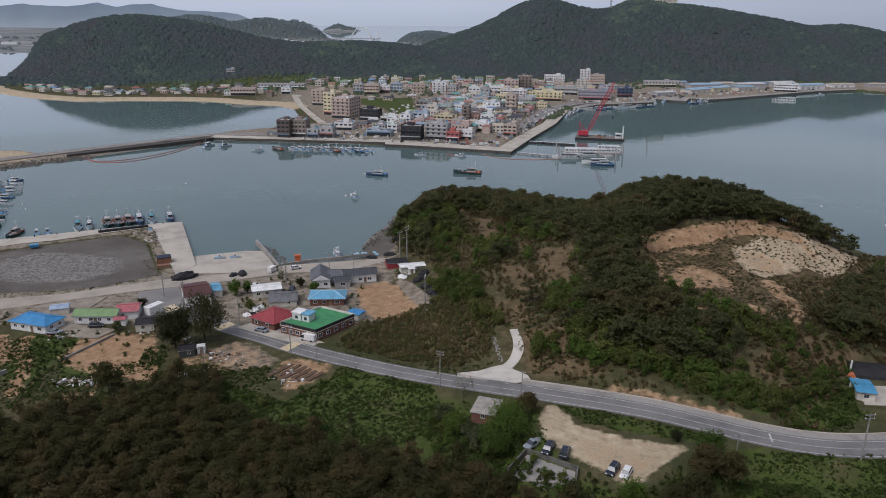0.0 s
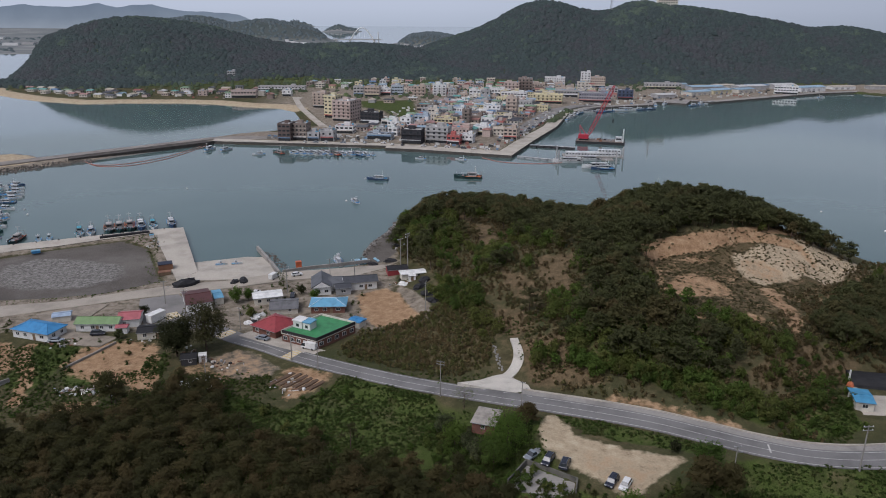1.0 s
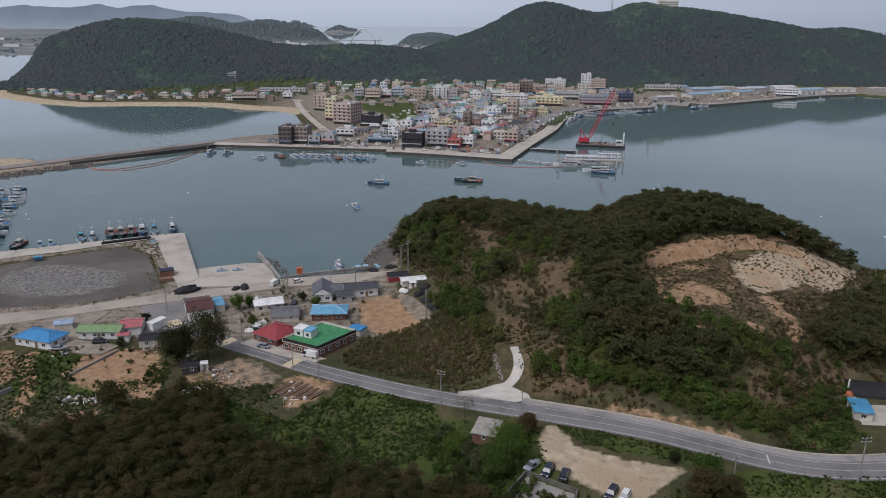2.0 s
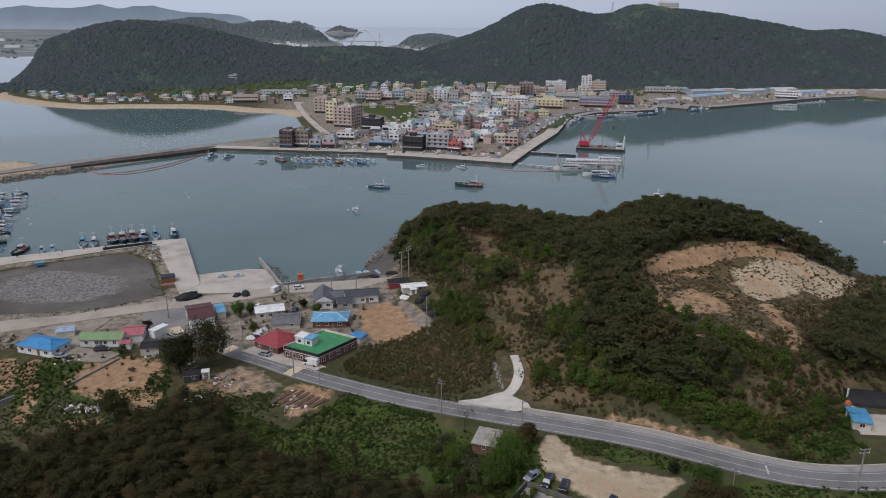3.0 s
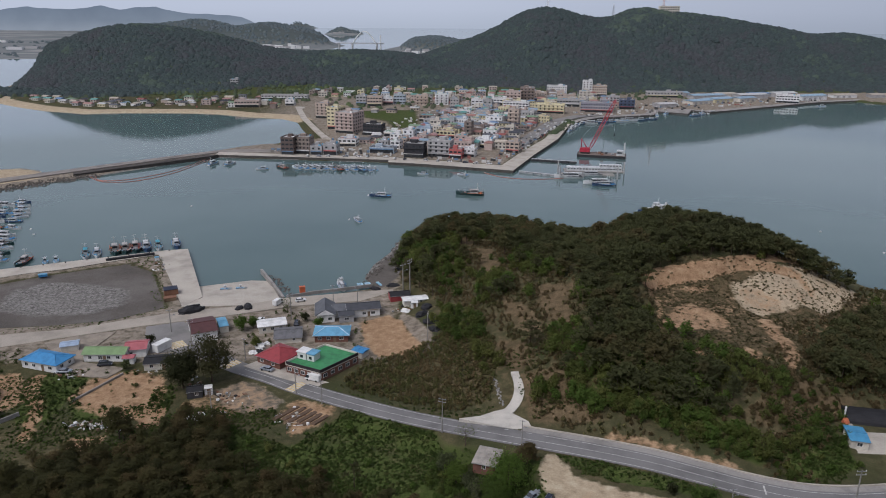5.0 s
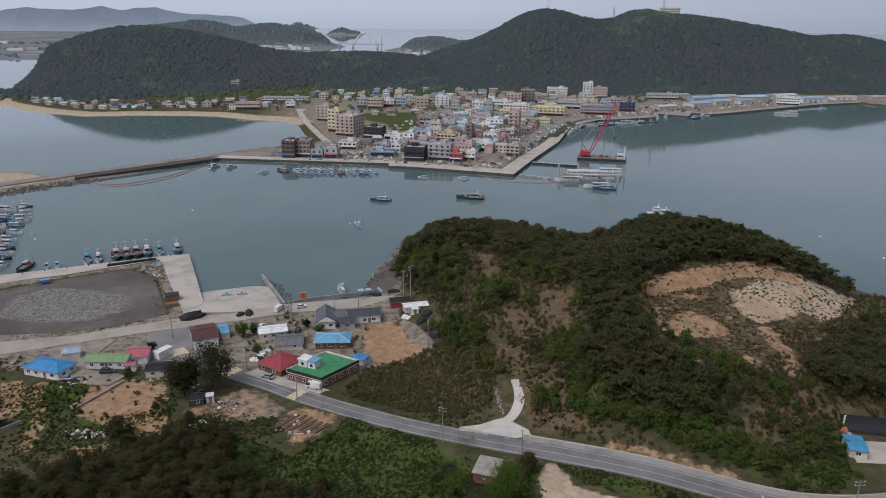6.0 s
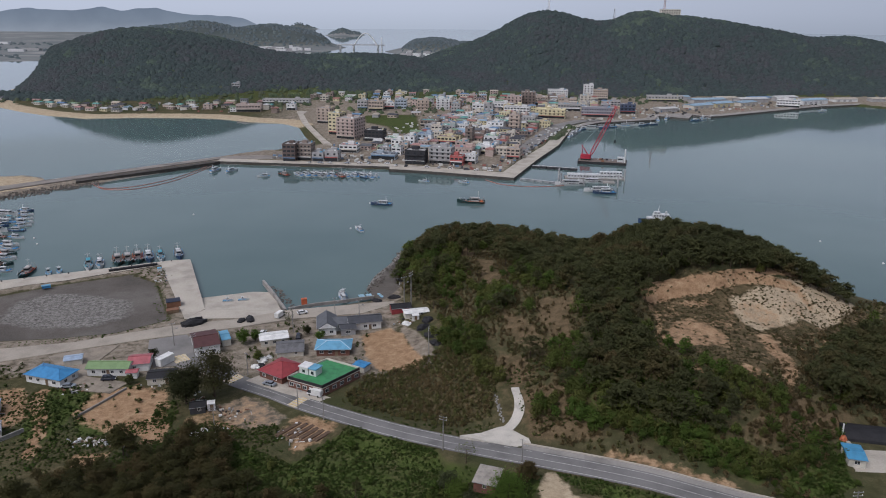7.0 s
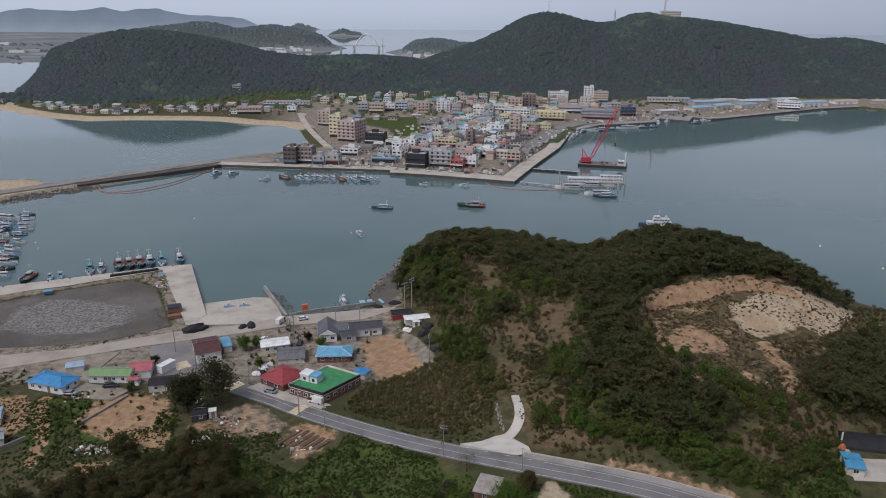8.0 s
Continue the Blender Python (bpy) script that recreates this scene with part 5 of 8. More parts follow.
clear_bank = (along_road(x6, y6)[0] > 11.0) | (x6 > 80)
x6, y6 = x6[clear_bank], y6[clear_bank]
wood("green_bushes", x6, y6, leafy_far, LEAF, "fresh green bushes over the road bank", "bushes", 1.6, 3.4, 48)
wood("leafy_wood", np.concatenate([x, x2, x3, x4, x5]), np.concatenate([y, y2, y3, y4, y5]), leafy_far, LEAF, "fresh green broad-leaved trees on the lower slopes", "trees", 2.6, 5.6, 19, 0.02, tones=stands)
# brown scrub on the open slopes, low tufts on the bare soil
x, y = scatter([(26, 176), (40, 168), (50, 164), (52, 170), (40, 182), (36, 200), (26, 206)], 1.9, 20, lambda x, y: 0.25 + 0 * x, (DRIVE,))
xa, ya = scatter([(100, 181), (112, 181), (118, 184), (150, 182), (160, 196), (118, 190)], 1.4, 495, lambda x, y: 0.8 + 0 * x)
x9, y9 = scatter([(97, 170), (101, 186), (108, 204), (120, 222), (124, 206), (120, 192), (111, 182), (106, 172)], 1.5, 49, lambda x, y: 0.55 + 0 * x)
x, y = np.concatenate([x, x9, xa]), np.concatenate([y, y9, ya])
x2, y2 = scatter(HILL, 1.75, 21, lambda x, y: 0.2 + 0.75 * (1 - soft(x, 40, 52)), (CLEARING, BARE, DRIVE, *STREAKS))
x3, y3 = scatter(DRY_C, 1.7, 22, lambda x, y: 0.2 + 0 * x, (DRIVE,))
x4, y4 = scatter(DRY_E, 1.5, 23, lambda x, y: 0.55 + 0 * x)
x8, y8 = scatter([(17, 254), (46, 251), (43, 222), (37, 200), (17, 203)], 2.0, 46, lambda x, y: 0.4 + 0 * x)
x5, y5 = scatter(OPEN_E, 1.7, 24, lambda x, y: 0.45 + 0 * x)
x7, y7 = scatter(OPEN_S, 1.6, 30, lambda x, y: 0.75 + 0 * x, (BARE,))
x6, y6 = scatter([(44, 164), (76, 151), (90, 150), (112, 178), (118, 186), (100, 190), (82, 172), (48, 174)], 1.5, 25, lambda x, y: 0.42 + 0.2 * wave(x, y, 6), (SHED_LOT,))
clear_bank = (along_road(x6, y6)[0] > 10.5) | (x6 > 80)
x6, y6 = x6[clear_bank], y6[clear_bank]
wood("scrub", np.concatenate([x, x2, x3, x4, x5, x6, x8]), np.concatenate([y, y2, y3, y4, y5, y6, y8]), scrub_models, SCRUB, "dry brown scrub on the open slopes", "scrub", 0.7, 2.0, 26, tones=stands)
WEEDS = foliage("meadow_weeds", (0.046, 0.074, 0.016), (0.06, 0.098, 0.02), (0.088, 0.1, 0.032), 0.22)
GREEN_BAND = [(76, 246), (92, 252), (107, 256), (112, 248), (100, 240), (79, 241)]
GREEN_LOW = [(72, 208), (88, 206), (97, 212), (96, 201), (80, 198), (72, 200)]
x, y = scatter(BARE, 0.85, 28, lambda x, y: 0.5 + 0.25 * wave(x, y, 4.5) - 0.3 * soft(within(x, y, SANDY), -2, 2) + 0.3 * (within(x, y, GREEN_BAND) > 0) + 0.3 * (within(x, y, GREEN_LOW) > 0) + 0.1 * soft(x, 130, 145), (RED_EARTH, LOBES[0], LOBES[2], LOBES[4], *CUTS))
x2, y2 = scatter(BARE, 1.6, 281, lambda x, y: 0.3 + 0.2 * wave(x, y, 5))
x, y = np.concatenate([x, x2]), np.concatenate([y, y2])
TUFT = foliage("clearing_tufts", (0.09, 0.088, 0.04), (0.12, 0.11, 0.052), (0.15, 0.122, 0.066), 0.25)
wood("scrub", x, y, tuft_models, TUFT, "low olive-green tufts scattered over the bare clearing", "scrub", 0.28, 0.8, 29)
wood("scrub", x7, y7, scrub_models, TUFT, "low olive-green scrub below the bare clearing", "scrub", 0.6, 1.7, 58)
# greener tufts in the meadows and waste ground
meadow = []
for poly, gap, seed, kp in (([(-62, 180), (-41, 168), (-28, 186), (-3, 171), (4, 155), (-26, 142), (-64, 146)], 0.6, 31, 1.3), ([(58, 139), (78, 138.5), (140, 141), (140, 104), (60, 104)], 0.62, 32, 1.5),
                        ([(-120, 172), (-111, 200), (-116, 213), (-132, 206), (-124, 180)], 0.75, 33, 0.95), ([(97, 179), (107, 182), (104, 158), (96, 150), (84, 149), (84, 160)], 0.65, 34, 1.5), ([(-90, 200), (-83, 202), (-80, 186), (-88, 182), (-106, 180), (-112, 190), (-95, 188), (-88, 190)], 0.7, 48, 1.0), ([(-170, 198), (-136, 206), (-126, 204), (-118, 184), (-112, 166), (-112, 148), (-170, 146)], 0.95, 59, 1.0), ([(-84, 186), (-60, 184), (-50, 188), (-46, 180), (-58, 172), (-84, 172)], 0.7, 76, 1.0),
                        ([(-113, 176), (-112, 186), (-98, 180), (-84, 178), (-78, 186), (-70, 190), (-58, 184), (-62, 164), (-100, 160), (-112, 164)], 0.7, 35, 1.2), ([(28, 158), (33, 149), (58, 140.5), (61, 144.5), (40, 154)], 0.65, 36, 1.2),
                        ([(-60, 190), (-50, 186), (-44, 172), (-62, 178)], 1.0, 37, 0.7), ([(-165, 226), (-140, 222), (-142, 205), (-165, 200)], 1.1, 38, 0.7), (DRY_C, 0.9, 41, 0.6),
                        ([(-200, 240), (-165, 240), (-128, 249), (-110, 262), (-112, 258), (-128, 246), (-165, 236), (-200, 232)], 0.9, 42, 0.45), ([(0, 165), (12, 162), (24, 156), (24, 140), (4, 138), (-4, 150)], 0.75, 43, 0.9),
                        ([(-135, 327), (-131, 318), (-112, 268), (-108, 262), (-114, 262), (-134, 308), (-150, 318), (-178, 304), (-182, 300)], 0.9, 44, 0.5), ([(-36, 200), (-2, 178), (12, 176), (14, 184), (0, 182), (-32, 198)], 0.8, 45, 0.6)):
    meadow.append(scatter(poly, gap, seed, lambda x, y, kp=kp: kp * (0.6 + 0.4 * wave(x, y, 5.5))))
x, y = np.concatenate([m[0] for m in meadow]), np.concatenate([m[1] for m in meadow])
wood("undergrowth", x, y, tuft_models, WEEDS, "green weeds and rough grass in the meadows", "undergrowth", 0.3, 0.75, 39)
x, y = scatter(SCRUB_FIELD, 1.2, 55, None, (DRIVE,))
x2, y2 = scatter([(24, 176), (40, 166), (52, 163), (54, 169), (40, 182), (36, 200), (25, 206)], 1.3, 56, lambda x, y: 0.28 + 0 * x, (DRIVE,))
wood("scrub", np.concatenate([x, x2]), np.concatenate([y, y2]), scrub_models, foliage("field_scrub", (0.155, 0.122, 0.058), (0.195, 0.148, 0.075), (0.118, 0.132, 0.045), 0.2), "low grey-brown and green scrub beside the driveway", "scrub", 0.7, 2.0, 57, tones=stands)
meadow = []
for poly, gap, seed, kp in (([(-62, 178), (-45, 170), (-28, 180), (-3, 168), (4, 152), (-26, 143), (-60, 146)], 3.2, 131, 0.4), ([(-118, 170), (-116, 186), (-98, 180), (-84, 178), (-78, 188), (-70, 190), (-60, 182), (-62, 166)], 2.8, 132, 0.45), ([(-111, 208), (-99, 210), (-88, 205), (-84, 192), (-98, 183), (-112, 192)], 3.4, 145, 0.25),
                        ([(62, 134), (78, 134), (140, 136), (140, 105), (60, 105)], 3.5, 133, 0.4), ([(86, 156), (97, 179), (107, 182), (103, 160)], 2.4, 134, 0.6), ([(2, 160), (12, 160), (22, 150), (12, 138), (-2, 146)], 2.0, 135, 0.8), ([(12, 143), (15, 138), (27, 128.5), (31, 129), (37, 124), (42, 124), (50, 132), (57, 137), (64, 136), (72, 128), (62, 110), (30, 110), (4, 122)], 1.6, 137, 0.9), ([(-128, 202), (-113, 204), (-107, 188), (-116, 181), (-122, 190)], 1.9, 138, 0.75), ([(-88, 199), (-83, 201), (-80, 187), (-87, 184)], 1.8, 139, 0.6)):
    meadow.append(scatter(poly, gap, seed, lambda x, y, kp=kp: kp + 0 * x))
# gardens and waste corners between the houses
gx, gy = scatter([(-150, 206), (-100, 206), (-72, 218), (-58, 224), (-42, 224), (-24, 222), (-30, 236), (-22, 262), (-62, 262), (-92, 246), (-106, 230), (-122, 230), (-150, 224)], 2.3, 136, lambda x, y: 0.16 + 0.2 * wave(x, y, 7))
free = np.ones(len(gx), bool)
for hx, hy, hr in HOUSES:
    free &= np.hypot(gx - hx, gy - hy) > hr + 0.4
free &= (along_road(gx, gy)[0] > 5.5) & (within(gx, gy, [(-51, 210), (-39, 204), (-28, 217), (-40, 224)]) < -1)
free &= (within(gx, gy, [(-110, 245), (-98, 250), (-78, 226), (-83, 218), (-106, 222)]) < 0) & (within(gx, gy, COAST_N + COAST_S) < 0)
meadow.append((gx[free], gy[free]))
wood("shrubs", np.concatenate([m[0] for m in meadow]), np.concatenate([m[1] for m in meadow]), scrub_models, foliage("garden_shrubs", (0.05, 0.074, 0.02), (0.064, 0.1, 0.023), (0.092, 0.098, 0.036), 0.25),
     "green and brown shrubs in gardens and waste ground", "shrubs", 0.7, 2.0, 140)
x, y = scatter([(-6, 158), (4, 160), (6, 150), (14, 142), (27, 127), (36, 123), (43, 122), (52, 132), (60, 136), (64, 128), (60, 112), (30, 112), (0, 136)], 2.7, 141, lambda x, y: 0.7 + 0 * x)
x2, y2 = scatter([(-60, 176), (-44, 168), (-28, 180), (-4, 166), (0, 150), (-26, 144), (-60, 148)], 4.5, 142, lambda x, y: 0.22 + 0 * x)
x3, y3 = scatter([(62, 132), (76, 133), (130, 136), (130, 108), (62, 108)], 4.0, 143, lambda x, y: 0.3 + 0 * x)
wood("green_bushes", np.concatenate([x, x2, x3]), np.concatenate([y, y2, y3]), [broad_crown(170 + i, 1.0, 16, 16, 0.14, 0.0)[0] for i in range(5)], LEAF, "fresh green bushes round the parking lot and meadow", "bushes", 1.3, 3.3, 144)

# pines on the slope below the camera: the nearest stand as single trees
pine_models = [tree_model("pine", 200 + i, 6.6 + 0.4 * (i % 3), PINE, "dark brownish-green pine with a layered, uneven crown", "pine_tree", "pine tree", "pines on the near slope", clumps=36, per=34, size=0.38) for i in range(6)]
FORE = [(-180, 146), (-124, 151), (-109, 151), (-104, 158), (-97, 163), (-86, 161), (-78, 170), (-66, 171), (-57, 160), (-42, 151), (-16, 141), (4, 139), (12, 132), (15, 128), (28, 125), (36, 119), (48, 122), (60, 122), (74, 108), (70, 80), (-180, 80)]
x, y = scatter(FORE, 3.5, 50, lambda x, y: np.where((y < 104) | (within(x, y, WALLED) > -1), 0.0, 0.93))
x2, y2 = scatter([(-82, 184), (-62, 178), (-56, 160), (-70, 162), (-98, 158), (-97, 178), (-88, 176)], 4.0, 54, lambda x, y: 0.08 + 0.55 * soft(x, -84, -74))
x, y = np.concatenate([x, x2]), np.concatenate([y, y2])
order = np.argsort(y)
single = order[:200]
rest = order[200:]
rng = random.Random(9)
used = set()
for i in single:
    k = rng.randrange(6)
    m = pose(x[i], y[i], gz(x[i], y[i]) - 0.1, rng.uniform(-3, 3), rng.uniform(-3, 3), rng.uniform(0, 360)) @ Matrix.Scale(rng.uniform(0.75, 1.15), 4)
    if k not in used:
        used.add(k)
        pine_models[k].matrix_world = m
    else:
        c = copy_thing(pine_models[k], m)
        c.scale = m.to_scale()
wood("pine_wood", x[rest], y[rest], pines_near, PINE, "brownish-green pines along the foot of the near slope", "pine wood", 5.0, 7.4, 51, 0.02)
x, y = scatter([(-60, 150), (-20, 140), (4, 137), (14, 122), (60, 116), (60, 100), (-60, 104)], 7, 52, lambda x, y: 0.28 + 0 * x)
wood("leafy_wood", x, y, [broad_crown(90 + i, 1.0, 24, 26, 0.095, 0.1)[0] for i in range(4)], LEAF, "fresh green saplings between the pines", "trees", 3, 5, 53, 0.02)


def lone(kind, seed, px, py, h, mat, label, group="", clumps=44, per=44, size=0.42, name="tree", cat="tree", r=None):
    e = tree_model(kind, seed, h, mat, label, name, cat, group, r, clumps, per, size)
    e.matrix_world = pose(px, py, gz(px, py) - 0.1, 0, 0, seed * 53 % 360)


BRIGHT_LEAF = foliage("sunny_green_leaves", (0.075, 0.125, 0.026), (0.1, 0.16, 0.03), (0.13, 0.16, 0.04), 0.35)
DARK_LEAF = foliage("dark_leaves", (0.04, 0.046, 0.02), (0.052, 0.056, 0.024), (0.066, 0.06, 0.03), 0.35)
PALE_LEAF = foliage("pale_spring_leaves", (0.09, 0.105, 0.05), (0.13, 0.14, 0.07), (0.10, 0.12, 0.05))
OLD_LEAF = foliage("old_tree_leaves", (0.07, 0.07, 0.03), (0.086, 0.082, 0.036), (0.1, 0.086, 0.044), 0.3)
lone("broad", 301, -80.5, 199.0, 12.5, DARK_LEAF, "dark spreading tree beside the village road", clumps=95, per=60, size=0.6)
lone("broad", 302, -73.0, 203.5, 16.0, OLD_LEAF, "tall old tree with an open brownish crown by the village road", clumps=72, per=62, size=0.62)
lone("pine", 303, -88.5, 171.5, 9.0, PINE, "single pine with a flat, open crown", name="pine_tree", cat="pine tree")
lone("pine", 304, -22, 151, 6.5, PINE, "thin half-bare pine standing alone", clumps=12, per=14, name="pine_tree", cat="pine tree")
lone("broad", 329, 11.8, 143.2, 8.5, BRIGHT_LEAF, "bright green tree beside the walled yard", clumps=60, per=44)
lone("broad", 305, 15.2, 146, 12.5, BRIGHT_LEAF, "tall bright green tree beside the parked cars", clumps=80, per=48)
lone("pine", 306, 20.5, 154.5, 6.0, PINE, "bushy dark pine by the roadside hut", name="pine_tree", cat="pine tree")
lone("broad", 307, 5.5, 164.5, 6.5, PALE_LEAF, "pale, thinly leaved roadside tree", clumps=26, per=9, size=0.35)
lone("broad", 308, 3.0, 152.5, 6.5, BRIGHT_LEAF, "bright green bushy tree by the hut", clumps=50, per=40)
lone("broad", 309, 8.5, 145.5, 6.0, PALE_LEAF, "pale green shrubby tree", clumps=40, per=32)
lone("broad", 310, 57.5, 134.5, 7.5, BRIGHT_LEAF, "bright green tree over dark pines", clumps=56, per=44)
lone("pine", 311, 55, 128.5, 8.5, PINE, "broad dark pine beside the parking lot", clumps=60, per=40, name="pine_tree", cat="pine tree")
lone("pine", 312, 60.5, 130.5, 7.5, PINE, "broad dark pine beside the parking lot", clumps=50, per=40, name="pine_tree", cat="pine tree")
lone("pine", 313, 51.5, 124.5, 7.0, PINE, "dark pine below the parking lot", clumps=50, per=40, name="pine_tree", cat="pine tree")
lone("broad", 314, 37.5, 120.5, 7.0, BRIGHT_LEAF, "round bright green tree below the parked cars", clumps=60, per=44)
lone("broad", 315, -74.0, 241.5, 6.0, BRIGHT_LEAF, "round green garden tree among the houses", clumps=50, per=40)
lone("broad", 316, -61.5, 261, 6.0, PALE_LEAF, "slender pale green street tree", clumps=24, per=12)
lone("broad", 317, -46.8, 245.6, 4.2, LEAF, "small green garden tree by the grey-roofed house", clumps=30, per=32)
lone("broad", 318, -52.5, 250.5, 3.6, DARK_LEAF, "dark green garden shrub between houses", clumps=30, per=32)
lone("broad", 319, -102.5, 229.5, 4.0, DARK_LEAF, "small dark tree behind the farmhouse", clumps=30, per=32)
lone("broad", 320, -103.5, 211.5, 3.2, PALE_LEAF, "yellow-green bushes in front of the farmhouse", clumps=30, per=32)
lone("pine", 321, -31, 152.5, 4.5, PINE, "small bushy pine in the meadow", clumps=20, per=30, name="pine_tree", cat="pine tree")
lone("broad", 322, 52.5, 141.5, 3.0, DARK_LEAF, "dark green bush at the roadside", clumps=24, per=30)
lone("broad", 323, -65.5, 228.5, 4.0, LEAF, "green bush between the houses", clumps=30, per=32)

lone("broad", 327, 6.4, 149.2, 5.6, PALE_LEAF, "yellow-green bushy tree beside the hut", clumps=44, per=36)
lone("broad", 328, 0.5, 156.5, 6.0, PALE_LEAF, "yellow-green leafy tree at the roadside", clumps=44, per=30)
lone("broad", 324, 9.4, 147.8, 5.4, DARK_LEAF, "dark green bush in front of the hut", clumps=30, per=32)
lone("broad", 325, 13.2, 148.6, 5.6, BRIGHT_LEAF, "green bush growing against the hut", clumps=30, per=32)
lone("broad", 326, -70.5, 244.5, 4.5, BRIGHT_LEAF, "green garden tree by the white-roofed house", clumps=34, per=32)


# distant woods
def far_crown(seed):
    """A low, uneven dome, for woods a kilometre off."""
    rs = np.random.RandomState(seed)
    k, rings = 6, []
    for r, z in ((0.52, 0.16), (0.37, 0.58)):
        a = np.arange(k) * math.tau / k + rs.uniform(-0.3, 0.3, k)
        rr = r * rs.uniform(0.75, 1.2, k)
        rings.append(np.stack([np.cos(a) * rr, np.sin(a) * rr, z + rs.uniform(-0.08, 0.08, k)], 1))
    top = np.array([rs.uniform(-0.08, 0.08), rs.uniform(-0.08, 0.08), 0.75])
    tri = []
    for i in range(k):
        a, b, c, d = rings[0][i], rings[0][(i + 1) % k], rings[1][(i + 1) % k], rings[1][i]
        tri += [a, b, c, a, c, d, d, c, top]
    return np.array(tri)


far_models = [far_crown(120 + i) for i in range(6)]
HILL_W = [(-690, 1140), (-640, 1030), (-560, 990), (-480, 985), (-380, 985), (-310, 1008), (-200, 1066), (-120, 1050), (-40, 1056), (60, 1066), (60, 1260), (-200, 1270), (-680, 1290)]
HILL_E = [(-60, 1090), (60, 1075), (160, 1050), (230, 1026), (320, 1048), (420, 1052), (560, 1056), (700, 1050), (900, 1090), (1000, 1300), (900, 1370), (150, 1350), (-120, 1330)]


def up_there(x, y):
    return soft(height(x, y), 2.8, 5.5)


for k, (poly, label) in enumerate(((HILL_W, "dense dark woods on the hill west of the town"), (HILL_E, "dense dark woods on the hill behind the town"))):
    x, y = scatter(poly, 5.0, 60 + k, up_there)
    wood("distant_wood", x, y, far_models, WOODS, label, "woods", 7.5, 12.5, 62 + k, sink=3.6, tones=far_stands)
x, y = scatter([(-690, 1000), (-640, 985), (-560, 968), (-470, 952), (-400, 962), (-400, 992), (-560, 1004), (-670, 1060)], 6.0, 64)
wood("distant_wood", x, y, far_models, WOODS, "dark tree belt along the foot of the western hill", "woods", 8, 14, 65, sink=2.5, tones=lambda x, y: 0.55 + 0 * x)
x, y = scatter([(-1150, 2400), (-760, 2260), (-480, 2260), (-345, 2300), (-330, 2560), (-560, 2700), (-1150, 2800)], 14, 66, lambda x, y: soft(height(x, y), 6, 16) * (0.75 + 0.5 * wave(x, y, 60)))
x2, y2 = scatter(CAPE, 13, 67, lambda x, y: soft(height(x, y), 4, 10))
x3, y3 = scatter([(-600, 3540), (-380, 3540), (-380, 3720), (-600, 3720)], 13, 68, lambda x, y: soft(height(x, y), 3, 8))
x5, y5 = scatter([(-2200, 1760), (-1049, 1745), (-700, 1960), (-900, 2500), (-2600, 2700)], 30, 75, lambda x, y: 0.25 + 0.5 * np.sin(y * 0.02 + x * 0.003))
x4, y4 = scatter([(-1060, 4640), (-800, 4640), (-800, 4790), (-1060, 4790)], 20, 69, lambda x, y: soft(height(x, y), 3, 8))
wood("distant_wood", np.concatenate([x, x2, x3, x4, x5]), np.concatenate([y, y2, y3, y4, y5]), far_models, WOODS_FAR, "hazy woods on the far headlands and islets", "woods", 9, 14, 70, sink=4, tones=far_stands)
# tree belts and garden trees in the town
x, y = scatter([(-640, 965), (-480, 910), (-400, 870), (-300, 885), (-190, 895), (-100, 1000), (-100, 1080), (-300, 1050), (-400, 990), (-560, 1000)], 6.5, 71, lambda x, y: 0.22 + 0.3 * soft(y, 960, 1000))
x2, y2 = scatter([(-150, 840), (-40, 820), (60, 900), (150, 960), (320, 960), (300, 1080), (0, 1060), (-140, 1070)], 9, 72, lambda x, y: 0.25 + 0.4 * soft(y, 960, 1020))
x3, y3 = scatter([(98, 690), (106, 690), (136, 772), (128, 776)], 5, 73)
wood("town_trees", np.concatenate([x, x2, x3]), np.concatenate([y, y2, y3]), far_models,
     far_foliage("town_leaves", (0.07, 0.075, 0.05), (0.055, 0.074, 0.042), (0.09, 0.115, 0.05), 0.4), "green garden and street trees in the town", "trees", 3, 7, 74, sink=0.6, tones=lambda x, y: 0.55 + 0.4 * wave(x, y, 17))


# ---- the harbour town ----
TOWN_WALLS = [paint("town_" + n, c, 0.8) for n, c in (("white", (0.66, 0.66, 0.65)), ("cream", (0.56, 0.52, 0.45)), ("grey", (0.37, 0.365, 0.36)), ("tan", (0.45, 0.37, 0.31)), ("brown", (0.12, 0.088, 0.078)), ("yellow", (0.58, 0.52, 0.34)),
                                                   ("pale_blue", (0.38, 0.44, 0.49)), ("black", (0.035, 0.035, 0.04)), ("pink", (0.46, 0.37, 0.33)), ("dull_brown", (0.23, 0.185, 0.16)), ("shop_red", (0.42, 0.12, 0.11)), ("violet_grey", (0.26, 0.26, 0.3)), ("navy", (0.07, 0.09, 0.14)))]
W_WHITE, W_CREAM, W_GREY, W_TAN, W_BROWN, W_YELLOW, W_BLUE, W_BLACK, W_PINK, W_DULL, W_RED, W_VIOLET, W_NAVY = TOWN_WALLS
TOWN_ROOFS = [GREY_TILE, DARK_TILE, paint("faded_sky_roof", (0.22, 0.31, 0.38)), paint("faded_blue_roof", (0.12, 0.21, 0.33)), paint("faded_rose_roof", (0.33, 0.19, 0.17)), paint("faded_red_roof", (0.27, 0.09, 0.075)), paint("faded_green_roof", (0.17, 0.25, 0.16)), paint("pale_sheet", (0.45, 0.45, 0.44)), paint("beige_sheet", (0.42, 0.37, 0.3)), paint("teal_roof", (0.12, 0.3, 0.27)), paint("terracotta_roof", (0.29, 0.15, 0.12))]
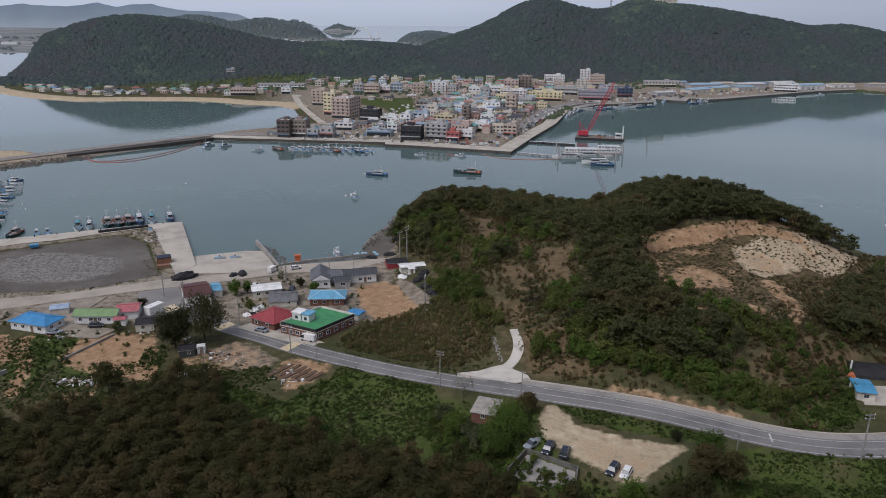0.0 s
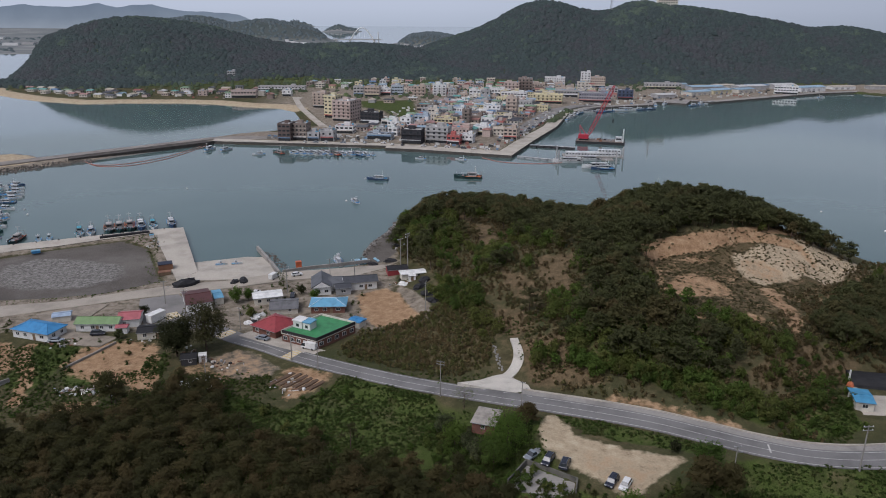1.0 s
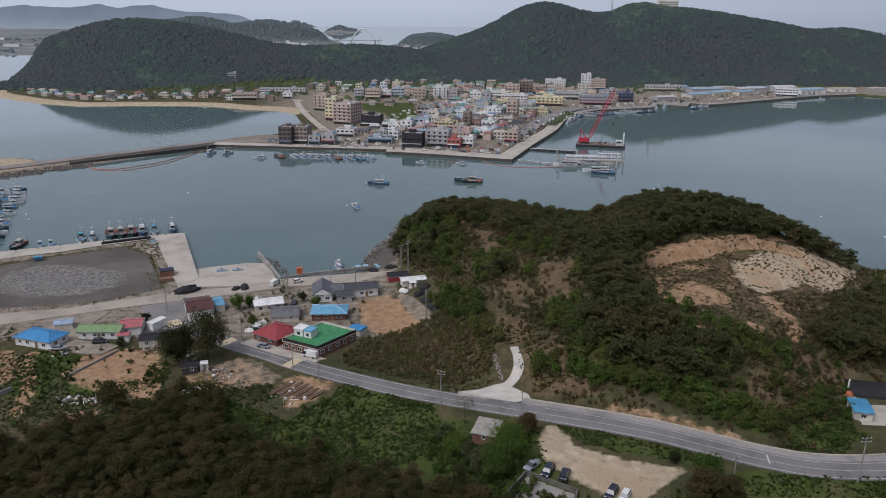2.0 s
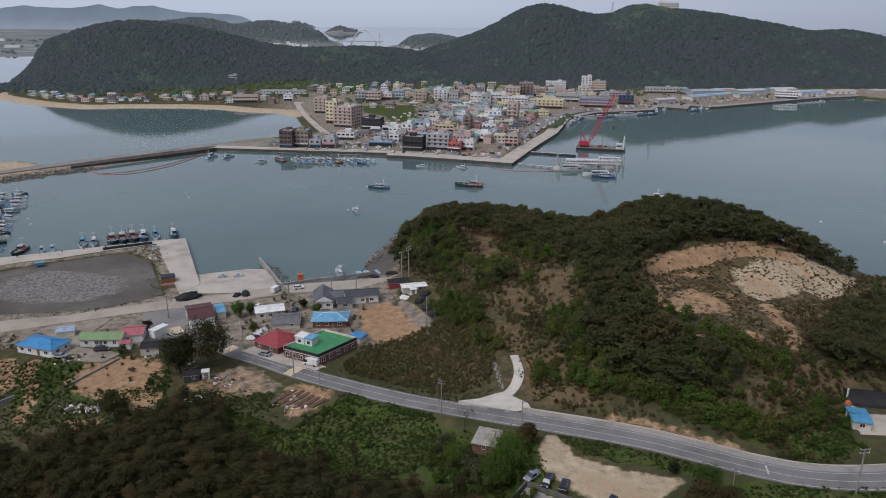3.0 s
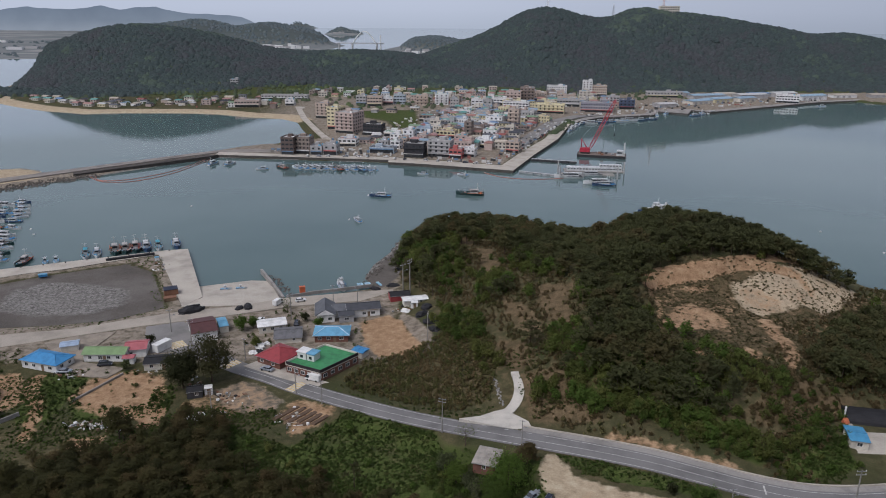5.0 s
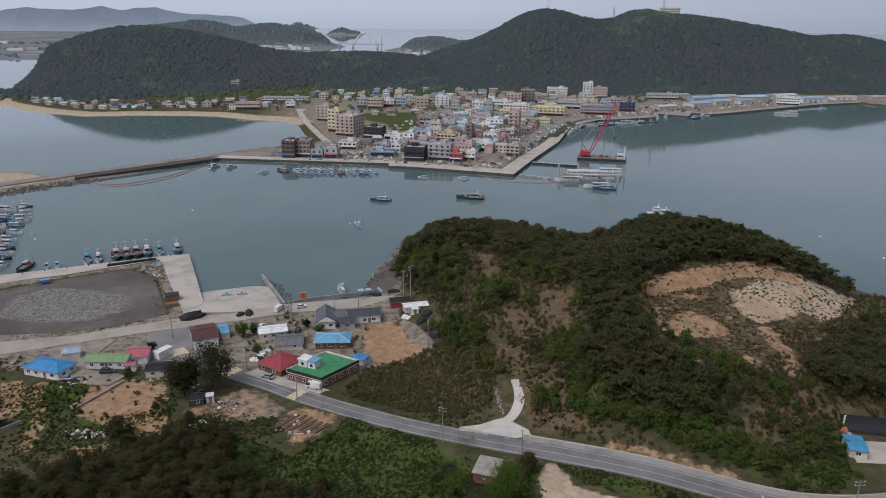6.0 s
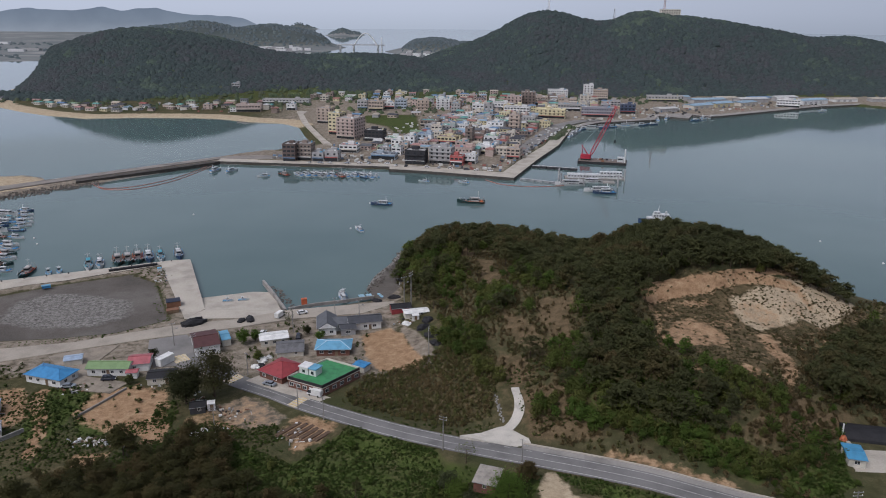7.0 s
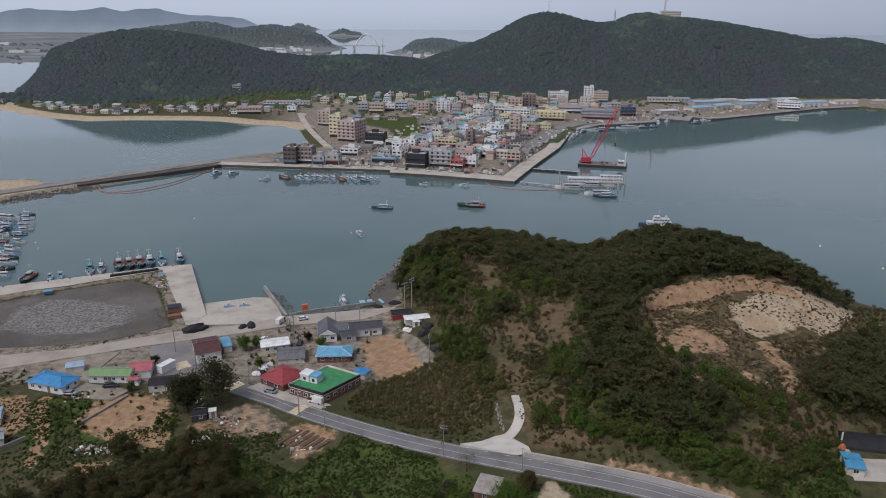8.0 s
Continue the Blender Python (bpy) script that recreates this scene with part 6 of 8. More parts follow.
FLAT_ROOF, FLAT_GREEN = paint("flat_roof_grey", (0.33, 0.325, 0.31), 0.9), paint("flat_roof_green", (0.10, 0.26, 0.14), 0.8)


def window_pane():
    bm = bmesh.new()
    box(bm, -0.5, 0.5, -0.05, 0.1, 0, 1)
    me = bpy.data.meshes.new("window_pane")
    bm.to_mesh(me)
    bm.free()
    me.materials.append(GLASS_DARK)
    return me


def town_windows(e, w, d, h, floors, sides="SEW", gap=3.0, size=(1.5, 1.3), single=False):
    """One row of windows to a floor and side, each pane sunk in a pale surround."""
    fh = h / floors
    if single:
        pane = bpy.data.meshes.get("window_pane") or window_pane()
        for side in sides:
            L = w if side in "SN" else d
            k = max(1, int(L / gap))
            for f in range(floors):
                for i in range(k):
                    o = new("window", pane)
                    o.parent = e
                    t = -L / 2 + (i + 0.5) * L / k
                    x, y, r = {"S": (t, -d / 2, 0), "E": (w / 2, t, 90), "W": (-w / 2, t, 270)}[side]
                    o.matrix_basis = pose(x, y, f * fh + fh * 0.32, 0, 0, r) @ Matrix.Diagonal((size[0], 1, min(size[1], fh * 0.5), 1))
        return
    for side in sides:
        L = w if side in "SN" else d
        k = max(1, int(L / gap))
        r, off = {"S": (0, d / 2), "E": (90, w / 2), "W": (270, w / 2)}[side]
        for f in range(floors):
            bm = bmesh.new()
            for i in range(k):
                t = -L / 2 + (i + 0.5) * L / k
                box(bm, t - size[0] / 2, t + size[0] / 2, -off - 0.05, -off + 0.1, f * fh + fh * 0.32, f * fh + fh * 0.32 + min(size[1], fh * 0.5))
            bm.transform(pose(0, 0, 0, 0, 0, r))
            part("glazing", bm, GLASS_DARK, e)["kind"] = "stuff"


def block(x, y, w, h, d, ang, wall, label, roof=None, sides="SEW", cat="building", name="building", gap=4.0, hut=True, z=None):
    """A flat-roofed block: walls, parapet, roof deck, stair hut and its windows. (x, y): middle of its front."""
    c, s = math.cos(radians(ang)), math.sin(radians(ang))
    cx, cy = x - s * d / 2, y + c * d / 2
    z = min(gz(x, y), gz(cx, cy)) if z is None else z
    e = hold(name, pose(cx, cy, z, 0, 0, ang), label, cat)
    bm = bmesh.new()
    box(bm, -w / 2, w / 2, -d / 2, d / 2, -1, h)
    part("wall", bm, wall, e)
    bm = bmesh.new()
    for x0, x1, y0, y1 in ((-w / 2 - 0.1, w / 2 + 0.1, -d / 2 - 0.1, -d / 2 + 0.25), (-w / 2 - 0.1, w / 2 + 0.1, d / 2 - 0.25, d / 2 + 0.1), (-w / 2 - 0.1, -w / 2 + 0.25, -d / 2 + 0.25, d / 2 - 0.25), (w / 2 - 0.25, w / 2 + 0.1, -d / 2 + 0.25, d / 2 - 0.25)):
        box(bm, x0, x1, y0, y1, h, h + 0.8)
    part("parapet", bm, wall, e)
    bm = bmesh.new()
    box(bm, -w / 2 + 0.25, w / 2 - 0.25, -d / 2 + 0.25, d / 2 - 0.25, h, h + 0.1)
    part("roof", bm, roof or FLAT_ROOF, e)
    floors = max(1, round(h / 3.3))
    fh = h / floors
    odd = random.Random(int(abs(x) * 13 + abs(y) * 7))
    if hut:
        a = odd.uniform(-0.35, 0.2) * w
        bm = bmesh.new()
        box(bm, a, a + min(w * 0.35, 5.5), d * 0.02, d * 0.02 + 3.6, h + 0.1, h + odd.uniform(2.2, 3.0))
        part("stair_hut", bm, wall, e)
        bm = bmesh.new()
        tube(bm, (w * 0.36, d * 0.25, h + 0.1), (w * 0.36, d * 0.25, h + 1.7), 0.8, 0.8, 8)
        part("water_tank", bm, odd.choice((paint("tank_yellow", (0.45, 0.4, 0.25)), SKY_BLUE, STEEL)), e)
        for i in range(odd.randint(1, 3)):
            bm = bmesh.new()
            u, v = odd.uniform(-0.4, 0.3) * w, odd.uniform(-0.4, -0.1) * d
            box(bm, u, u + odd.uniform(0.8, 2.6), v, v + odd.uniform(0.8, 1.8), h + 0.1, h + odd.uniform(0.7, 1.5))
            part("roof_unit", bm, odd.choice((W_WHITE, STEEL, W_GREY, SKY_BLUE)), e)
    if sides:
        style = odd.randrange(3)
        town_windows(e, w, d, h, floors, sides, (2.7, 3.4, 4.2)[style] * gap / 4.0, ((1.3, 1.25), (2.5, 1.4), (1.7, 1.5))[style], y < 730 and name == "building")
        if floors > 2 and style != 1:
            bm = bmesh.new()
            for f in range(1, floors):
                box(bm, -w / 2 - 0.12, w / 2 + 0.12, -d / 2 - (0.9 if style == 2 else 0.14), -d / 2 + 0.05, f * fh - 0.1, f * fh + (0.75 if style == 2 else 0.12))
            part("balcony_band" if style == 2 else "floor_ledge", bm, wall if style == 2 else W_CREAM, e)
    if z < 4.5 and w > 8 and sides == "SEW":
        bm = bmesh.new()
        box(bm, -w / 2 + 0.4, w / 2 - 0.4, -d / 2 - 0.16, -d / 2 + 0.1, 0.2, fh * 0.72)
        part("shop_front", bm, GLASS_DARK, e)
        bm = bmesh.new()
        box(bm, -w / 2 + 0.3, w / 2 - 0.3, -d / 2 - 0.5, -d / 2 + 0.1, fh * 0.76, fh * 0.76 + 0.7)
        part("sign_band", bm, (W_WHITE, W_RED, TOWN_ROOFS[3], W_YELLOW, W_CREAM, W_WHITE)[int(abs(x + y)) % 6], e)
    return e


def cottage(x, y, w, d, ang, h, roof, wall, label, z=None):
    z = gz(x, y) if z is None else z
    e = hold("town_house", pose(x, y, z, 0, 0, ang), label, "house", "houses of the town")
    bm = bmesh.new()
    box(bm, -w / 2, w / 2, -d / 2, d / 2, -1, h)
    part("wall", bm, wall, e)
    bm = bmesh.new()
    roof_mesh(bm, w, d, h, d * 0.17, "hip" if (x * 7 + y * 3) % 3 < 1 else "gable", 0.4)
    part("roof", bm, roof, e)
    town_windows(e, w, d, h, max(1, round(h / 3.2)), "S", 2.8)
    return e


# hotels and tall houses: front x, y, width, height, depth
SILVER, BROWN_DECK = paint("silver_roof", (0.5, 0.51, 0.52)), paint("brown_deck", (0.2, 0.13, 0.105))
taken = []
for x, y, w, h, d, ang, wall, roof, label in (
        (-128, 580, 10.5, 13.4, 13, -8, W_BROWN, None, "dark brown three-storey seafood restaurant on the quay"), (-117, 585, 12.5, 13, 12, -8, W_DULL, None, "brown brick three-storey restaurant on the quay"),
        (-105, 581, 9.6, 6.5, 11, -7, W_GREY, None, "grey two-storey shop house on the quay"), (-94, 581, 11, 7.9, 11, -7, W_GREY, None, "grey concrete shop house on the quay"),
        (-85, 617, 15.5, 5.9, 12, -7, W_WHITE, TOWN_ROOFS[4], "low white house with a rust-red roof deck"), (-53, 589, 20.4, 4.2, 11, -10, W_BLUE, GREY_TILE, "low restaurant with a blue fascia on the quay"),
        (-26, 572, 16.3, 10.5, 12, -12, W_BLACK, None, "black cafe building on the quay"), (-6, 575, 18.2, 12.4, 13, -14, W_GREY, None, "grey four-storey block with blank side walls"),
        (7, 569, 10.3, 6.8, 8, -16, W_RED, None, "red and white shop front on the quay"), (18, 575, 9.1, 6.4, 9, -16, W_WHITE, SILVER, "low white seafood stall hall"),
        (12, 600, 17.9, 7.6, 13, -16, W_PINK, TOWN_ROOFS[4], "pinkish seafood hall with a worn roof"), (31, 614, 15, 6.8, 12, -18, W_WHITE, SILVER, "low white hall with a silver roof"),
        (39, 656, 12.8, 8.2, 11, -18, W_WHITE, FLAT_GREEN, "white three-storey house with a green roof deck"), (54, 595, 11.2, 8.5, 10, -20, W_TAN, None, "tan two-storey harbour office"),
        (-34, 642, 9.6, 9.1, 11, -12, W_WHITE, None, "white three-storey house by the green"), (-21, 650, 12.7, 9.7, 11, -12, W_BLUE, TOWN_ROOFS[3], "pale blue house with a blue roof"),
        (-1, 656, 17.4, 6.2, 12, -14, W_YELLOW, BROWN_DECK, "yellow two-storey house with a brown roof"), (19, 653, 6.6, 15.3, 9, -16, W_DULL, None, "narrow brown tower house"),
        (28, 668, 10.4, 7.8, 11, -16, W_DULL, None, "brown three-storey house with a flat roof"), (-69, 675, 17.9, 9.5, 12, -14, W_BLACK, None, "unfinished dark steel frame building"),
        (-49, 665, 17.7, 3.7, 12, -12, W_WHITE, FLAT_GREEN, "low white hall with a pale green roof"), (-97, 689, 19.4, 18.8, 22, -22, W_PINK, None, "salmon-coloured five-storey hotel near the beach")):
    block(x, y, w, h, d, ang, wall, label, roof)
    taken.append((x, y + d / 2, max(w, d) * 0.45))
for x, y, w, h, d, ang, wall, roof, label in (
        (-111, 712, 13.3, 21, 13, -24, W_YELLOW, None, "pale yellow hotel tower on the shore"), (-134, 787, 15.3, 15.7, 14, -18, W_TAN, None, "tan six-storey hotel on the shore road"),
        (-19, 755, 19.3, 5.8, 13, -10, W_DULL, TOWN_ROOFS[9], "brown workshop with a teal roof"), (-0, 725, 15.2, 5.6, 15, -14, W_GREY, TOWN_ROOFS[9], "long grey shed with a pale green roof"),
        (13, 738, 11.5, 6.3, 14, -14, W_BLUE, TOWN_ROOFS[3], "blue-roofed market shed in the town"), (-1, 794, 13.5, 4.9, 16, -10, W_GREY, TOWN_ROOFS[4], "grey shed with a faded red roof"),
        (37, 782, 17, 7.2, 13, -14, W_GREY, None, "grey three-storey shop house in the town"), (47, 727, 17, 10.1, 12, -16, W_WHITE, None, "white and grey three-storey inn"),
        (66, 726, 10.7, 18, 11, -16, W_TAN, None, "tall tan motel with brown stripes"), (84, 771, 15.5, 9.5, 12, -16, W_GREY, None, "curved pale grey commercial building"),
        (80, 853, 29.6, 8.5, 13, -14, W_WHITE, None, "white four-storey guest house with balconies"), (116, 833, 33.5, 9.6, 14, -14, W_YELLOW, W_YELLOW, "cream and yellow school-like building"),
        (119, 897, 18, 5.5, 10, -12, W_YELLOW, None, "pale yellow upper hall of the market"), (9, 858, 9.9, 10.5, 11, -6, W_GREY, None, "grey four-storey apartment house"),
        (21, 843, 10.4, 7.7, 11, -8, W_TAN, None, "tan house in the town"), (35, 854, 13.2, 10.4, 11, -8, W_WHITE, None, "grey-white four-storey apartment house"),
        (48, 869, 10.7, 8, 11, -8, W_GREY, None, "grey apartment house in the town"), (64, 890, 15.1, 8.1, 12, -8, W_WHITE, None, "white apartment house in the town"),
        (82, 906, 18.1, 14.4, 12, -8, W_PINK, None, "pinkish brown five-storey apartment house"), (100, 918, 17.6, 18.1, 12, -8, W_DULL, None, "tall brown-grey apartment block"),
        (119, 939, 15.9, 10, 11, -8, W_TAN, None, "tan apartment house in the town"), (148, 996, 26.7, 12, 13, -6, W_WHITE, None, "white five-storey school building")):
    block(x, y, w, h, d, ang, wall, label, roof)
    taken.append((x, y + d / 2, max(w, d) * 0.45))
for x, y, w, h, d, ang, wall, roof, label in (
        (190, 1002, 13, 18.8, 12, -8, W_WHITE, None, "tall white apartment tower"), (206, 998, 19.1, 12.8, 12, -8, W_TAN, None, "tan five-storey apartment tower block"),
        (175, 937, 14.4, 12.8, 10, -8, W_CREAM, None, "cream four-storey office building"), (147, 891, 27.4, 8.1, 12, -10, W_GREY, None, "grey apartment house above the harbour street"),
        (173, 848, 36.7, 10.4, 13, -10, W_VIOLET, None, "long grey-violet harbour market building"), (215, 878, 17.6, 10.7, 12, -10, W_NAVY, None, "dark blue and white harbour office"),
        (208, 923, 15.6, 8.4, 12, -10, W_GREY, None, "low grey office by the harbour"), (-103, 885, 12.3, 10.8, 11, -6, W_GREY, None, "grey four-storey apartment house"),
        (-86, 875, 17.6, 11.3, 11, -6, W_TAN, None, "beige four-storey apartment house"), (-71, 888, 13, 8.1, 11, -4, W_WHITE, None, "white three-storey apartment house"),
        (-57, 891, 13.7, 10.8, 11, -4, W_BLUE, None, "pale blue-white four-storey apartment house"), (-30, 879, 14.2, 11.4, 11, -4, W_TAN, None, "tan four-storey apartment house"),
        (-6, 883, 16.3, 12.1, 11, -4, W_WHITE, FLAT_GREEN, "white five-storey apartment house"), (-237, 871, 29, 8, 12, 4, W_PINK, None, "pink three-storey apartment house by the beach"),
        (-189, 884, 10.9, 6.8, 9, 0, W_WHITE, DARK_TILE, "white house with dark trim"), (-207, 939, 59.3, 5, 12, 0, W_GREY, None, "long low grey market hall"),
        (-296, 1032, 11.1, 8.5, 8, 0, W_GREY, None, "grey four-storey house under the woods"), (292, 989, 47, 6.7, 14, -4, W_GREY, None, "long blue-grey warehouse with upper windows"),
        (439, 952, 27.7, 9.4, 15, -22, W_WHITE, None, "white four-storey cold store on the eastern quay")):
    block(x, y, w, h, d, ang, wall, label, roof)
    taken.append((x, y + d / 2, max(w, d) * 0.45))


def hall(x, y, w, d, h, ang, roof, wall, label):
    """A long harbour warehouse with a low pitched sheet roof."""
    z = max(1.9, gz(x, y))
    e = hold("warehouse", pose(x, y, z, 0, 0, ang), label, "warehouse", "warehouses on the eastern quay")
    bm = bmesh.new()
    box(bm, -w / 2, w / 2, -d / 2, d / 2, -2, h)
    part("wall", bm, wall, e)
    bm = bmesh.new()
    roof_mesh(bm, w, d, h, d * 0.08, "gable", 0.6)
    part("roof", bm, roof, e)
    for i in range(int(w / 9)):
        bm = bmesh.new()
        x0 = -w / 2 + 3 + i * 9
        box(bm, x0, x0 + 4, -d / 2 - 0.12, -d / 2 + 0.1, 0, h * 0.65)
        part("loading_door", bm, W_GREY, e)
    taken.append((x, y, w / 2))


PALE_BLUE_ROOF = paint("faded_blue_sheet", (0.25, 0.36, 0.45))
for x, y, w, d, h, ang, roof, wall in ((318, 935, 34, 18, 4.2, 28, PALE_BLUE_ROOF, W_CREAM), (352, 955, 32, 18, 4.6, 28, PALE_BLUE_ROOF, W_YELLOW), (388, 968, 30, 18, 4.4, 28, TOWN_ROOFS[2], W_CREAM), (345, 985, 46, 18, 5, 12, PALE_BLUE_ROOF, W_GREY),
                                      (410, 1000, 42, 18, 5, 15, TOWN_ROOFS[7], W_GREY), (485, 990, 44, 18, 6, 22, PALE_BLUE_ROOF, W_WHITE), (462, 1020, 34, 18, 5.5, 15, TOWN_ROOFS[7], W_GREY), (545, 1020, 34, 14, 4, 10, TOWN_ROOFS[8], W_WHITE),
                                      (268, 905, 26, 15, 4, 20, TOWN_ROOFS[7], W_GREY), (600, 1020, 38, 14, 4, 0, TOWN_ROOFS[8], W_GREY), (310, 1010, 36, 16, 4.5, 5, TOWN_ROOFS[2], W_GREY), (430, 1022, 30, 14, 4, 8, TOWN_ROOFS[3], W_GREY), (380, 1015, 28, 14, 4, 6, TOWN_ROOFS[8], W_CREAM), (655, 1012, 30, 12, 4, -4, TOWN_ROOFS[0], W_TAN)):
    hall(x, y, w, d, h, ang, roof, wall, "long quayside warehouse with a pale sheet roof")

rng = random.Random(21)


def fill(poly, gx, gy, ang, hs, seed, roofs=TOWN_ROOFS, keep=0.85):
    """Rows of small houses along the lanes."""
    c, s = math.cos(radians(ang)), math.sin(radians(ang))
    xs, ys = [p[0] for p in poly], [p[1] for p in poly]
    mx, my = sum(xs) / len(xs), sum(ys) / len(ys)
    n = int(max(max(xs) - min(xs), max(ys) - min(ys)) / min(gx, gy)) + 2
    for i in range(-n, n):
        for j in range(-n, n):
            u, v = i * gx + rng.uniform(-2, 2), j * gy + rng.uniform(-2, 2)
            x, y = mx + u * c - v * s, my + u * s + v * c
            if rng.random() > keep or float(within(np.array([x]), np.array([y]), poly)[0]) < 2:
                continue
            if any(math.hypot(x - a, y - b) < r + 3.9 for a, b, r in taken):
                continue
            taken.append((x, y, 4.4))
            roof = rng.choice(roofs)
            wall = rng.choice((W_WHITE, W_CREAM, W_CREAM, W_GREY, W_TAN, W_PINK, W_DULL, W_YELLOW))
            h = rng.choice(hs)
            kind = {0: "grey", 1: "dark grey", 2: "light blue", 3: "blue", 4: "faded red", 5: "red", 6: "green", 7: "pale", 8: "beige", 9: "teal", 10: "terracotta"}[TOWN_ROOFS.index(roof)]
            if h > 5 and rng.random() < 0.4:
                block(x, y, rng.uniform(7.5, 12), h, rng.uniform(7, 9), ang + rng.uniform(-5, 5), wall, "flat-roofed two-storey town house with small windows", rng.choice((FLAT_ROOF, FLAT_ROOF, FLAT_GREEN, TOWN_ROOFS[4], TOWN_ROOFS[7])), "SE", "house", "town_house", 3.6)
                continue
            cottage(x, y, rng.uniform(7.5, 11), rng.uniform(6, 8.5), ang + rng.uniform(-6, 6) + (90 if rng.random() < 0.25 else 0), h, roof, wall, f"{'two-storey' if h > 4 else 'small'} town house with a {kind} roof")


fill([(-60, 598), (20, 592), (48, 612), (60, 650), (88, 730), (110, 775), (105, 830), (60, 850), (10, 850), (-10, 780), (-40, 700)], 10.6, 10.2, -16, (3.0, 3.2, 5.6, 5.8, 6.2, 6.4), 1, keep=0.97)
fill([(-60, 600), (-20, 640), (-45, 690), (-80, 645)], 15, 14, -14, (3.0, 5.6), 2)
fill([(20, 862), (150, 882), (230, 905), (210, 975), (120, 985), (-20, 980), (-60, 930)], 13, 13, -8, (3.2, 5.6, 6.5, 7.5), 3, keep=0.85)
fill([(-640, 975), (-560, 945), (-480, 895), (-420, 855), (-330, 868), (-300, 905), (-420, 930), (-600, 985)], 17, 17, -12, (2.8, 3.2), 4, keep=0.55)
fill([(-330, 880), (-200, 855), (-195, 900), (-230, 960), (-330, 950)], 17, 16, 2, (2.8, 3.2, 5.5), 5, keep=0.6)
fill([(-180, 950), (-20, 985), (90, 1000), (80, 1040), (-60, 1040), (-200, 1020)], 16, 15, -2, (3.0, 5.5), 6, keep=0.5)
fill([(-140, 800), (-40, 800), (-20, 850), (-130, 860)], 22, 20, -10, (3.0, 3.2), 7, keep=0.3)


def town_clutter():
    """Stalls, tanks, stacked crates and huts round the quays and lanes."""
    rs = np.random.RandomState(44)
    pts = []
    for poly, gap, kp in (([(-150, 590), (-40, 576), (40, 546), (62, 592), (88, 668), (120, 755), (110, 775), (60, 640), (30, 570), (-60, 600), (-150, 606)], 4.5, 0.45), ([(-90, 600), (-20, 600), (60, 660), (110, 790), (100, 860), (-10, 850), (-60, 760), (-110, 640)], 6.5, 0.4),
                          ([(150, 812), (240, 850), (300, 885), (420, 945), (500, 980), (480, 1000), (300, 960), (200, 900), (140, 840)], 6.5, 0.5), ([(-60, 860), (200, 880), (220, 960), (-40, 980)], 9, 0.4), ([(-560, 950), (-400, 870), (-210, 860), (-210, 930), (-400, 940)], 11, 0.35)):
        pts.append(np.stack(scatter(poly, gap, len(pts) + 200, lambda x, y, kp=kp: kp + 0 * x), 1))
    P = np.concatenate(pts)
    z = height(P[:, 0], P[:, 1])
    vs, fs = [], []
    for (x, y), zz in zip(P, np.maximum(z, 2.1)):
        w, d, h, a = rs.uniform(0.4, 1.7), rs.uniform(0.4, 1.3), rs.uniform(0.5, 1.9), rs.uniform(-0.4, 0.1)
        c, s = math.cos(a), math.sin(a)
        k = len(vs)
        for q in (-0.5, h):
            for u, v in ((-w, -d), (w, -d), (w, d), (-w, d)):
                vs.append((x + u * c - v * s, y + u * s + v * c, zz + q))
        fs += [(k + 4, k + 5, k + 6, k + 7), (k, k + 1, k + 5, k + 4), (k + 1, k + 2, k + 6, k + 5), (k + 2, k + 3, k + 7, k + 6), (k + 3, k, k + 4, k + 7)]
    m, n, l, b = shader("mixed_stalls", 0.7)
    geo = n.new("ShaderNodeNewGeometry")
    r = ramp(n, l, geo.outputs["Random Per Island"], ((0.0, (0.05, 0.05, 0.05)), (0.2, (0.5, 0.5, 0.48)), (0.35, (0.2, 0.19, 0.17)), (0.5, (0.13, 0.2, 0.29)), (0.58, (0.3, 0.27, 0.22)), (0.75, (0.5, 0.5, 0.48)), (0.9, (0.26, 0.11, 0.09)), (0.96, (0.1, 0.1, 0.11))))
    r.node.color_ramp.interpolation = "CONSTANT"
    l.new(r, b.inputs["Base Color"])
    tagged(new("harbour_clutter", mesh_from("harbour_clutter", vs, fs, m)), "stalls, tanks and stacked crates along the quays", "clutter", kind="stuff")


town_clutter()


# ---- boats ----
def hull_bm(L, B, D, deck):
    """Fishing hull with flared, rising bow; stern at -x."""
    bm = bmesh.new()
    rows = []
    k = 10
    for i in range(k + 1):
        t = i / k
        b = B / 2 * (0.82 + 0.18 * math.sin(min(1, t * 1.6) * math.pi / 2)) * (1 if t < 0.55 else math.cos((t - 0.55) / 0.45 * math.pi / 2) ** 0.75 + 0.02)
        sheer = D * (0.62 + 0.75 * max(0, t - 0.35) ** 1.6)
        x = -L / 2 + L * t + (0.05 * L * max(0, t - 0.8) if t > 0.8 else 0)
        rows.append([bm.verts.new(p) for p in ((x - 0.04 * L * (t > 0.85), 0, -0.5), (x, -b * 0.72, -0.25), (x, -b, sheer), (x, -b * 0.9, sheer), (x, -b * 0.88, sheer - deck), (x, b * 0.88, sheer - deck), (x, b * 0.9, sheer), (x, b, sheer), (x, b * 0.72, -0.25))])
    m = len(rows[0])
    for r, q in zip(rows, rows[1:]):
        for j in range(m):
            bm.faces.new((r[j], q[j], q[(j + 1) % m], r[(j + 1) % m]))
    bm.faces.new(rows[0][::-1])
    bm.faces.new(rows[-1])
    bmesh.ops.recalc_face_normals(bm, faces=bm.faces)
    return bm


DECK_STUFF = paint("grey_gear", (0.24, 0.23, 0.22), 0.8)


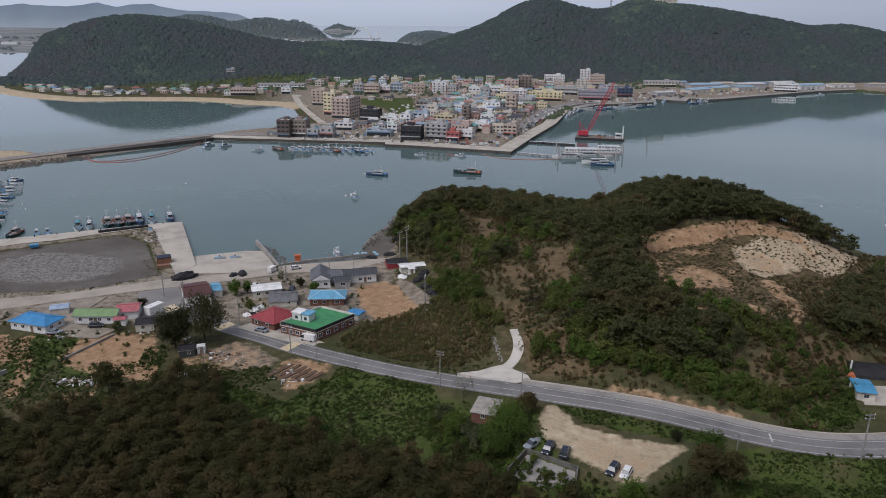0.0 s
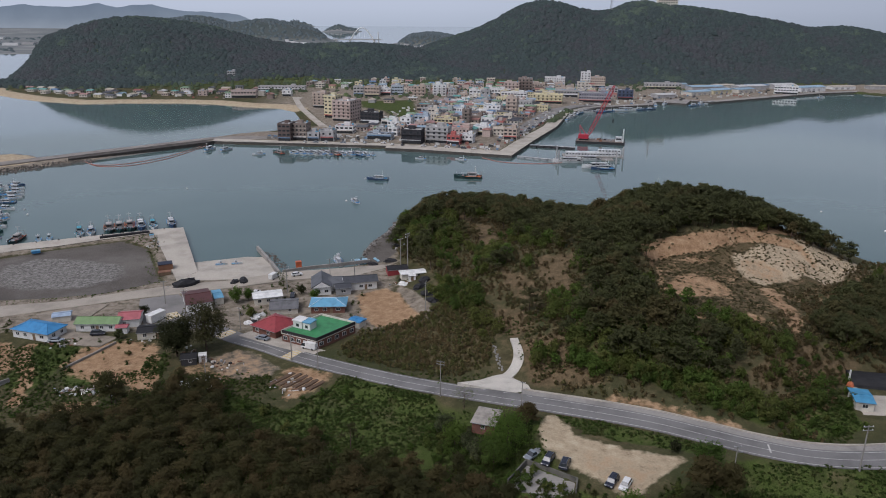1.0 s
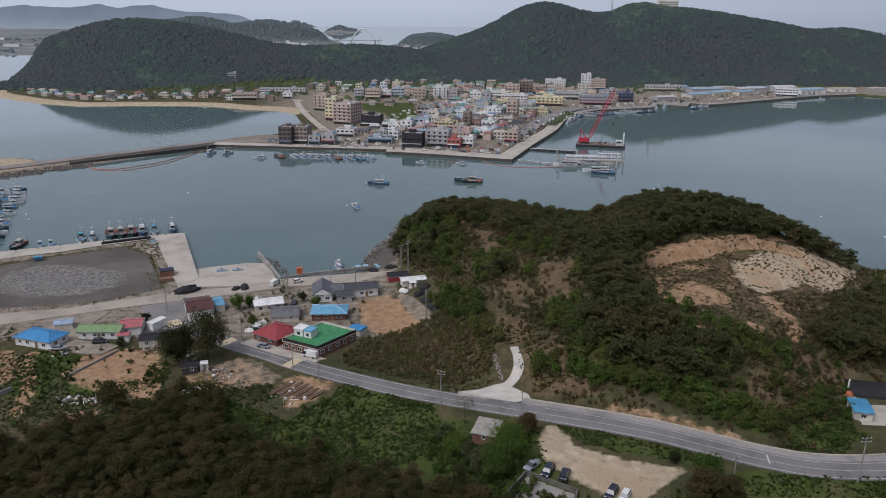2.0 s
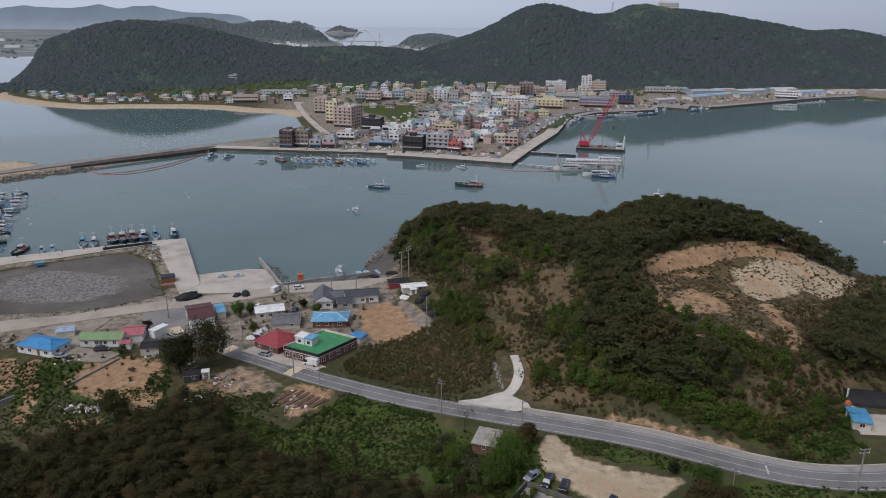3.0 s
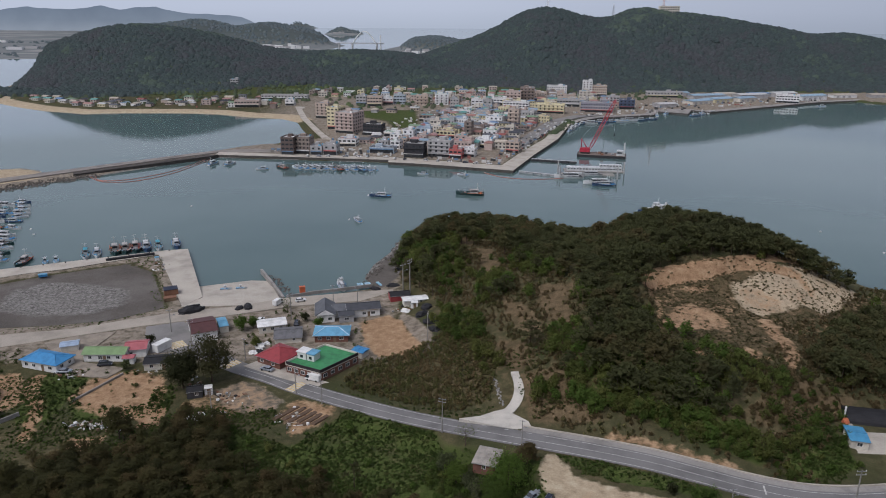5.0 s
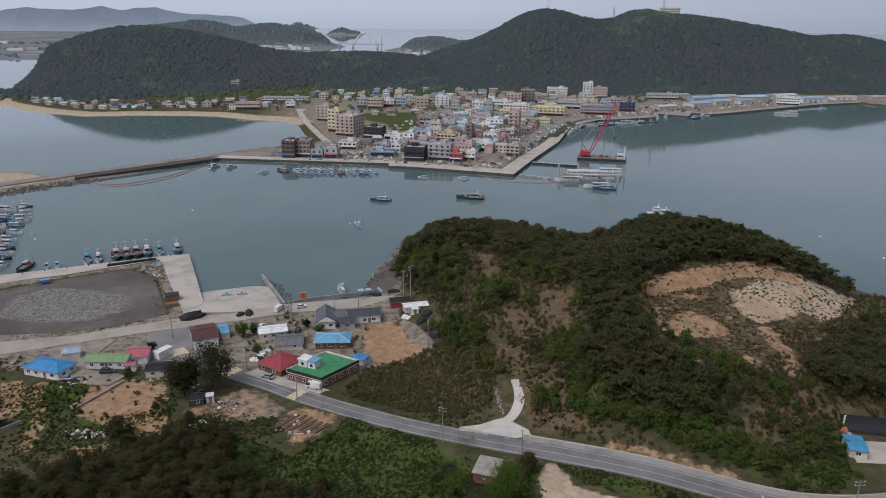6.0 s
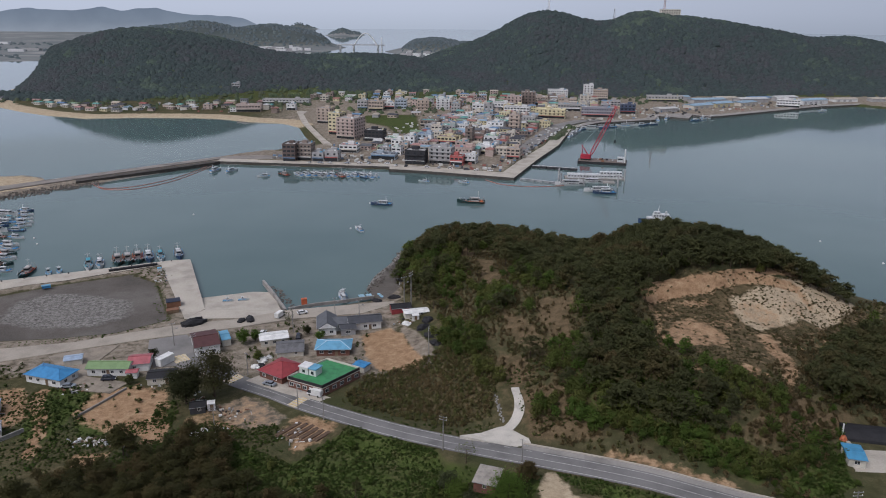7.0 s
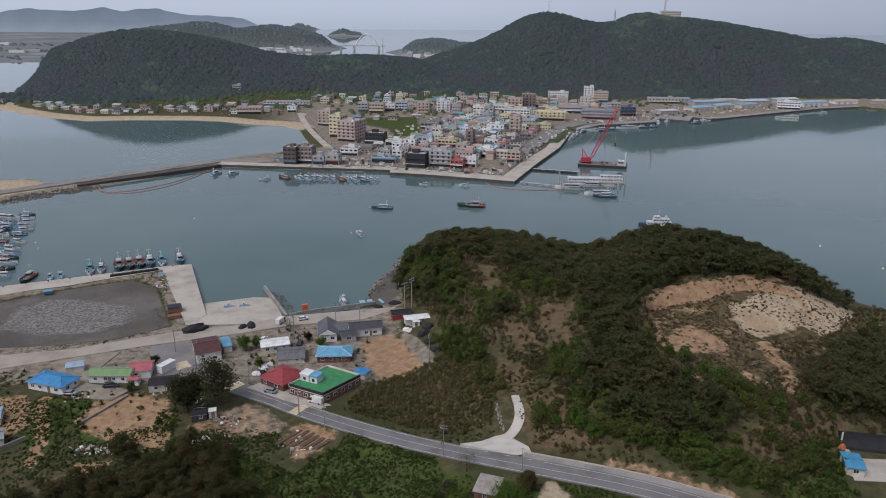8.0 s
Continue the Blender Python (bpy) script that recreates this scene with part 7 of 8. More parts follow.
def boat_model(label, L, B, hull, deck, house_col, trim, cabin=(-0.28, 0.1), gear=True, mast=3.5, group="", awning=None, name="fishing_boat"):
    e = hold(name, pose(0, 0, -60), label, "boat", group)
    D = L * 0.13
    h = part("hull", hull_bm(L, B, D, 0.45), hull, e)
    bm = bmesh.new()
    for sy in (-1, 1):
        tube(bm, (-L / 2, sy * B * 0.42, D * 0.63), (L * 0.1, sy * B * 0.5, D * 0.64), 0.09, 0.09, 5)
    part("rub_rail", bm, trim, h)
    bm = bmesh.new()
    box(bm, -L * 0.47, L * 0.28, -B * 0.40, B * 0.40, D * 0.3, D * 0.42)
    part("deck", bm, deck, e)
    a, b = cabin[0] * L, cabin[1] * L
    bm = bmesh.new()
    box(bm, a, b, -B * 0.23, B * 0.23, D * 0.4, D * 0.4 + 1.75, 0.88)
    cab = part("wheelhouse", bm, house_col, e)
    bm = bmesh.new()
    box(bm, a - 0.2, b + 0.3, -B * 0.24, B * 0.24, D * 0.4 + 1.75, D * 0.4 + 1.87)
    part("cabin_roof", bm, awning or house_col, cab)
    for sy in (-1, 1):
        bm = bmesh.new()
        box(bm, a + 0.3, b - 0.3, sy * B * 0.216 - 0.05, sy * B * 0.216 + 0.05, D * 0.4 + 0.95, D * 0.4 + 1.45)
        part("cabin_window", bm, GLASS_DARK, cab)
    bm = bmesh.new()
    box(bm, b - 0.12, b + 0.04, -B * 0.2, B * 0.2, D * 0.4 + 0.9, D * 0.4 + 1.5)
    part("windscreen", bm, GLASS_DARK, cab)
    bm = bmesh.new()
    tube(bm, (a + 0.5, 0, D * 0.4 + 1.8), (a + 0.4, 0, D * 0.4 + 1.8 + mast * 0.6), 0.1, 0.06, 6)
    tube(bm, (a + 0.45, -0.9, D * 0.4 + 1.4 + mast * 0.6), (a + 0.45, 0.9, D * 0.4 + 1.4 + mast * 0.6), 0.05, 0.05, 5)
    part("mast", bm, WHITE, e)
    if gear:
        bm = bmesh.new()
        box(bm, L * 0.14, L * 0.22, -B * 0.2, B * 0.2, D * 0.42, D * 0.42 + 0.7, 0.8)
        part("winch", bm, STEEL, e)
        bm = bmesh.new()
        bmesh.ops.create_icosphere(bm, subdivisions=2, radius=0.8, matrix=Matrix.Translation((-L * 0.38, 0.2, D * 0.5)) @ Matrix.Diagonal((1.1, 1.0, 0.55, 1)))
        part("net_heap", bm, trim, e)
        rg = random.Random(int(L * 10 + B * 100))
        for sx in (-0.46, 0.04):
            bm = bmesh.new()
            for sy in (-1, 1):
                tube(bm, (L * sx, sy * B * 0.34, D * 0.42), (L * sx, sy * B * 0.3, D * 0.42 + 2.1), 0.07, 0.06, 5)
            tube(bm, (L * sx, -B * 0.3, D * 0.42 + 2.1), (L * sx, B * 0.3, D * 0.42 + 2.1), 0.07, 0.07, 5)
            part("gantry", bm, DECK_STUFF, e)
        for i in range(3):
            bm = bmesh.new()
            bmesh.ops.create_icosphere(bm, subdivisions=1, radius=0.6, matrix=Matrix.Translation((L * rg.uniform(-0.45, 0.3), B * rg.choice((-0.3, 0.3)), D * 0.5)) @ Matrix.Diagonal((1.3, 0.8, 0.6, 1)))
            part("net_heap", bm, rg.choice((BLACK, DECK_STUFF, trim)), e)
        for i in range(6):
            bm = bmesh.new()
            x, y, q = L * rg.uniform(0.0, 0.3), B * rg.uniform(-0.28, 0.28), rg.uniform(0.25, 0.55)
            box(bm, x - q, x + q, y - q * 0.7, y + q * 0.7, D * 0.42, D * 0.42 + q * 1.2, 0.85)
            part("fish_box", bm, rg.choice((trim, BLACK, DECK_STUFF, SKY_BLUE)), e)
    bm = bmesh.new()
    for i in range(5):
        x = L * (0.2 + 0.055 * i)
        w = B * 0.43 * math.cos(i / 4 * 1.1)
        tube(bm, (x, -w, D * 0.75 + i * 0.05), (x, -w, D * 1.15 + i * 0.05), 0.035, 0.035, 4)
        tube(bm, (x, w, D * 0.75 + i * 0.05), (x, w, D * 1.15 + i * 0.05), 0.035, 0.035, 4)
    part("bow_rail", bm, WHITE, e)
    return e


HULL_WHITE, HULL_GREEN = paint("white_gelcoat", (0.52, 0.53, 0.53), 0.4, 0.4), paint("dark_green_hull", (0.02, 0.05, 0.05), 0.4)
HULL_BLUE, DECK_TEAL = paint("dark_blue_hull", (0.03, 0.06, 0.12), 0.4), paint("teal_deck", (0.06, 0.28, 0.36), 0.6)
DECK_RED, DECK_GREY = paint("red_deck", (0.30, 0.07, 0.06), 0.7), paint("grey_deck", (0.30, 0.30, 0.29), 0.7)
HOUSE_GREY = paint("stained_cabin_paint", (0.36, 0.34, 0.32), 0.6, 0.45)
ROPE = paint("faded_orange_rope", (0.42, 0.13, 0.06), 0.8)
BOATS = {
    "white": boat_model("white fishing boat with a small wheelhouse", 10.5, 3.2, HULL_WHITE, DECK_GREY, HULL_WHITE, DEEP_BLUE),
    "teal": boat_model("white fishing boat with a teal deck", 10, 3.3, HULL_WHITE, DECK_TEAL, HULL_WHITE, DECK_TEAL, cabin=(-0.42, -0.12), awning=DECK_TEAL),
    "brown": boat_model("dark-hulled trawler with a brown cluttered deck", 12.5, 4.3, HULL_GREEN, paint("brown_deck_boards", (0.19, 0.14, 0.11)), HOUSE_GREY, ROPE, cabin=(-0.3, 0.0), mast=5),
    "red": boat_model("dark-hulled trawler with a red deck", 12.5, 4.3, HULL_GREEN, DECK_RED, HOUSE_GREY, ROPE, cabin=(-0.3, -0.02), mast=5),
    "blue": boat_model("dark blue fishing boat with a white wheelhouse", 12, 3.8, HULL_BLUE, DECK_GREY, HULL_WHITE, DEEP_BLUE, cabin=(-0.25, 0.12), mast=4.5),
    "skiff": boat_model("small open skiff with a tiny console", 6, 2.0, HULL_WHITE, SKY_BLUE, HULL_WHITE, DEEP_BLUE, cabin=(-0.15, 0.0), gear=False, mast=1.2),
    "launch": boat_model("white angling launch with a long cabin", 14, 4.0, HULL_WHITE, DECK_GREY, HULL_WHITE, BLACK, cabin=(-0.32, 0.2), mast=3),
}
placed = set()


def moor(kind, x, y, ang, s=1.0, z=0.0, group="moored boats"):
    m = pose(x, y, z, 0, 0, ang) @ Matrix.Scale(s, 4)
    if kind in placed:
        b = copy_thing(BOATS[kind], m)
        b.scale = (s, s, s)
    else:
        b = BOATS[kind]
        b.matrix_world = m
        placed.add(kind)
    b["group"] = group


# side by side at the pier, bows in
for kind, x, y, L, s in (("teal", -170.5, 324.2, 10, 1.25), ("white", -166, 326.5, 10.5, 1.2), ("brown", -158.8, 330, 12.5, 1.25), ("brown", -154.6, 332, 12.5, 1.22), ("red", -150.3, 334, 12.5, 1.25), ("blue", -145.8, 336, 12, 1.3),
                         ("teal", -140.6, 338, 10, 1.2), ("blue", -132.6, 341, 12, 1.2), ("red", -194.5, 312.5, 12.5, 1.15), ("skiff", -185.5, 316, 6, 1.2), ("skiff", -181.5, 318, 6, 1.2)):
    h = L * s / 2 + 0.8
    moor(kind, x - 0.409 * h, y + 0.912 * h, -66 - (18 if x < -190 else 0), s, group="boats at the pier")
rng = random.Random(4)
for row, (y, n) in enumerate(((430, 1), (421, 2), (413, 3), (405, 3), (397, 3), (389, 2), (375, 3), (363, 3), (356, 3), (348, 3), (341, 3), (331, 2), (322, 1))):
    for i in range(n):
        x = -258 + (430 - y) * 0.42 - i * 11.5 + rng.uniform(-1.5, 1.5)
        moor(rng.choice(("white", "blue", "launch", "blue", "white", "teal", "brown", "white")), x, y + rng.uniform(-1, 1), rng.choice((0, 0, 180)) + rng.uniform(-14, 12), rng.uniform(0.85, 1.2), group="boats in the western moorings")
moor("white", -50, 395.5, 118, 0.95)
moor("blue", -42, 452, 176, 1.15)
moor("brown", 15.5, 459, 172, 1.45)
moor("white", -17, 519, 160, 0.8)
moor("white", 12, 516, 150, 0.85)
moor("white", -137, 532, 190, 0.9)
moor("skiff", -45.5, 296.5, 115, 1.3)
moor("white", -44.8, 291.5, 112, 0.95, 0.6)
for i, x in enumerate((-179, -166, -124, -112.5, -107, -102, -97, -92, -87, -81, -75.5, -70, -64, -58, -53)):
    moor(("white", "white", "red", "white", "white", "white", "launch", "white", "white", "red", "white", "white", "blue", "white", "skiff")[i], x, 538 - (x + 120) * 0.085 + (8 if x < -160 else 0), 124 + rng.uniform(-12, 12) - (60 if x < -160 else 0), rng.uniform(1.1, 1.3), group="boats along the town quay")
for x, y, a in ((122, 722, 65), (127, 735, 65), (134, 752, 60), (142, 768, 50), (152, 776, 170), (163, 779, 175), (176, 786, 175), (190, 793, 175), (200, 797, 5), (213, 800, 10), (226, 806, 10), (240, 838, 80), (284, 838, 20), (298, 852, 40), (302, 864, 30), (473, 928, 20), (312, 862, 30), (255, 852, 60)):
    moor(rng.choice(("white", "white", "launch", "blue", "white")), x, y, a, rng.uniform(1.0, 1.5), group="boats in the eastern harbour")


def ferry():
    """White two-deck patrol ferry anchored off the hill."""
    e = hold("ferry", pose(124, 414.5, 0, 0, 0, 176), "white two-deck ferry with a dark hull at anchor", "ship")
    part("hull", hull_bm(21, 6.0, 2.6, 0.4), HULL_BLUE, e)
    for x0, x1, w, z0, z1, n in ((-8.5, 6, 4.6, 1.4, 3.6, 9), (-7, 2.5, 3.8, 3.6, 5.6, 6), (-1.5, 2.0, 2.6, 5.6, 7.0, 2)):
        bm = bmesh.new()
        box(bm, x0, x1, -w / 2, w / 2, z0, z1, 0.97)
        d = part("cabin_deck", bm, HULL_WHITE, e)
        for i in range(n):
            for sy in (-1, 1):
                bm = bmesh.new()
                a = x0 + (i + 0.25) * (x1 - x0) / n
                box(bm, a, a + (x1 - x0) / n * 0.55, sy * w / 2 - 0.06, sy * w / 2 + 0.06, z0 + (z1 - z0) * 0.45, z0 + (z1 - z0) * 0.8)
                part("cabin_window", bm, GLASS_DARK, d)
    bm = bmesh.new()
    tube(bm, (-0.5, 0, 7), (-0.8, 0, 10.5), 0.15, 0.06)
    part("mast", bm, WHITE, e)
    bm = bmesh.new()
    tube(bm, (-5, 0, 5.6), (-5.2, 0, 7.2), 0.7, 0.55, 8)
    part("funnel", bm, HULL_WHITE, e)


ferry()


def crane_barge():
    """Flat dark barge with a red crawler crane and a lattice boom."""
    e = hold("crane_barge", pose(127.5, 592, 0, 0, 0, -14), "dark barge carrying a red lattice-boom crane", "barge")
    bm = bmesh.new()
    box(bm, -19.5, 19.5, -7.5, 7.5, -0.8, 2.0)
    part("barge_hull", bm, paint("barge_black", (0.03, 0.03, 0.032), 0.7), e)
    bm = bmesh.new()
    box(bm, -19, 19, -7, 7, 2.0, 2.15)
    part("barge_deck", bm, paint("rusty_deck", (0.16, 0.13, 0.11), 0.8), e)
    red = paint("crane_red", (0.38, 0.03, 0.05), 0.5)
    crane = new("crane", None)
    crane.parent = e
    for sy in (-1, 1):
        bm = bmesh.new()
        box(bm, -17, -9.5, sy * 2.6 - 0.6, sy * 2.6 + 0.6, 2.15, 3.2)
        part("track", bm, RUBBER, crane)
    bm = bmesh.new()
    box(bm, -18, -9.5, -2.4, 2.4, 3.3, 6.6, 0.93)
    part("crane_body", bm, red, crane)
    bm = bmesh.new()
    for sy in (-1, 1):
        tube(bm, (-16.5, sy * 1.4, 6.4), (-17.2, sy * 0.5, 14), 0.28, 0.22)
        tube(bm, (-12, sy * 1.4, 6.4), (-17.2, sy * 0.5, 14), 0.25, 0.2)
    part("gantry", bm, red, crane)
    a, b = Vector((-10.5, 0, 4.5)), Vector((8, 2.5, 46))
    bm = bmesh.new()
    q = (b - a).to_track_quat("Z", "Y")
    n = 16
    cor = []
    for i in range(n + 1):
        t = i / n
        w = 1.15 * min(1, 0.3 + t * 6, 0.3 + (1 - t) * 6)
        cor.append([a + (b - a) * t + q @ Vector((sx * w, sy * w, 0)) for sx, sy in ((-1, -1), (1, -1), (1, 1), (-1, 1))])
    for i in range(n):
        for k in range(4):
            tube(bm, cor[i][k], cor[i + 1][k], 0.19, 0.19, 4)
            tube(bm, cor[i][k], cor[i + 1][(k + 1) % 4], 0.1, 0.1, 4)
    part("boom", bm, red, crane)
    bm = bmesh.new()
    tube(bm, (-17.2, 0, 14), b, 0.07, 0.07, 4)
    tube(bm, b, b + Vector((0.8, 0, -27)), 0.06, 0.06, 4)
    part("cable", bm, STEEL, crane)
    bm = bmesh.new()
    box(bm, 8.3, 9.4, 2.1, 2.9, 16.6, 19.2)
    part("hook_block", bm, BLACK, crane)
    bm = bmesh.new()
    box(bm, 12, 17, -4.5, 0.5, 2.15, 6.0)
    cab = part("deck_house", bm, HULL_WHITE, e)
    bm = bmesh.new()
    box(bm, 12.5, 16.5, -4.6, -4.4, 3.9, 5.0)
    part("house_window", bm, GLASS_DARK, cab)
    rng = random.Random(3)
    for i in range(9):
        bm = bmesh.new()
        x, y, s = rng.uniform(-4, 11), rng.uniform(-5.5, 5), rng.uniform(0.6, 1.4)
        box(bm, x - s, x + s, y - s * 0.7, y + s * 0.7, 2.15, 2.15 + s, 0.8)
        part("deck_gear", bm, (BLACK, STEEL, RUSTY)[i % 3], e)
    for sy in (-6, 6):
        bm = bmesh.new()
        tube(bm, (18, sy, -3), (18, sy, 11), 0.5, 0.5, 8)
        part("spud_pole", bm, WHITE, e)


crane_barge()


def pontoon():
    """Landing stage: white two-deck pontoon between tall piles, reached by a gangway."""
    e = hold("landing_stage", pose(110, 534, 0, 0, 0, -4), "white two-deck floating landing stage between tall piles", "landing stage")
    bm = bmesh.new()
    box(bm, -22, 22, -5, 5, -0.6, 0.9)
    part("pontoon", bm, CONCRETE_OLD, e)
    for z0, z1, x0, x1, w in ((0.9, 3.3, -20, 20, 7), (3.3, 5.2, 4, 20, 5)):
        bm = bmesh.new()
        box(bm, x0, x1, -w / 2, w / 2, z0, z1)
        d = part("cabin_deck", bm, HULL_WHITE, e)
        n = int((x1 - x0) / 2.2)
        for i in range(n):
            bm = bmesh.new()
            a = x0 + (i + 0.2) * (x1 - x0) / n
            box(bm, a, a + 1.3, -w / 2 - 0.06, -w / 2 + 0.06, z0 + 1.0, z0 + 1.75)
            part("cabin_window", bm, GLASS_DARK, d)
    for x, y in ((-27, -8), (-27, -26), (13, -28), (21, -8)):
        bm = bmesh.new()
        tube(bm, (x, y, -4), (x, y, 9), 0.55, 0.55, 8)
        part("pile", bm, W_GREY, e)
    for x0, x1 in ((-25, -3), (-1, 13)):
        bm = bmesh.new()
        box(bm, x0, x1, -17, -10, -0.6, 0.8)
        part("float", bm, CONCRETE_OLD, e)


pontoon()
moor("launch", 88, 511, 176, 1.5, group="boats at the landing stage")
moor("launch", 105, 492, 178, 1.45, group="boats at the landing stage")
moor("blue", 108, 487, 178, 1.3, group="boats at the landing stage")
moor("launch", 104, 519, 176, 1.3, group="boats at the landing stage")


def long_float(x, y, L, W, ang, h, mat, label):
    e = hold("dredge_float", pose(x, y, 0, 0, 0, ang), label, "float")
    for i in range(int(L / 6)):
        bm = bmesh.new()
        box(bm, -L / 2 + i * 6, -L / 2 + i * 6 + 5.6, -W / 2, W / 2, -0.5, h, 0.94)
        part("float_section", bm, mat, e)
    bm = bmesh.new()
    tube(bm, (-L / 2, 0, h + 0.4), (L / 2, 0.5, h + 0.4), 0.4, 0.4, 8)
    part("pipe", bm, STEEL, e)


long_float(85, 567, 36, 5, -18, 1.2, paint("barge_black", (0.03, 0.03, 0.032), 0.7), "row of black floats carrying a pipe")
long_float(67, 520, 30, 1.6, -28, 0.9, STEEL, "narrow steel gangway to the landing stage")


def boom_line(pts, label):
    bm = bmesh.new()
    line = smooth_line([(x, y, 0.15) for x, y in pts], 4)
    rings = []
    for i, p in enumerate(line):
        d = (line[min(i + 1, len(line) - 1)] - line[max(i - 1, 0)]).normalized()
        s = Vector((-d.y, d.x, 0))
        rings.append([bm.verts.new(p + s * 0.2 * math.cos(k * math.tau / 6) + Vector((0, 0, 0.2 * math.sin(k * math.tau / 6)))) for k in range(6)])
    for r, q in zip(rings, rings[1:]):
        for k in range(6):
            bm.faces.new((r[k], r[(k + 1) % 6], q[(k + 1) % 6], q[k]))
    tagged(part("float_boom", bm, paint("boom_orange", (0.40, 0.15, 0.11), 0.7), None), label, "float boom", "floating booms")


boom_line([(-249, 505), (-240, 492), (-222, 495), (-204, 518), (-195, 545), (-190, 570)], "faded orange floating boom lying in a slack curve")
boom_line([(-252, 503), (-236, 488), (-216, 490), (-200, 512), (-192, 540), (-187, 568)], "faded orange floating boom lying in a slack curve")
boom_line([(28, 526), (40, 511), (60, 505), (80, 508), (98, 516)], "faded orange floating boom near the landing stage")


# ---- vehicles ----
def car_model(label, paint_mat, L=4.6, W=1.85, H=1.65, kind="suv", name="car"):
    e = hold(name, pose(0, 0, -70), label, "car" if kind != "truck" else "truck")
    bm = bmesh.new()
    prof = [(-L / 2, 0.35), (-L / 2, 0.85), (-L / 2 + 0.15, 0.98), (L / 2 - 1.25, 0.98), (L / 2 - 0.12, 0.82), (L / 2, 0.6), (L / 2, 0.32)]
    a = [bm.verts.new((x, -W / 2, z)) for x, z in prof]
    b = [bm.verts.new((x, W / 2, z)) for x, z in prof]
    k = len(prof)
    for i in range(k):
        bm.faces.new((a[i], a[(i + 1) % k], b[(i + 1) % k], b[i]))
    bm.faces.new(a[::-1])
    bm.faces.new(b)
    bmesh.ops.recalc_face_normals(bm, faces=bm.faces)
    bmesh.ops.bevel(bm, geom=bm.edges[:], offset=0.05, segments=1, affect="EDGES")
    body = part("body", bm, paint_mat, e)
    if kind == "truck":
        spans = ((L / 2 - 1.5, L / 2 - 0.15, 0.95, 1.95),)
        bm = bmesh.new()
        box(bm, -L / 2 - 0.1, L / 2 - 1.65, -W / 2 - 0.02, W / 2 + 0.02, 0.95, 2.35)
        part("cargo_box", bm, WHITE, e, "white cargo box")
    elif kind == "pickup":
        spans = ((-0.3, L / 2 - 1.2, 0.96, H),)
        bm = bmesh.new()
        box(bm, -L / 2 + 0.1, -0.45, -W / 2 + 0.12, W / 2 - 0.12, 0.97, 1.0)
        part("load_bed", bm, STEEL, e)
    else:
        spans = ((-L / 2 + 0.25 + (0.5 if kind == "sedan" else 0), L / 2 - 1.15, 0.96, H),)
    for x0, x1, z0, z1 in spans:
        bm = bmesh.new()
        lo = [(x0, -W / 2 + 0.06), (x1 + 0.15, -W / 2 + 0.06), (x1 + 0.15, W / 2 - 0.06), (x0, W / 2 - 0.06)]
        hi = [(x0 + 0.25, -W / 2 + 0.22), (x1 - 0.45, -W / 2 + 0.22), (x1 - 0.45, W / 2 - 0.22), (x0 + 0.25, W / 2 - 0.22)]
        p = [bm.verts.new((x, y, z0)) for x, y in lo] + [bm.verts.new((x, y, z1 - 0.06)) for x, y in hi]
        for f in ((0, 1, 5, 4), (1, 2, 6, 5), (2, 3, 7, 6), (3, 0, 4, 7), (4, 5, 6, 7)):
            bm.faces.new([p[i] for i in f])
        glass = part("window_band", bm, GLASS_DARK, e)
        bm = bmesh.new()
        box(bm, x0 + 0.3, x1 - 0.5, -W / 2 + 0.2, W / 2 - 0.2, z1 - 0.06, z1 + 0.02, 0.96)
        roof = part("roof_panel", bm, paint_mat, e)
        if kind == "suv":
            for sy in (-1, 1):
                bm = bmesh.new()
                tube(bm, (x0 + 0.5, sy * (W / 2 - 0.3), z1 + 0.08), (x1 - 0.7, sy * (W / 2 - 0.3), z1 + 0.08), 0.03, 0.03, 5)
                part("roof_rail", bm, STEEL, roof)
    for sx in (-0.31, 0.31):
        for sy in (-1, 1):
            bm = bmesh.new()
            tube(bm, (sx * L, sy * (W / 2 - 0.12), 0.33), (sx * L, sy * (W / 2 + 0.03), 0.33), 0.33, 0.33, 12)
            wheel = part("wheel", bm, RUBBER, e)
    for sy in (-1, 1):
        bm = bmesh.new()
        box(bm, L / 2 - 0.08, L / 2 + 0.02, sy * W * 0.36 - 0.2, sy * W * 0.36 + 0.2, 0.6, 0.76)
        part("headlight", bm, WHITE, e)
    return e


NAVY_CAR = plain("navy_car_paint", (0.016, 0.02, 0.032), 0.25, spec=0.6, wear=0.1)
SILVER_CAR = plain("silver_car_paint", (0.33, 0.36, 0.40), 0.3, metal=0.5, wear=0.1)
WHITE_CAR = plain("white_car_paint", (0.62, 0.62, 0.61), 0.3, spec=0.5, wear=0.1)
CARS = {"navy": car_model("dark navy sport utility car with roof rails", NAVY_CAR), "white": car_model("white hatchback car with a dark glass roof", WHITE_CAR, 4.2, 1.75, 1.5, "hatch"),
        "silver": car_model("silver saloon car at the roadside", SILVER_CAR, 4.6, 1.8, 1.45, "sedan"), "pickup": car_model("silver-blue pickup truck with a roof rack", SILVER_CAR, 5.1, 1.85, 1.7, "pickup"),
        "truck": car_model("white box van with a cargo body", WHITE_CAR, 5.1, 1.8, 1.9, "truck")}
parked = set()


def park(kind, x, y, ang, z=None, group="parked cars"):
    m = pose(x, y, gz(x, y) + 0.02 if z is None else z, 0, 0, ang)
    if kind in parked:
        c = copy_thing(CARS[kind], m)
    else:
        c = CARS[kind]
        c.matrix_world = m
        parked.add(kind)
    c["group"] = group


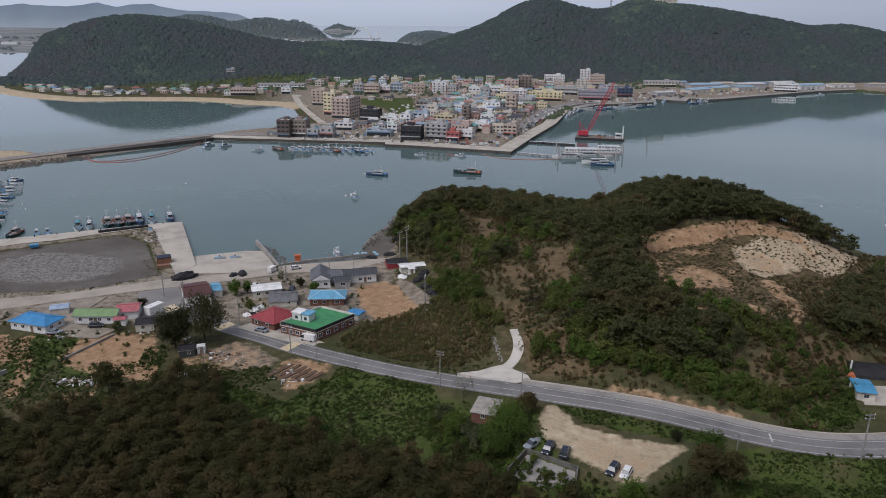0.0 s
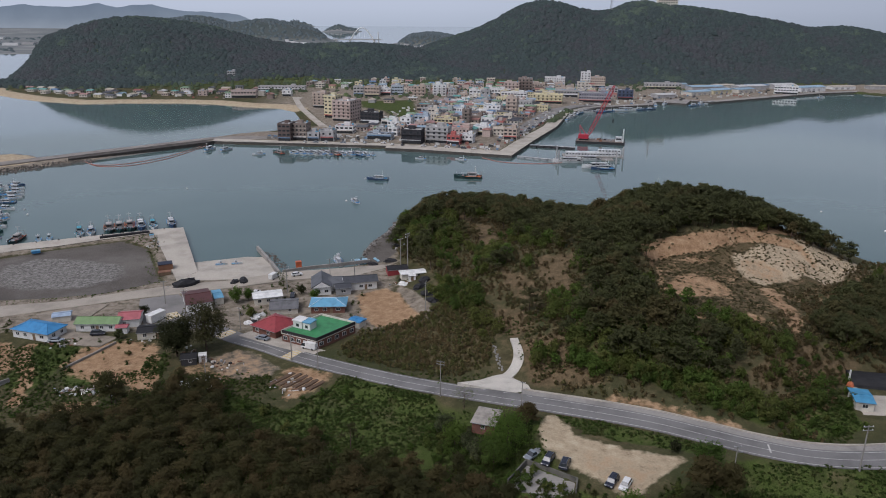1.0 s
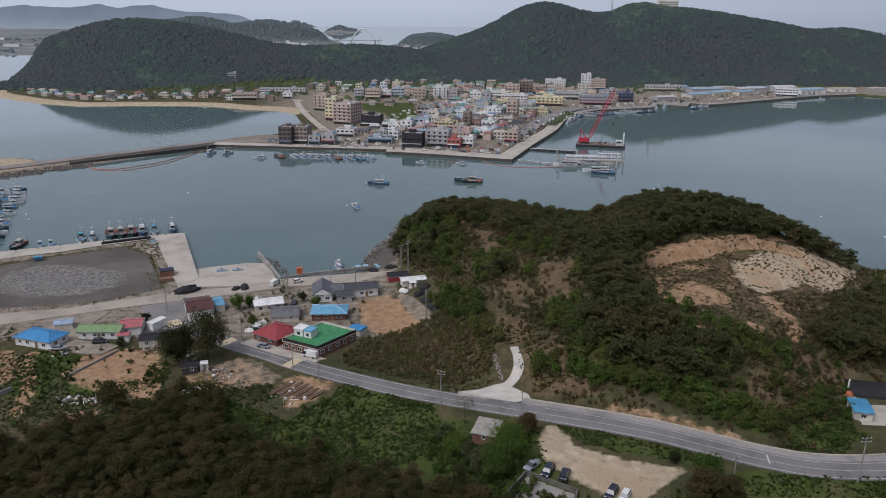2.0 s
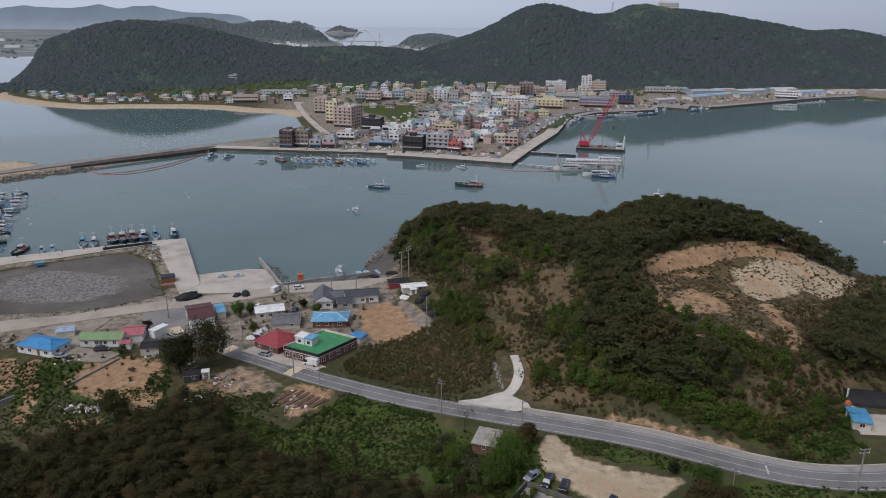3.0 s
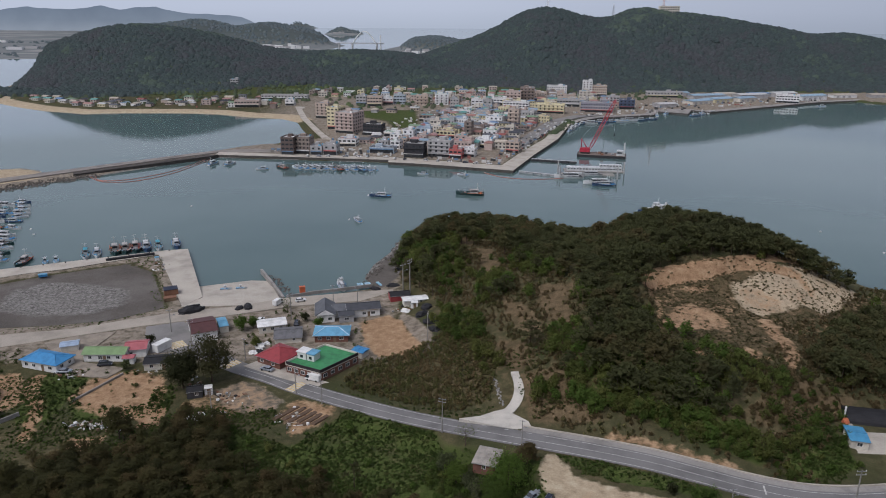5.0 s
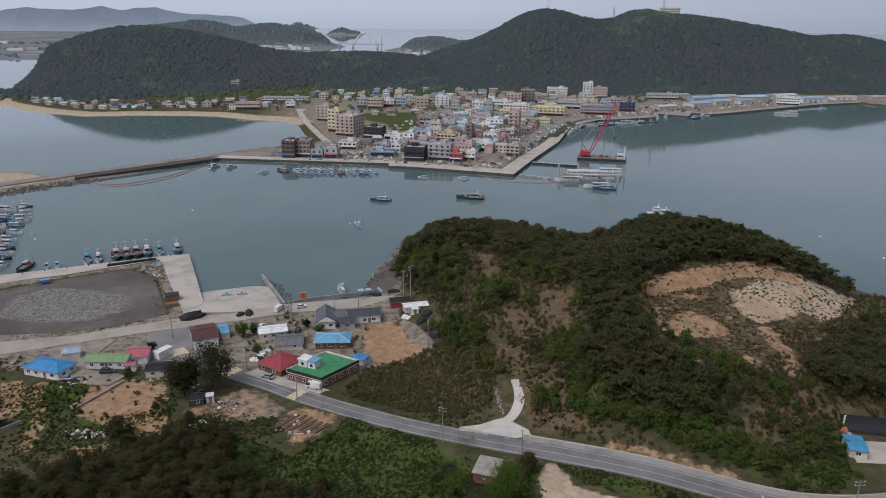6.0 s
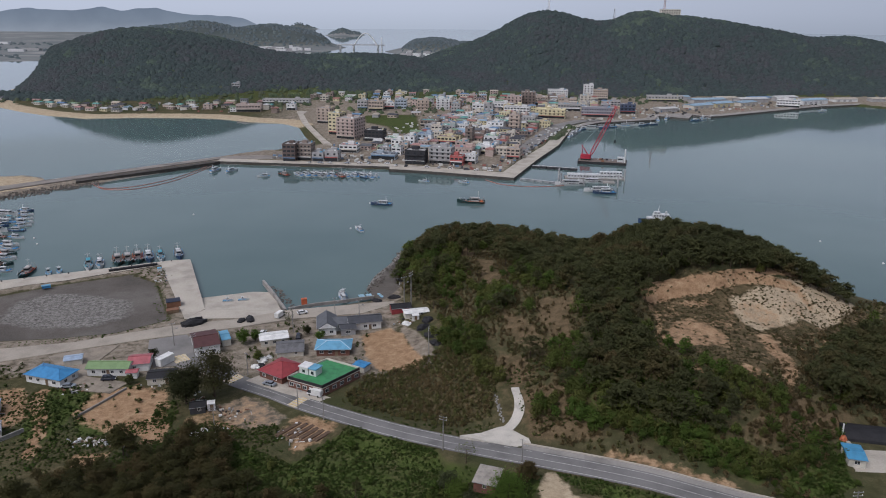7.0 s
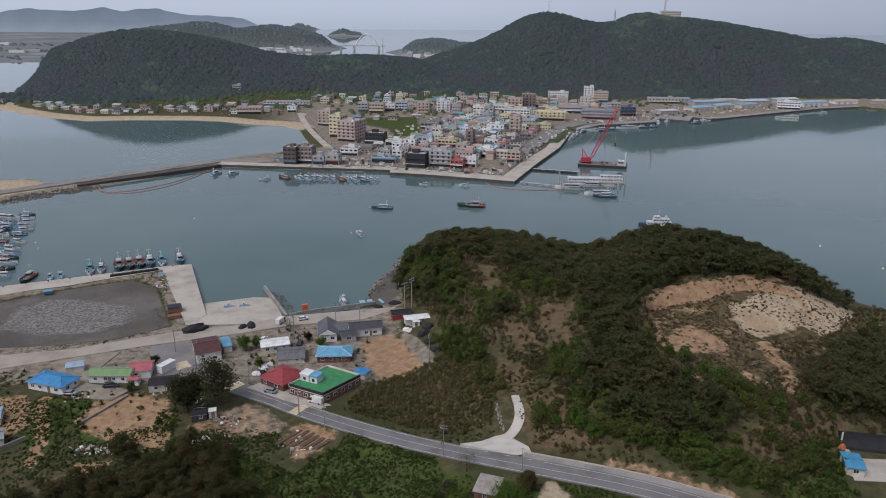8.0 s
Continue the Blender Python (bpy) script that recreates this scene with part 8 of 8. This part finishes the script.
park("pickup", 20.6, 141.4, 223)
park("navy", 23.4, 137.9, 241)
park("navy", 26.8, 136.3, 69)
park("navy", 35.8, 130.1, 237)
park("white", 38.3, 128.9, 239)
park("truck", -41.5, 204.6, 157, 2.63)
park("silver", -57.5, 211.0, 157, 2.63)
park("truck", -66.3, 266.8, 70, 2.47)
park("white", -69.3, 250.6, 80)
park("navy", -55.2, 247.9, 95)
park("navy", -111.2, 213.6, 10, 2.61)
park("silver", -122, 208.4, 5, 2.61)
park("white", -58, 270, 25, 2.47)
rng = random.Random(31)
for i in range(20):
    t = i / 19
    if i % 4 != 3:
        park(rng.choice(("white", "silver", "navy", "white")), -110 + 150 * t + rng.uniform(-2, 2), (581 - 4 * t if t < 0.45 else 572.5 - 36 * (t - 0.45)) - 8.5, -14 + rng.choice((0, 90, 180)), 2.32, "cars on the town quay")
for i in range(16):
    t = i / 15
    park(rng.choice(("white", "silver", "navy", "white", "truck")), 62 + 66 * t + rng.uniform(-1, 1), 612 + 160 * t, 68, 2.95, "cars on the main street")


# ---- poles and masts ----
def pole_model(label, h, arms, lamp=False):
    e = hold("utility_pole", pose(0, 0, -90), label, "utility pole", "utility poles")
    bm = bmesh.new()
    tube(bm, (0, 0, -0.6), (0, 0, h), 0.19, 0.12, 8)
    part("pole", bm, CONCRETE_OLD, e)
    for i in range(arms):
        z = h - 0.4 - 0.8 * i
        bm = bmesh.new()
        box(bm, -1.1, 1.1, -0.06, 0.06, z, z + 0.12)
        arm = part("crossarm", bm, STEEL, e)
        for x in (-0.95, 0.0, 0.95):
            bm = bmesh.new()
            tube(bm, (x, 0, z + 0.12), (x, 0, z + 0.36), 0.07, 0.05, 6)
            part("insulator", bm, WHITE, arm)
    if lamp:
        bm = bmesh.new()
        tube(bm, (0, 0, h * 0.72), (1.3, 0, h * 0.75), 0.04, 0.03, 5)
        box(bm, 1.2, 1.8, -0.12, 0.12, h * 0.74, h * 0.77)
        part("lamp_arm", bm, STEEL, e)
    return e


POLES = [pole_model("concrete utility pole with steel crossarms", 10.5, 2), pole_model("slim concrete pole with a street lamp", 9.0, 1, True)]
stood = set()
for k, x, y, ang, s in ((0, -0.6, 170.6, -20, 1.0), (1, -45.2, 196.2, -30, 1.0), (0, -36.2, 189.4, -30, 0.75), (1, 20.0, 166.0 + 2.2 - 5.5, -20, 0.8), (0, 92, 137.2, 5, 1.1), (1, 65, 138.4, 10, 0.8), (0, -58, 252, 20, 1.0),
                        (1, -34, 261.5, 15, 1.1), (0, -14.4, 276, 60, 1.4), (0, -6, 229.5, 80, 1.0), (1, -44.5, 268, 15, 0.9), (1, -17.5, 280.5, 40, 1.3), (0, -87.5, 228, 30, 1.0), (1, -66.5, 218.5, -35, 0.9), (0, -66, 181, 10, 0.9), (1, -99, 240, 20, 1.0)):
    m = pose(x, y, gz(x, y), 0, 0, ang) @ Matrix.Scale(s, 4)
    if k in stood:
        c = copy_thing(POLES[k], m)
        c.scale = (s, s, s)
    else:
        stood.add(k)
        POLES[k].matrix_world = m


def lattice_mast(x, y, h, w, label, mat):
    e = hold("radio_mast", pose(x, y, gz(x, y) - 1), label, "radio mast")
    n = int(h / 3)
    for k in range(4):
        bm = bmesh.new()
        a, b = ((-1, -1), (1, -1), (1, 1), (-1, 1))[k], ((1, -1), (1, 1), (-1, 1), (-1, -1))[k]
        for i in range(n):
            w0, w1 = w * (1 - 0.75 * i / n), w * (1 - 0.75 * (i + 1) / n)
            z0, z1 = h * i / n, h * (i + 1) / n
            tube(bm, (a[0] * w0, a[1] * w0, z0), (a[0] * w1, a[1] * w1, z1), 0.22, 0.22, 4)
            tube(bm, (a[0] * w0, a[1] * w0, z0), (b[0] * w1, b[1] * w1, z1), 0.12, 0.12, 4)
        part("lattice_leg", bm, mat, e)
    bm = bmesh.new()
    tube(bm, (0, 0, h), (0, 0, h * 1.15), 0.2, 0.1, 5)
    part("antenna", bm, WHITE, e)


lattice_mast(170, 1302, 34, 1.6, "slim white lattice radio mast on the hilltop", WHITE)
lattice_mast(283, 1304, 22, 1.8, "steel lattice radio mast on the hilltop", STEEL)
lattice_mast(367, 1304, 40, 1.8, "red and white lattice radio mast on the hilltop", paint("mast_paint", (0.5, 0.36, 0.33)))
block(377, 1298, 33, 17, 12, 0, W_CREAM, "pinkish white transmitter station on the hilltop", hut=False, gap=4.5, sides="S", z=104)


def arch_bridge():
    """White arch bridge over the strait to the headland."""
    e = hold("arch_bridge", pose(-257, 2350, 0), "white steel arch bridge over the far strait", "bridge")
    for sy in (-5, 5):
        bm = bmesh.new()
        n = 18
        P = [Vector((-38 + 76 * i / n, sy * (1 - 0.7 * math.sin(math.pi * i / n)), 6 + 42 * math.sin(math.pi * i / n) ** 0.9)) for i in range(n + 1)]
        for a, b in zip(P, P[1:]):
            tube(bm, a, b, 1.7, 1.7, 6)
        part("arch", bm, WHITE, e)
    bm = bmesh.new()
    box(bm, -90, 60, -6, 6, 12, 14.5)
    part("deck", bm, W_GREY, e)
    for x in (-80, -38, 38):
        bm = bmesh.new()
        box(bm, x - 2.5, x + 2.5, -5, 5, -4, 12)
        part("pier", bm, W_GREY, e)
    for i in range(1, 10):
        x = -38 + 7.6 * i
        bm = bmesh.new()
        tube(bm, (x, 0, 14), (x, 0, 6 + 42 * math.sin(math.pi * i / 10) ** 0.9), 0.12, 0.12, 4)
        part("hanger", bm, WHITE, e)
    for sy in (-4, 4):
        bm = bmesh.new()
        tube(bm, (50, sy, 0), (50, sy * 0.3, 37), 1.8, 1.1, 6)
        part("pylon", bm, WHITE, e)


arch_bridge()
rng = random.Random(77)
for i in range(78):
    x, y = (rng.uniform(-560, -325), rng.uniform(2110, 2275)) if i < 46 else (rng.uniform(-185, -40), rng.uniform(1935, 2070))
    z = gz(x, y)
    if 0.5 < z < 7:
        block(x, y, rng.uniform(8, 24), rng.uniform(3.5, 8), 12, rng.uniform(-10, 10), rng.choice((W_WHITE, W_GREY, W_WHITE)), "pale low block of the far port", hut=False, sides="", gap=9)
for i in range(12):
    x, y = rng.uniform(-1500, -900), rng.uniform(1800, 2500)
    block(x, y, rng.uniform(25, 60), rng.uniform(4, 7), 20, rng.uniform(-10, 10), rng.choice((W_WHITE, W_GREY, W_CREAM)), "low pale farm hall on the far flats", hut=False, sides="", gap=15)


# ---- village clutter ----
def heap(name, label, cat, mat, x, y, rx, ry, h, seed, z=None, lumps=0.35):
    """A slumped heap with a lumpy outline."""
    rng2 = np.random.RandomState(seed)
    bm = bmesh.new()
    bmesh.ops.create_icosphere(bm, subdivisions=3, radius=1.0)
    for v in bm.verts:
        p = v.co * 2.1 + Vector(rng2.uniform(-0.05, 0.05, 3)) + Vector((seed * 3.1, 0, 0))
        k = 1 + lumps * noise.noise(p) + 0.3 * lumps * noise.noise(p * 3)
        v.co = Vector((v.co.x * rx * k, v.co.y * ry * k, max(-0.15, v.co.z) * h * k))
    ob = part(name, bm, mat, None)
    ob.matrix_world = pose(x, y, gz(x, y) if z is None else z, 0, 0, seed * 37 % 180)
    return tagged(ob, label, cat)


for i, (x, y, rx, ry, h, z) in enumerate(((-98.4, 259.0, 5.2, 2.6, 2.5, 2.3), (-80.5, 262.2, 2.2, 1.5, 1.2, 2.3), (-77.6, 263.9, 3.6, 1.6, 1.4, 2.3), (-29.4, 284.6, 2.4, 1.4, 1.0, 2.3), (-22.1, 288.5, 3.0, 1.6, 1.3, 2.2), (-8.6, 252.3, 2.8, 1.8, 1.5, None),
                                          (-5.0, 243.5, 2.0, 3.2, 1.5, None), (-7, 257.5, 2.4, 2.2, 1.6, None), (-63.5, 224.5, 1.4, 1.4, 0.9, None), (-19.5, 306.5, 2.4, 1.6, 1.2, None), (-3.8, 236.5, 1.6, 2.6, 1.3, None))):
    heap("tarpaulin", "crumpled black tarpaulin drawn over fishing nets", "tarpaulin", BLACK, x, y, rx, ry, h, i + 1, z)
for i, (x, y, rx, ry, h) in enumerate(((-64.1, 228.6, 1.6, 2.4, 1.3), (-65.2, 223.8, 1.3, 1.6, 1.0), (-62.4, 231.0, 1.0, 1.2, 0.9), (-15.2, 258.6, 2.0, 1.4, 1.0), (-72.8, 182.2, 1.6, 1.2, 0.7))):
    heap("sack_heap", "pile of white sacks and plastic sheeting", "sack pile", WHITE, x, y, rx, ry, h, i + 20, None, 0.6)


def crate(name, label, cat, x, y, z, w, d, h, ang, wall, lid):
    e = hold(name, pose(x, y, z, 0, 0, ang), label, cat)
    bm = bmesh.new()
    box(bm, -w / 2, w / 2, -d / 2, d / 2, 0, h)
    part("body", bm, wall, e)
    bm = bmesh.new()
    box(bm, -w / 2 - 0.12, w / 2 + 0.12, -d / 2 - 0.12, d / 2 + 0.12, h, h + 0.18, 0.98)
    part("lid", bm, lid, e)
    return e


NAVY_SHEET = paint("navy_sheet", (0.02, 0.025, 0.045))
crate("net_store", "dark sheeted net store on the pier verge", "shed", -113.2, 278.6, 2.0, 5.4, 4.2, 2.3, 25, RUSTY, NAVY_SHEET)
crate("net_store", "low dark sheeted store on the pier verge", "shed", -111.0, 271.6, 2.0, 4.6, 2.4, 1.2, 25, WOOD, RUSTY)
crate("container", "white storage container beside the junction", "container", -97.2, 226.2, 2.48, 2.6, 6.0, 2.6, -28, WHITE, WHITE)
crate("kiosk", "small white kiosk on the pier", "kiosk", -134.6, 319.8, 2.05, 1.8, 1.6, 1.5, 25, WHITE, SKY_BLUE)
crate("blue_tank", "blue plastic tank beside the basin", "tank", -176.8, 298.6, 1.6, 3.4, 1.8, 1.0, 30, DEEP_BLUE, SKY_BLUE)
crate("fish_crate", "orange steel boat winch on the shore", "winch", -59.2, 280.2, 2.3, 2.2, 1.6, 2.4, 20, paint("orange_steel", (0.5, 0.12, 0.05)), paint("orange_steel", (0.5, 0.12, 0.05)))
for i, (x, y, a) in enumerate(((-36.4, 291.6, 20), (-33.2, 292.4, 20), (-28.0, 293.8, 30), (-25.4, 294.4, 30))):
    e = hold("work_raft", pose(x, y, 0.75, 0, 0, a + 90), "light blue plastic work raft drawn up on the shore", "raft", "rafts on the shore")
    for sy in (-0.8, 0.8):
        bm = bmesh.new()
        tube(bm, (-2.6, sy, 0.2), (2.6, sy, 0.2), 0.35, 0.3, 8)
        part("float", bm, SKY_BLUE, e)
    for j in range(5):
        bm = bmesh.new()
        box(bm, -2.3 + j, -1.6 + j, -1.2, 1.2, 0.5, 0.62)
        part("slat", bm, paint("pale_raft", (0.3, 0.48, 0.58)), e)
moor("skiff", -92.5, 285.5, 10, 0.8, 1.35, "boats on the slipway")
moor("skiff", -86.5, 287, 12, 0.75, 1.2, "boats on the slipway")
moor("teal", -22.5, 309.5, 100, 0.9, 0.5, "boats on the slipway")
moor("white", -20.0, 303.5, 60, 0.7, 0.9, "boats on the slipway")

# black vinyl growing house and rubble beside the blue-roofed shed
e = hold("vinyl_tunnel", pose(122, 178.5, 5.9, 0, 0, -12), "long low tunnel covered with black vinyl", "tunnel")
bm = bmesh.new()
n = 9
R0, R1 = [[bm.verts.new((x, 4.4 * math.cos(math.pi * i / n), 2.2 * math.sin(math.pi * i / n))) for i in range(n + 1)] for x in (-10, 12)]
for i in range(n):
    bm.faces.new((R0[i], R0[i + 1], R1[i + 1], R1[i]))
bm.faces.new(R0)
bm.faces.new(R1[::-1])
part("cover", bm, BLACK, e)
bm = bmesh.new()
tube(bm, (-10.4, -2.5, 0), (-10.4, -2.5, 4.2), 0.25, 0.25, 8)
part("vent_pipe", bm, WHITE, e)
heap("tarpaulin", "crumpled faded orange tarpaulin on the ground", "tarpaulin", ROPE, 111.2, 177.0, 1.3, 1.0, 1.2, 50)
pad("pavement_shed", [(106, 162), (113, 180), (112, 172), (140, 170), (140, 160)], 5.0, 5.98, CONCRETE, "pale concrete yard beside the shed", "yard")

# allotment beds, frames and scrap
rng = random.Random(12)
for i in range(6):
    x, y = -45.5 + i * 2.2, 185.5 - i * 0.6
    bm = bmesh.new()
    box(bm, -0.75, 0.75, -5.5 + (i % 2), 4.5, 0, 0.35, 0.85)
    ob = part("garden_bed", bm, paint("tilled_soil", (0.1, 0.065, 0.042), 0.95), None)
    ob.matrix_world = pose(x, y, gz(x, y) - 0.05, 0, 0, -38)
    tagged(ob, "raised bed of brown tilled soil in the allotment", "garden bed", "allotment beds")
for k, (cx, cy, rx, ry, n) in enumerate(((-42, 183, 7, 7, 34), (-119.5, 207, 5, 3, 22), (-101, 178, 7, 2.6, 64), (-66, 194, 9, 4, 30), (-68, 183, 6, 4, 22), (-78, 201, 3, 4, 14), (-96, 211, 5, 2.5, 16), (-14, 260, 6, 3, 16), (-130, 309, 3, 6, 14), (-140, 196, 6, 8, 20))):
    e = hold("scrap_heap", pose(0, 0, 0), ("scattered timber and planks round the allotment", "rusty scrap and timber beside the yard", "bleached timber and rubble on the bank", "rubble scattered over the dirt yard", "white rubbish among the weeds",
                                           "rubbish under the large trees", "odds and ends round the shack", "crates and drums by the sheds", "wreckage and timber on the pier verge", "scrap and rubbish in the fields")[k], "scrap")
    for i in range(n):
        x, y = cx + rng.gauss(0, 0.5) * rx, cy + rng.gauss(0, 0.5) * ry
        bm = bmesh.new()
        long = rng.random() < 0.5
        l, w, h = (rng.uniform(1.2, 3.2), rng.uniform(0.12, 0.3), rng.uniform(0.08, 0.2)) if long else (rng.uniform(0.3, 1.0), rng.uniform(0.3, 0.9), rng.uniform(0.15, 0.6))
        box(bm, -l / 2, l / 2, -w / 2, w / 2, -0.05, h, 0.9)
        bm.transform(pose(x, y, gz(x, y) + 0.03, rng.uniform(-8, 8), rng.uniform(-8, 8), rng.uniform(0, 180)))
        part("plank" if long else "lump", bm, rng.choice((WOOD, WHITE, RUSTY, CONCRETE_NEW, STEEL, BLACK) if k not in (2, 4) else (WHITE, CONCRETE_NEW, WOOD, STEEL)), e)

# mooring bollards and tyres on the pier
for i in range(9):
    t = i / 8
    bm = bmesh.new()
    tube(bm, (0, 0, 0), (0, 0, 0.5), 0.22, 0.2, 8)
    tube(bm, (0, 0, 0.5), (0, 0, 0.65), 0.32, 0.3, 8)
    ob = part("bollard", bm, BLACK, None)
    ob.matrix_world = pose(-200 + 66 * t, 304.2 + 29.6 * t, 2.1)
    tagged(ob, "black iron mooring bollard on the pier", "bollard", "bollards on the pier")
low_wall("wall_fender", [(-158, 318.6), (-139, 328.4)], 1.6, 0.9, BLACK, "long black heap of tyres and nets along the pier", z=2.05)

# small mooring buoys
for x, y in ((-154, 425), (-217, 365), (-224, 375), (204, 380), (218, 344), (-55, 398), (-50, 455)):
    bm = bmesh.new()
    bmesh.ops.create_uvsphere(bm, u_segments=10, v_segments=6, radius=0.55)
    ob = part("buoy", bm, WHITE, None)
    ob.matrix_world = pose(x, y, 0.15)
    tagged(ob, "round white mooring buoy floating on the water", "buoy", "mooring buoys")

# rubble along the causeway and the slipway wall
rng = random.Random(8)
bm = bmesh.new()
for i in range(700):
    t = rng.random()
    if t < 0.75:
        u = t / 0.75
        x, y = -300 + 52 * u + rng.uniform(-6, 6), 452 + 54 * u + rng.uniform(-6, 6)
        r = rng.uniform(0.35, 1.05)
    else:
        u = (t - 0.75) / 0.25
        x, y = -80 + 16 * u + rng.uniform(0, 4), 305 - 28 * u + rng.uniform(-1, 2)
        r = rng.uniform(0.3, 0.8)
    z = max(-0.3, gz(x, y))
    bmesh.ops.create_icosphere(bm, subdivisions=1, radius=r, matrix=Matrix.Translation((x, y, z)) @ Euler((rng.random() * 6, rng.random() * 6, 0)).to_matrix().to_4x4() @ Matrix.Diagonal((1.2, 0.9, 0.7, 1)))
for i in range(170):
    t = rng.random() * 3
    a, b = (((-27, 353), (-24, 334)), ((-24, 334), (-34, 314)), ((-34, 314), (-35, 301)))[int(t)]
    u = t % 1
    x, y, r = a[0] + (b[0] - a[0]) * u + rng.uniform(-1.5, 6), a[1] + (b[1] - a[1]) * u + rng.uniform(-3, 3), rng.uniform(0.2, 0.8)
    bmesh.ops.create_icosphere(bm, subdivisions=1, radius=r, matrix=Matrix.Translation((x, y, max(-0.2, gz(x, y)))) @ Euler((rng.random() * 6, rng.random() * 6, 0)).to_matrix().to_4x4() @ Matrix.Diagonal((1.3, 0.9, 0.6, 1)))
tagged(part("shore_rubble", bm, STONE, None), "dark broken rubble along the waterline", "rubble", kind="stuff")
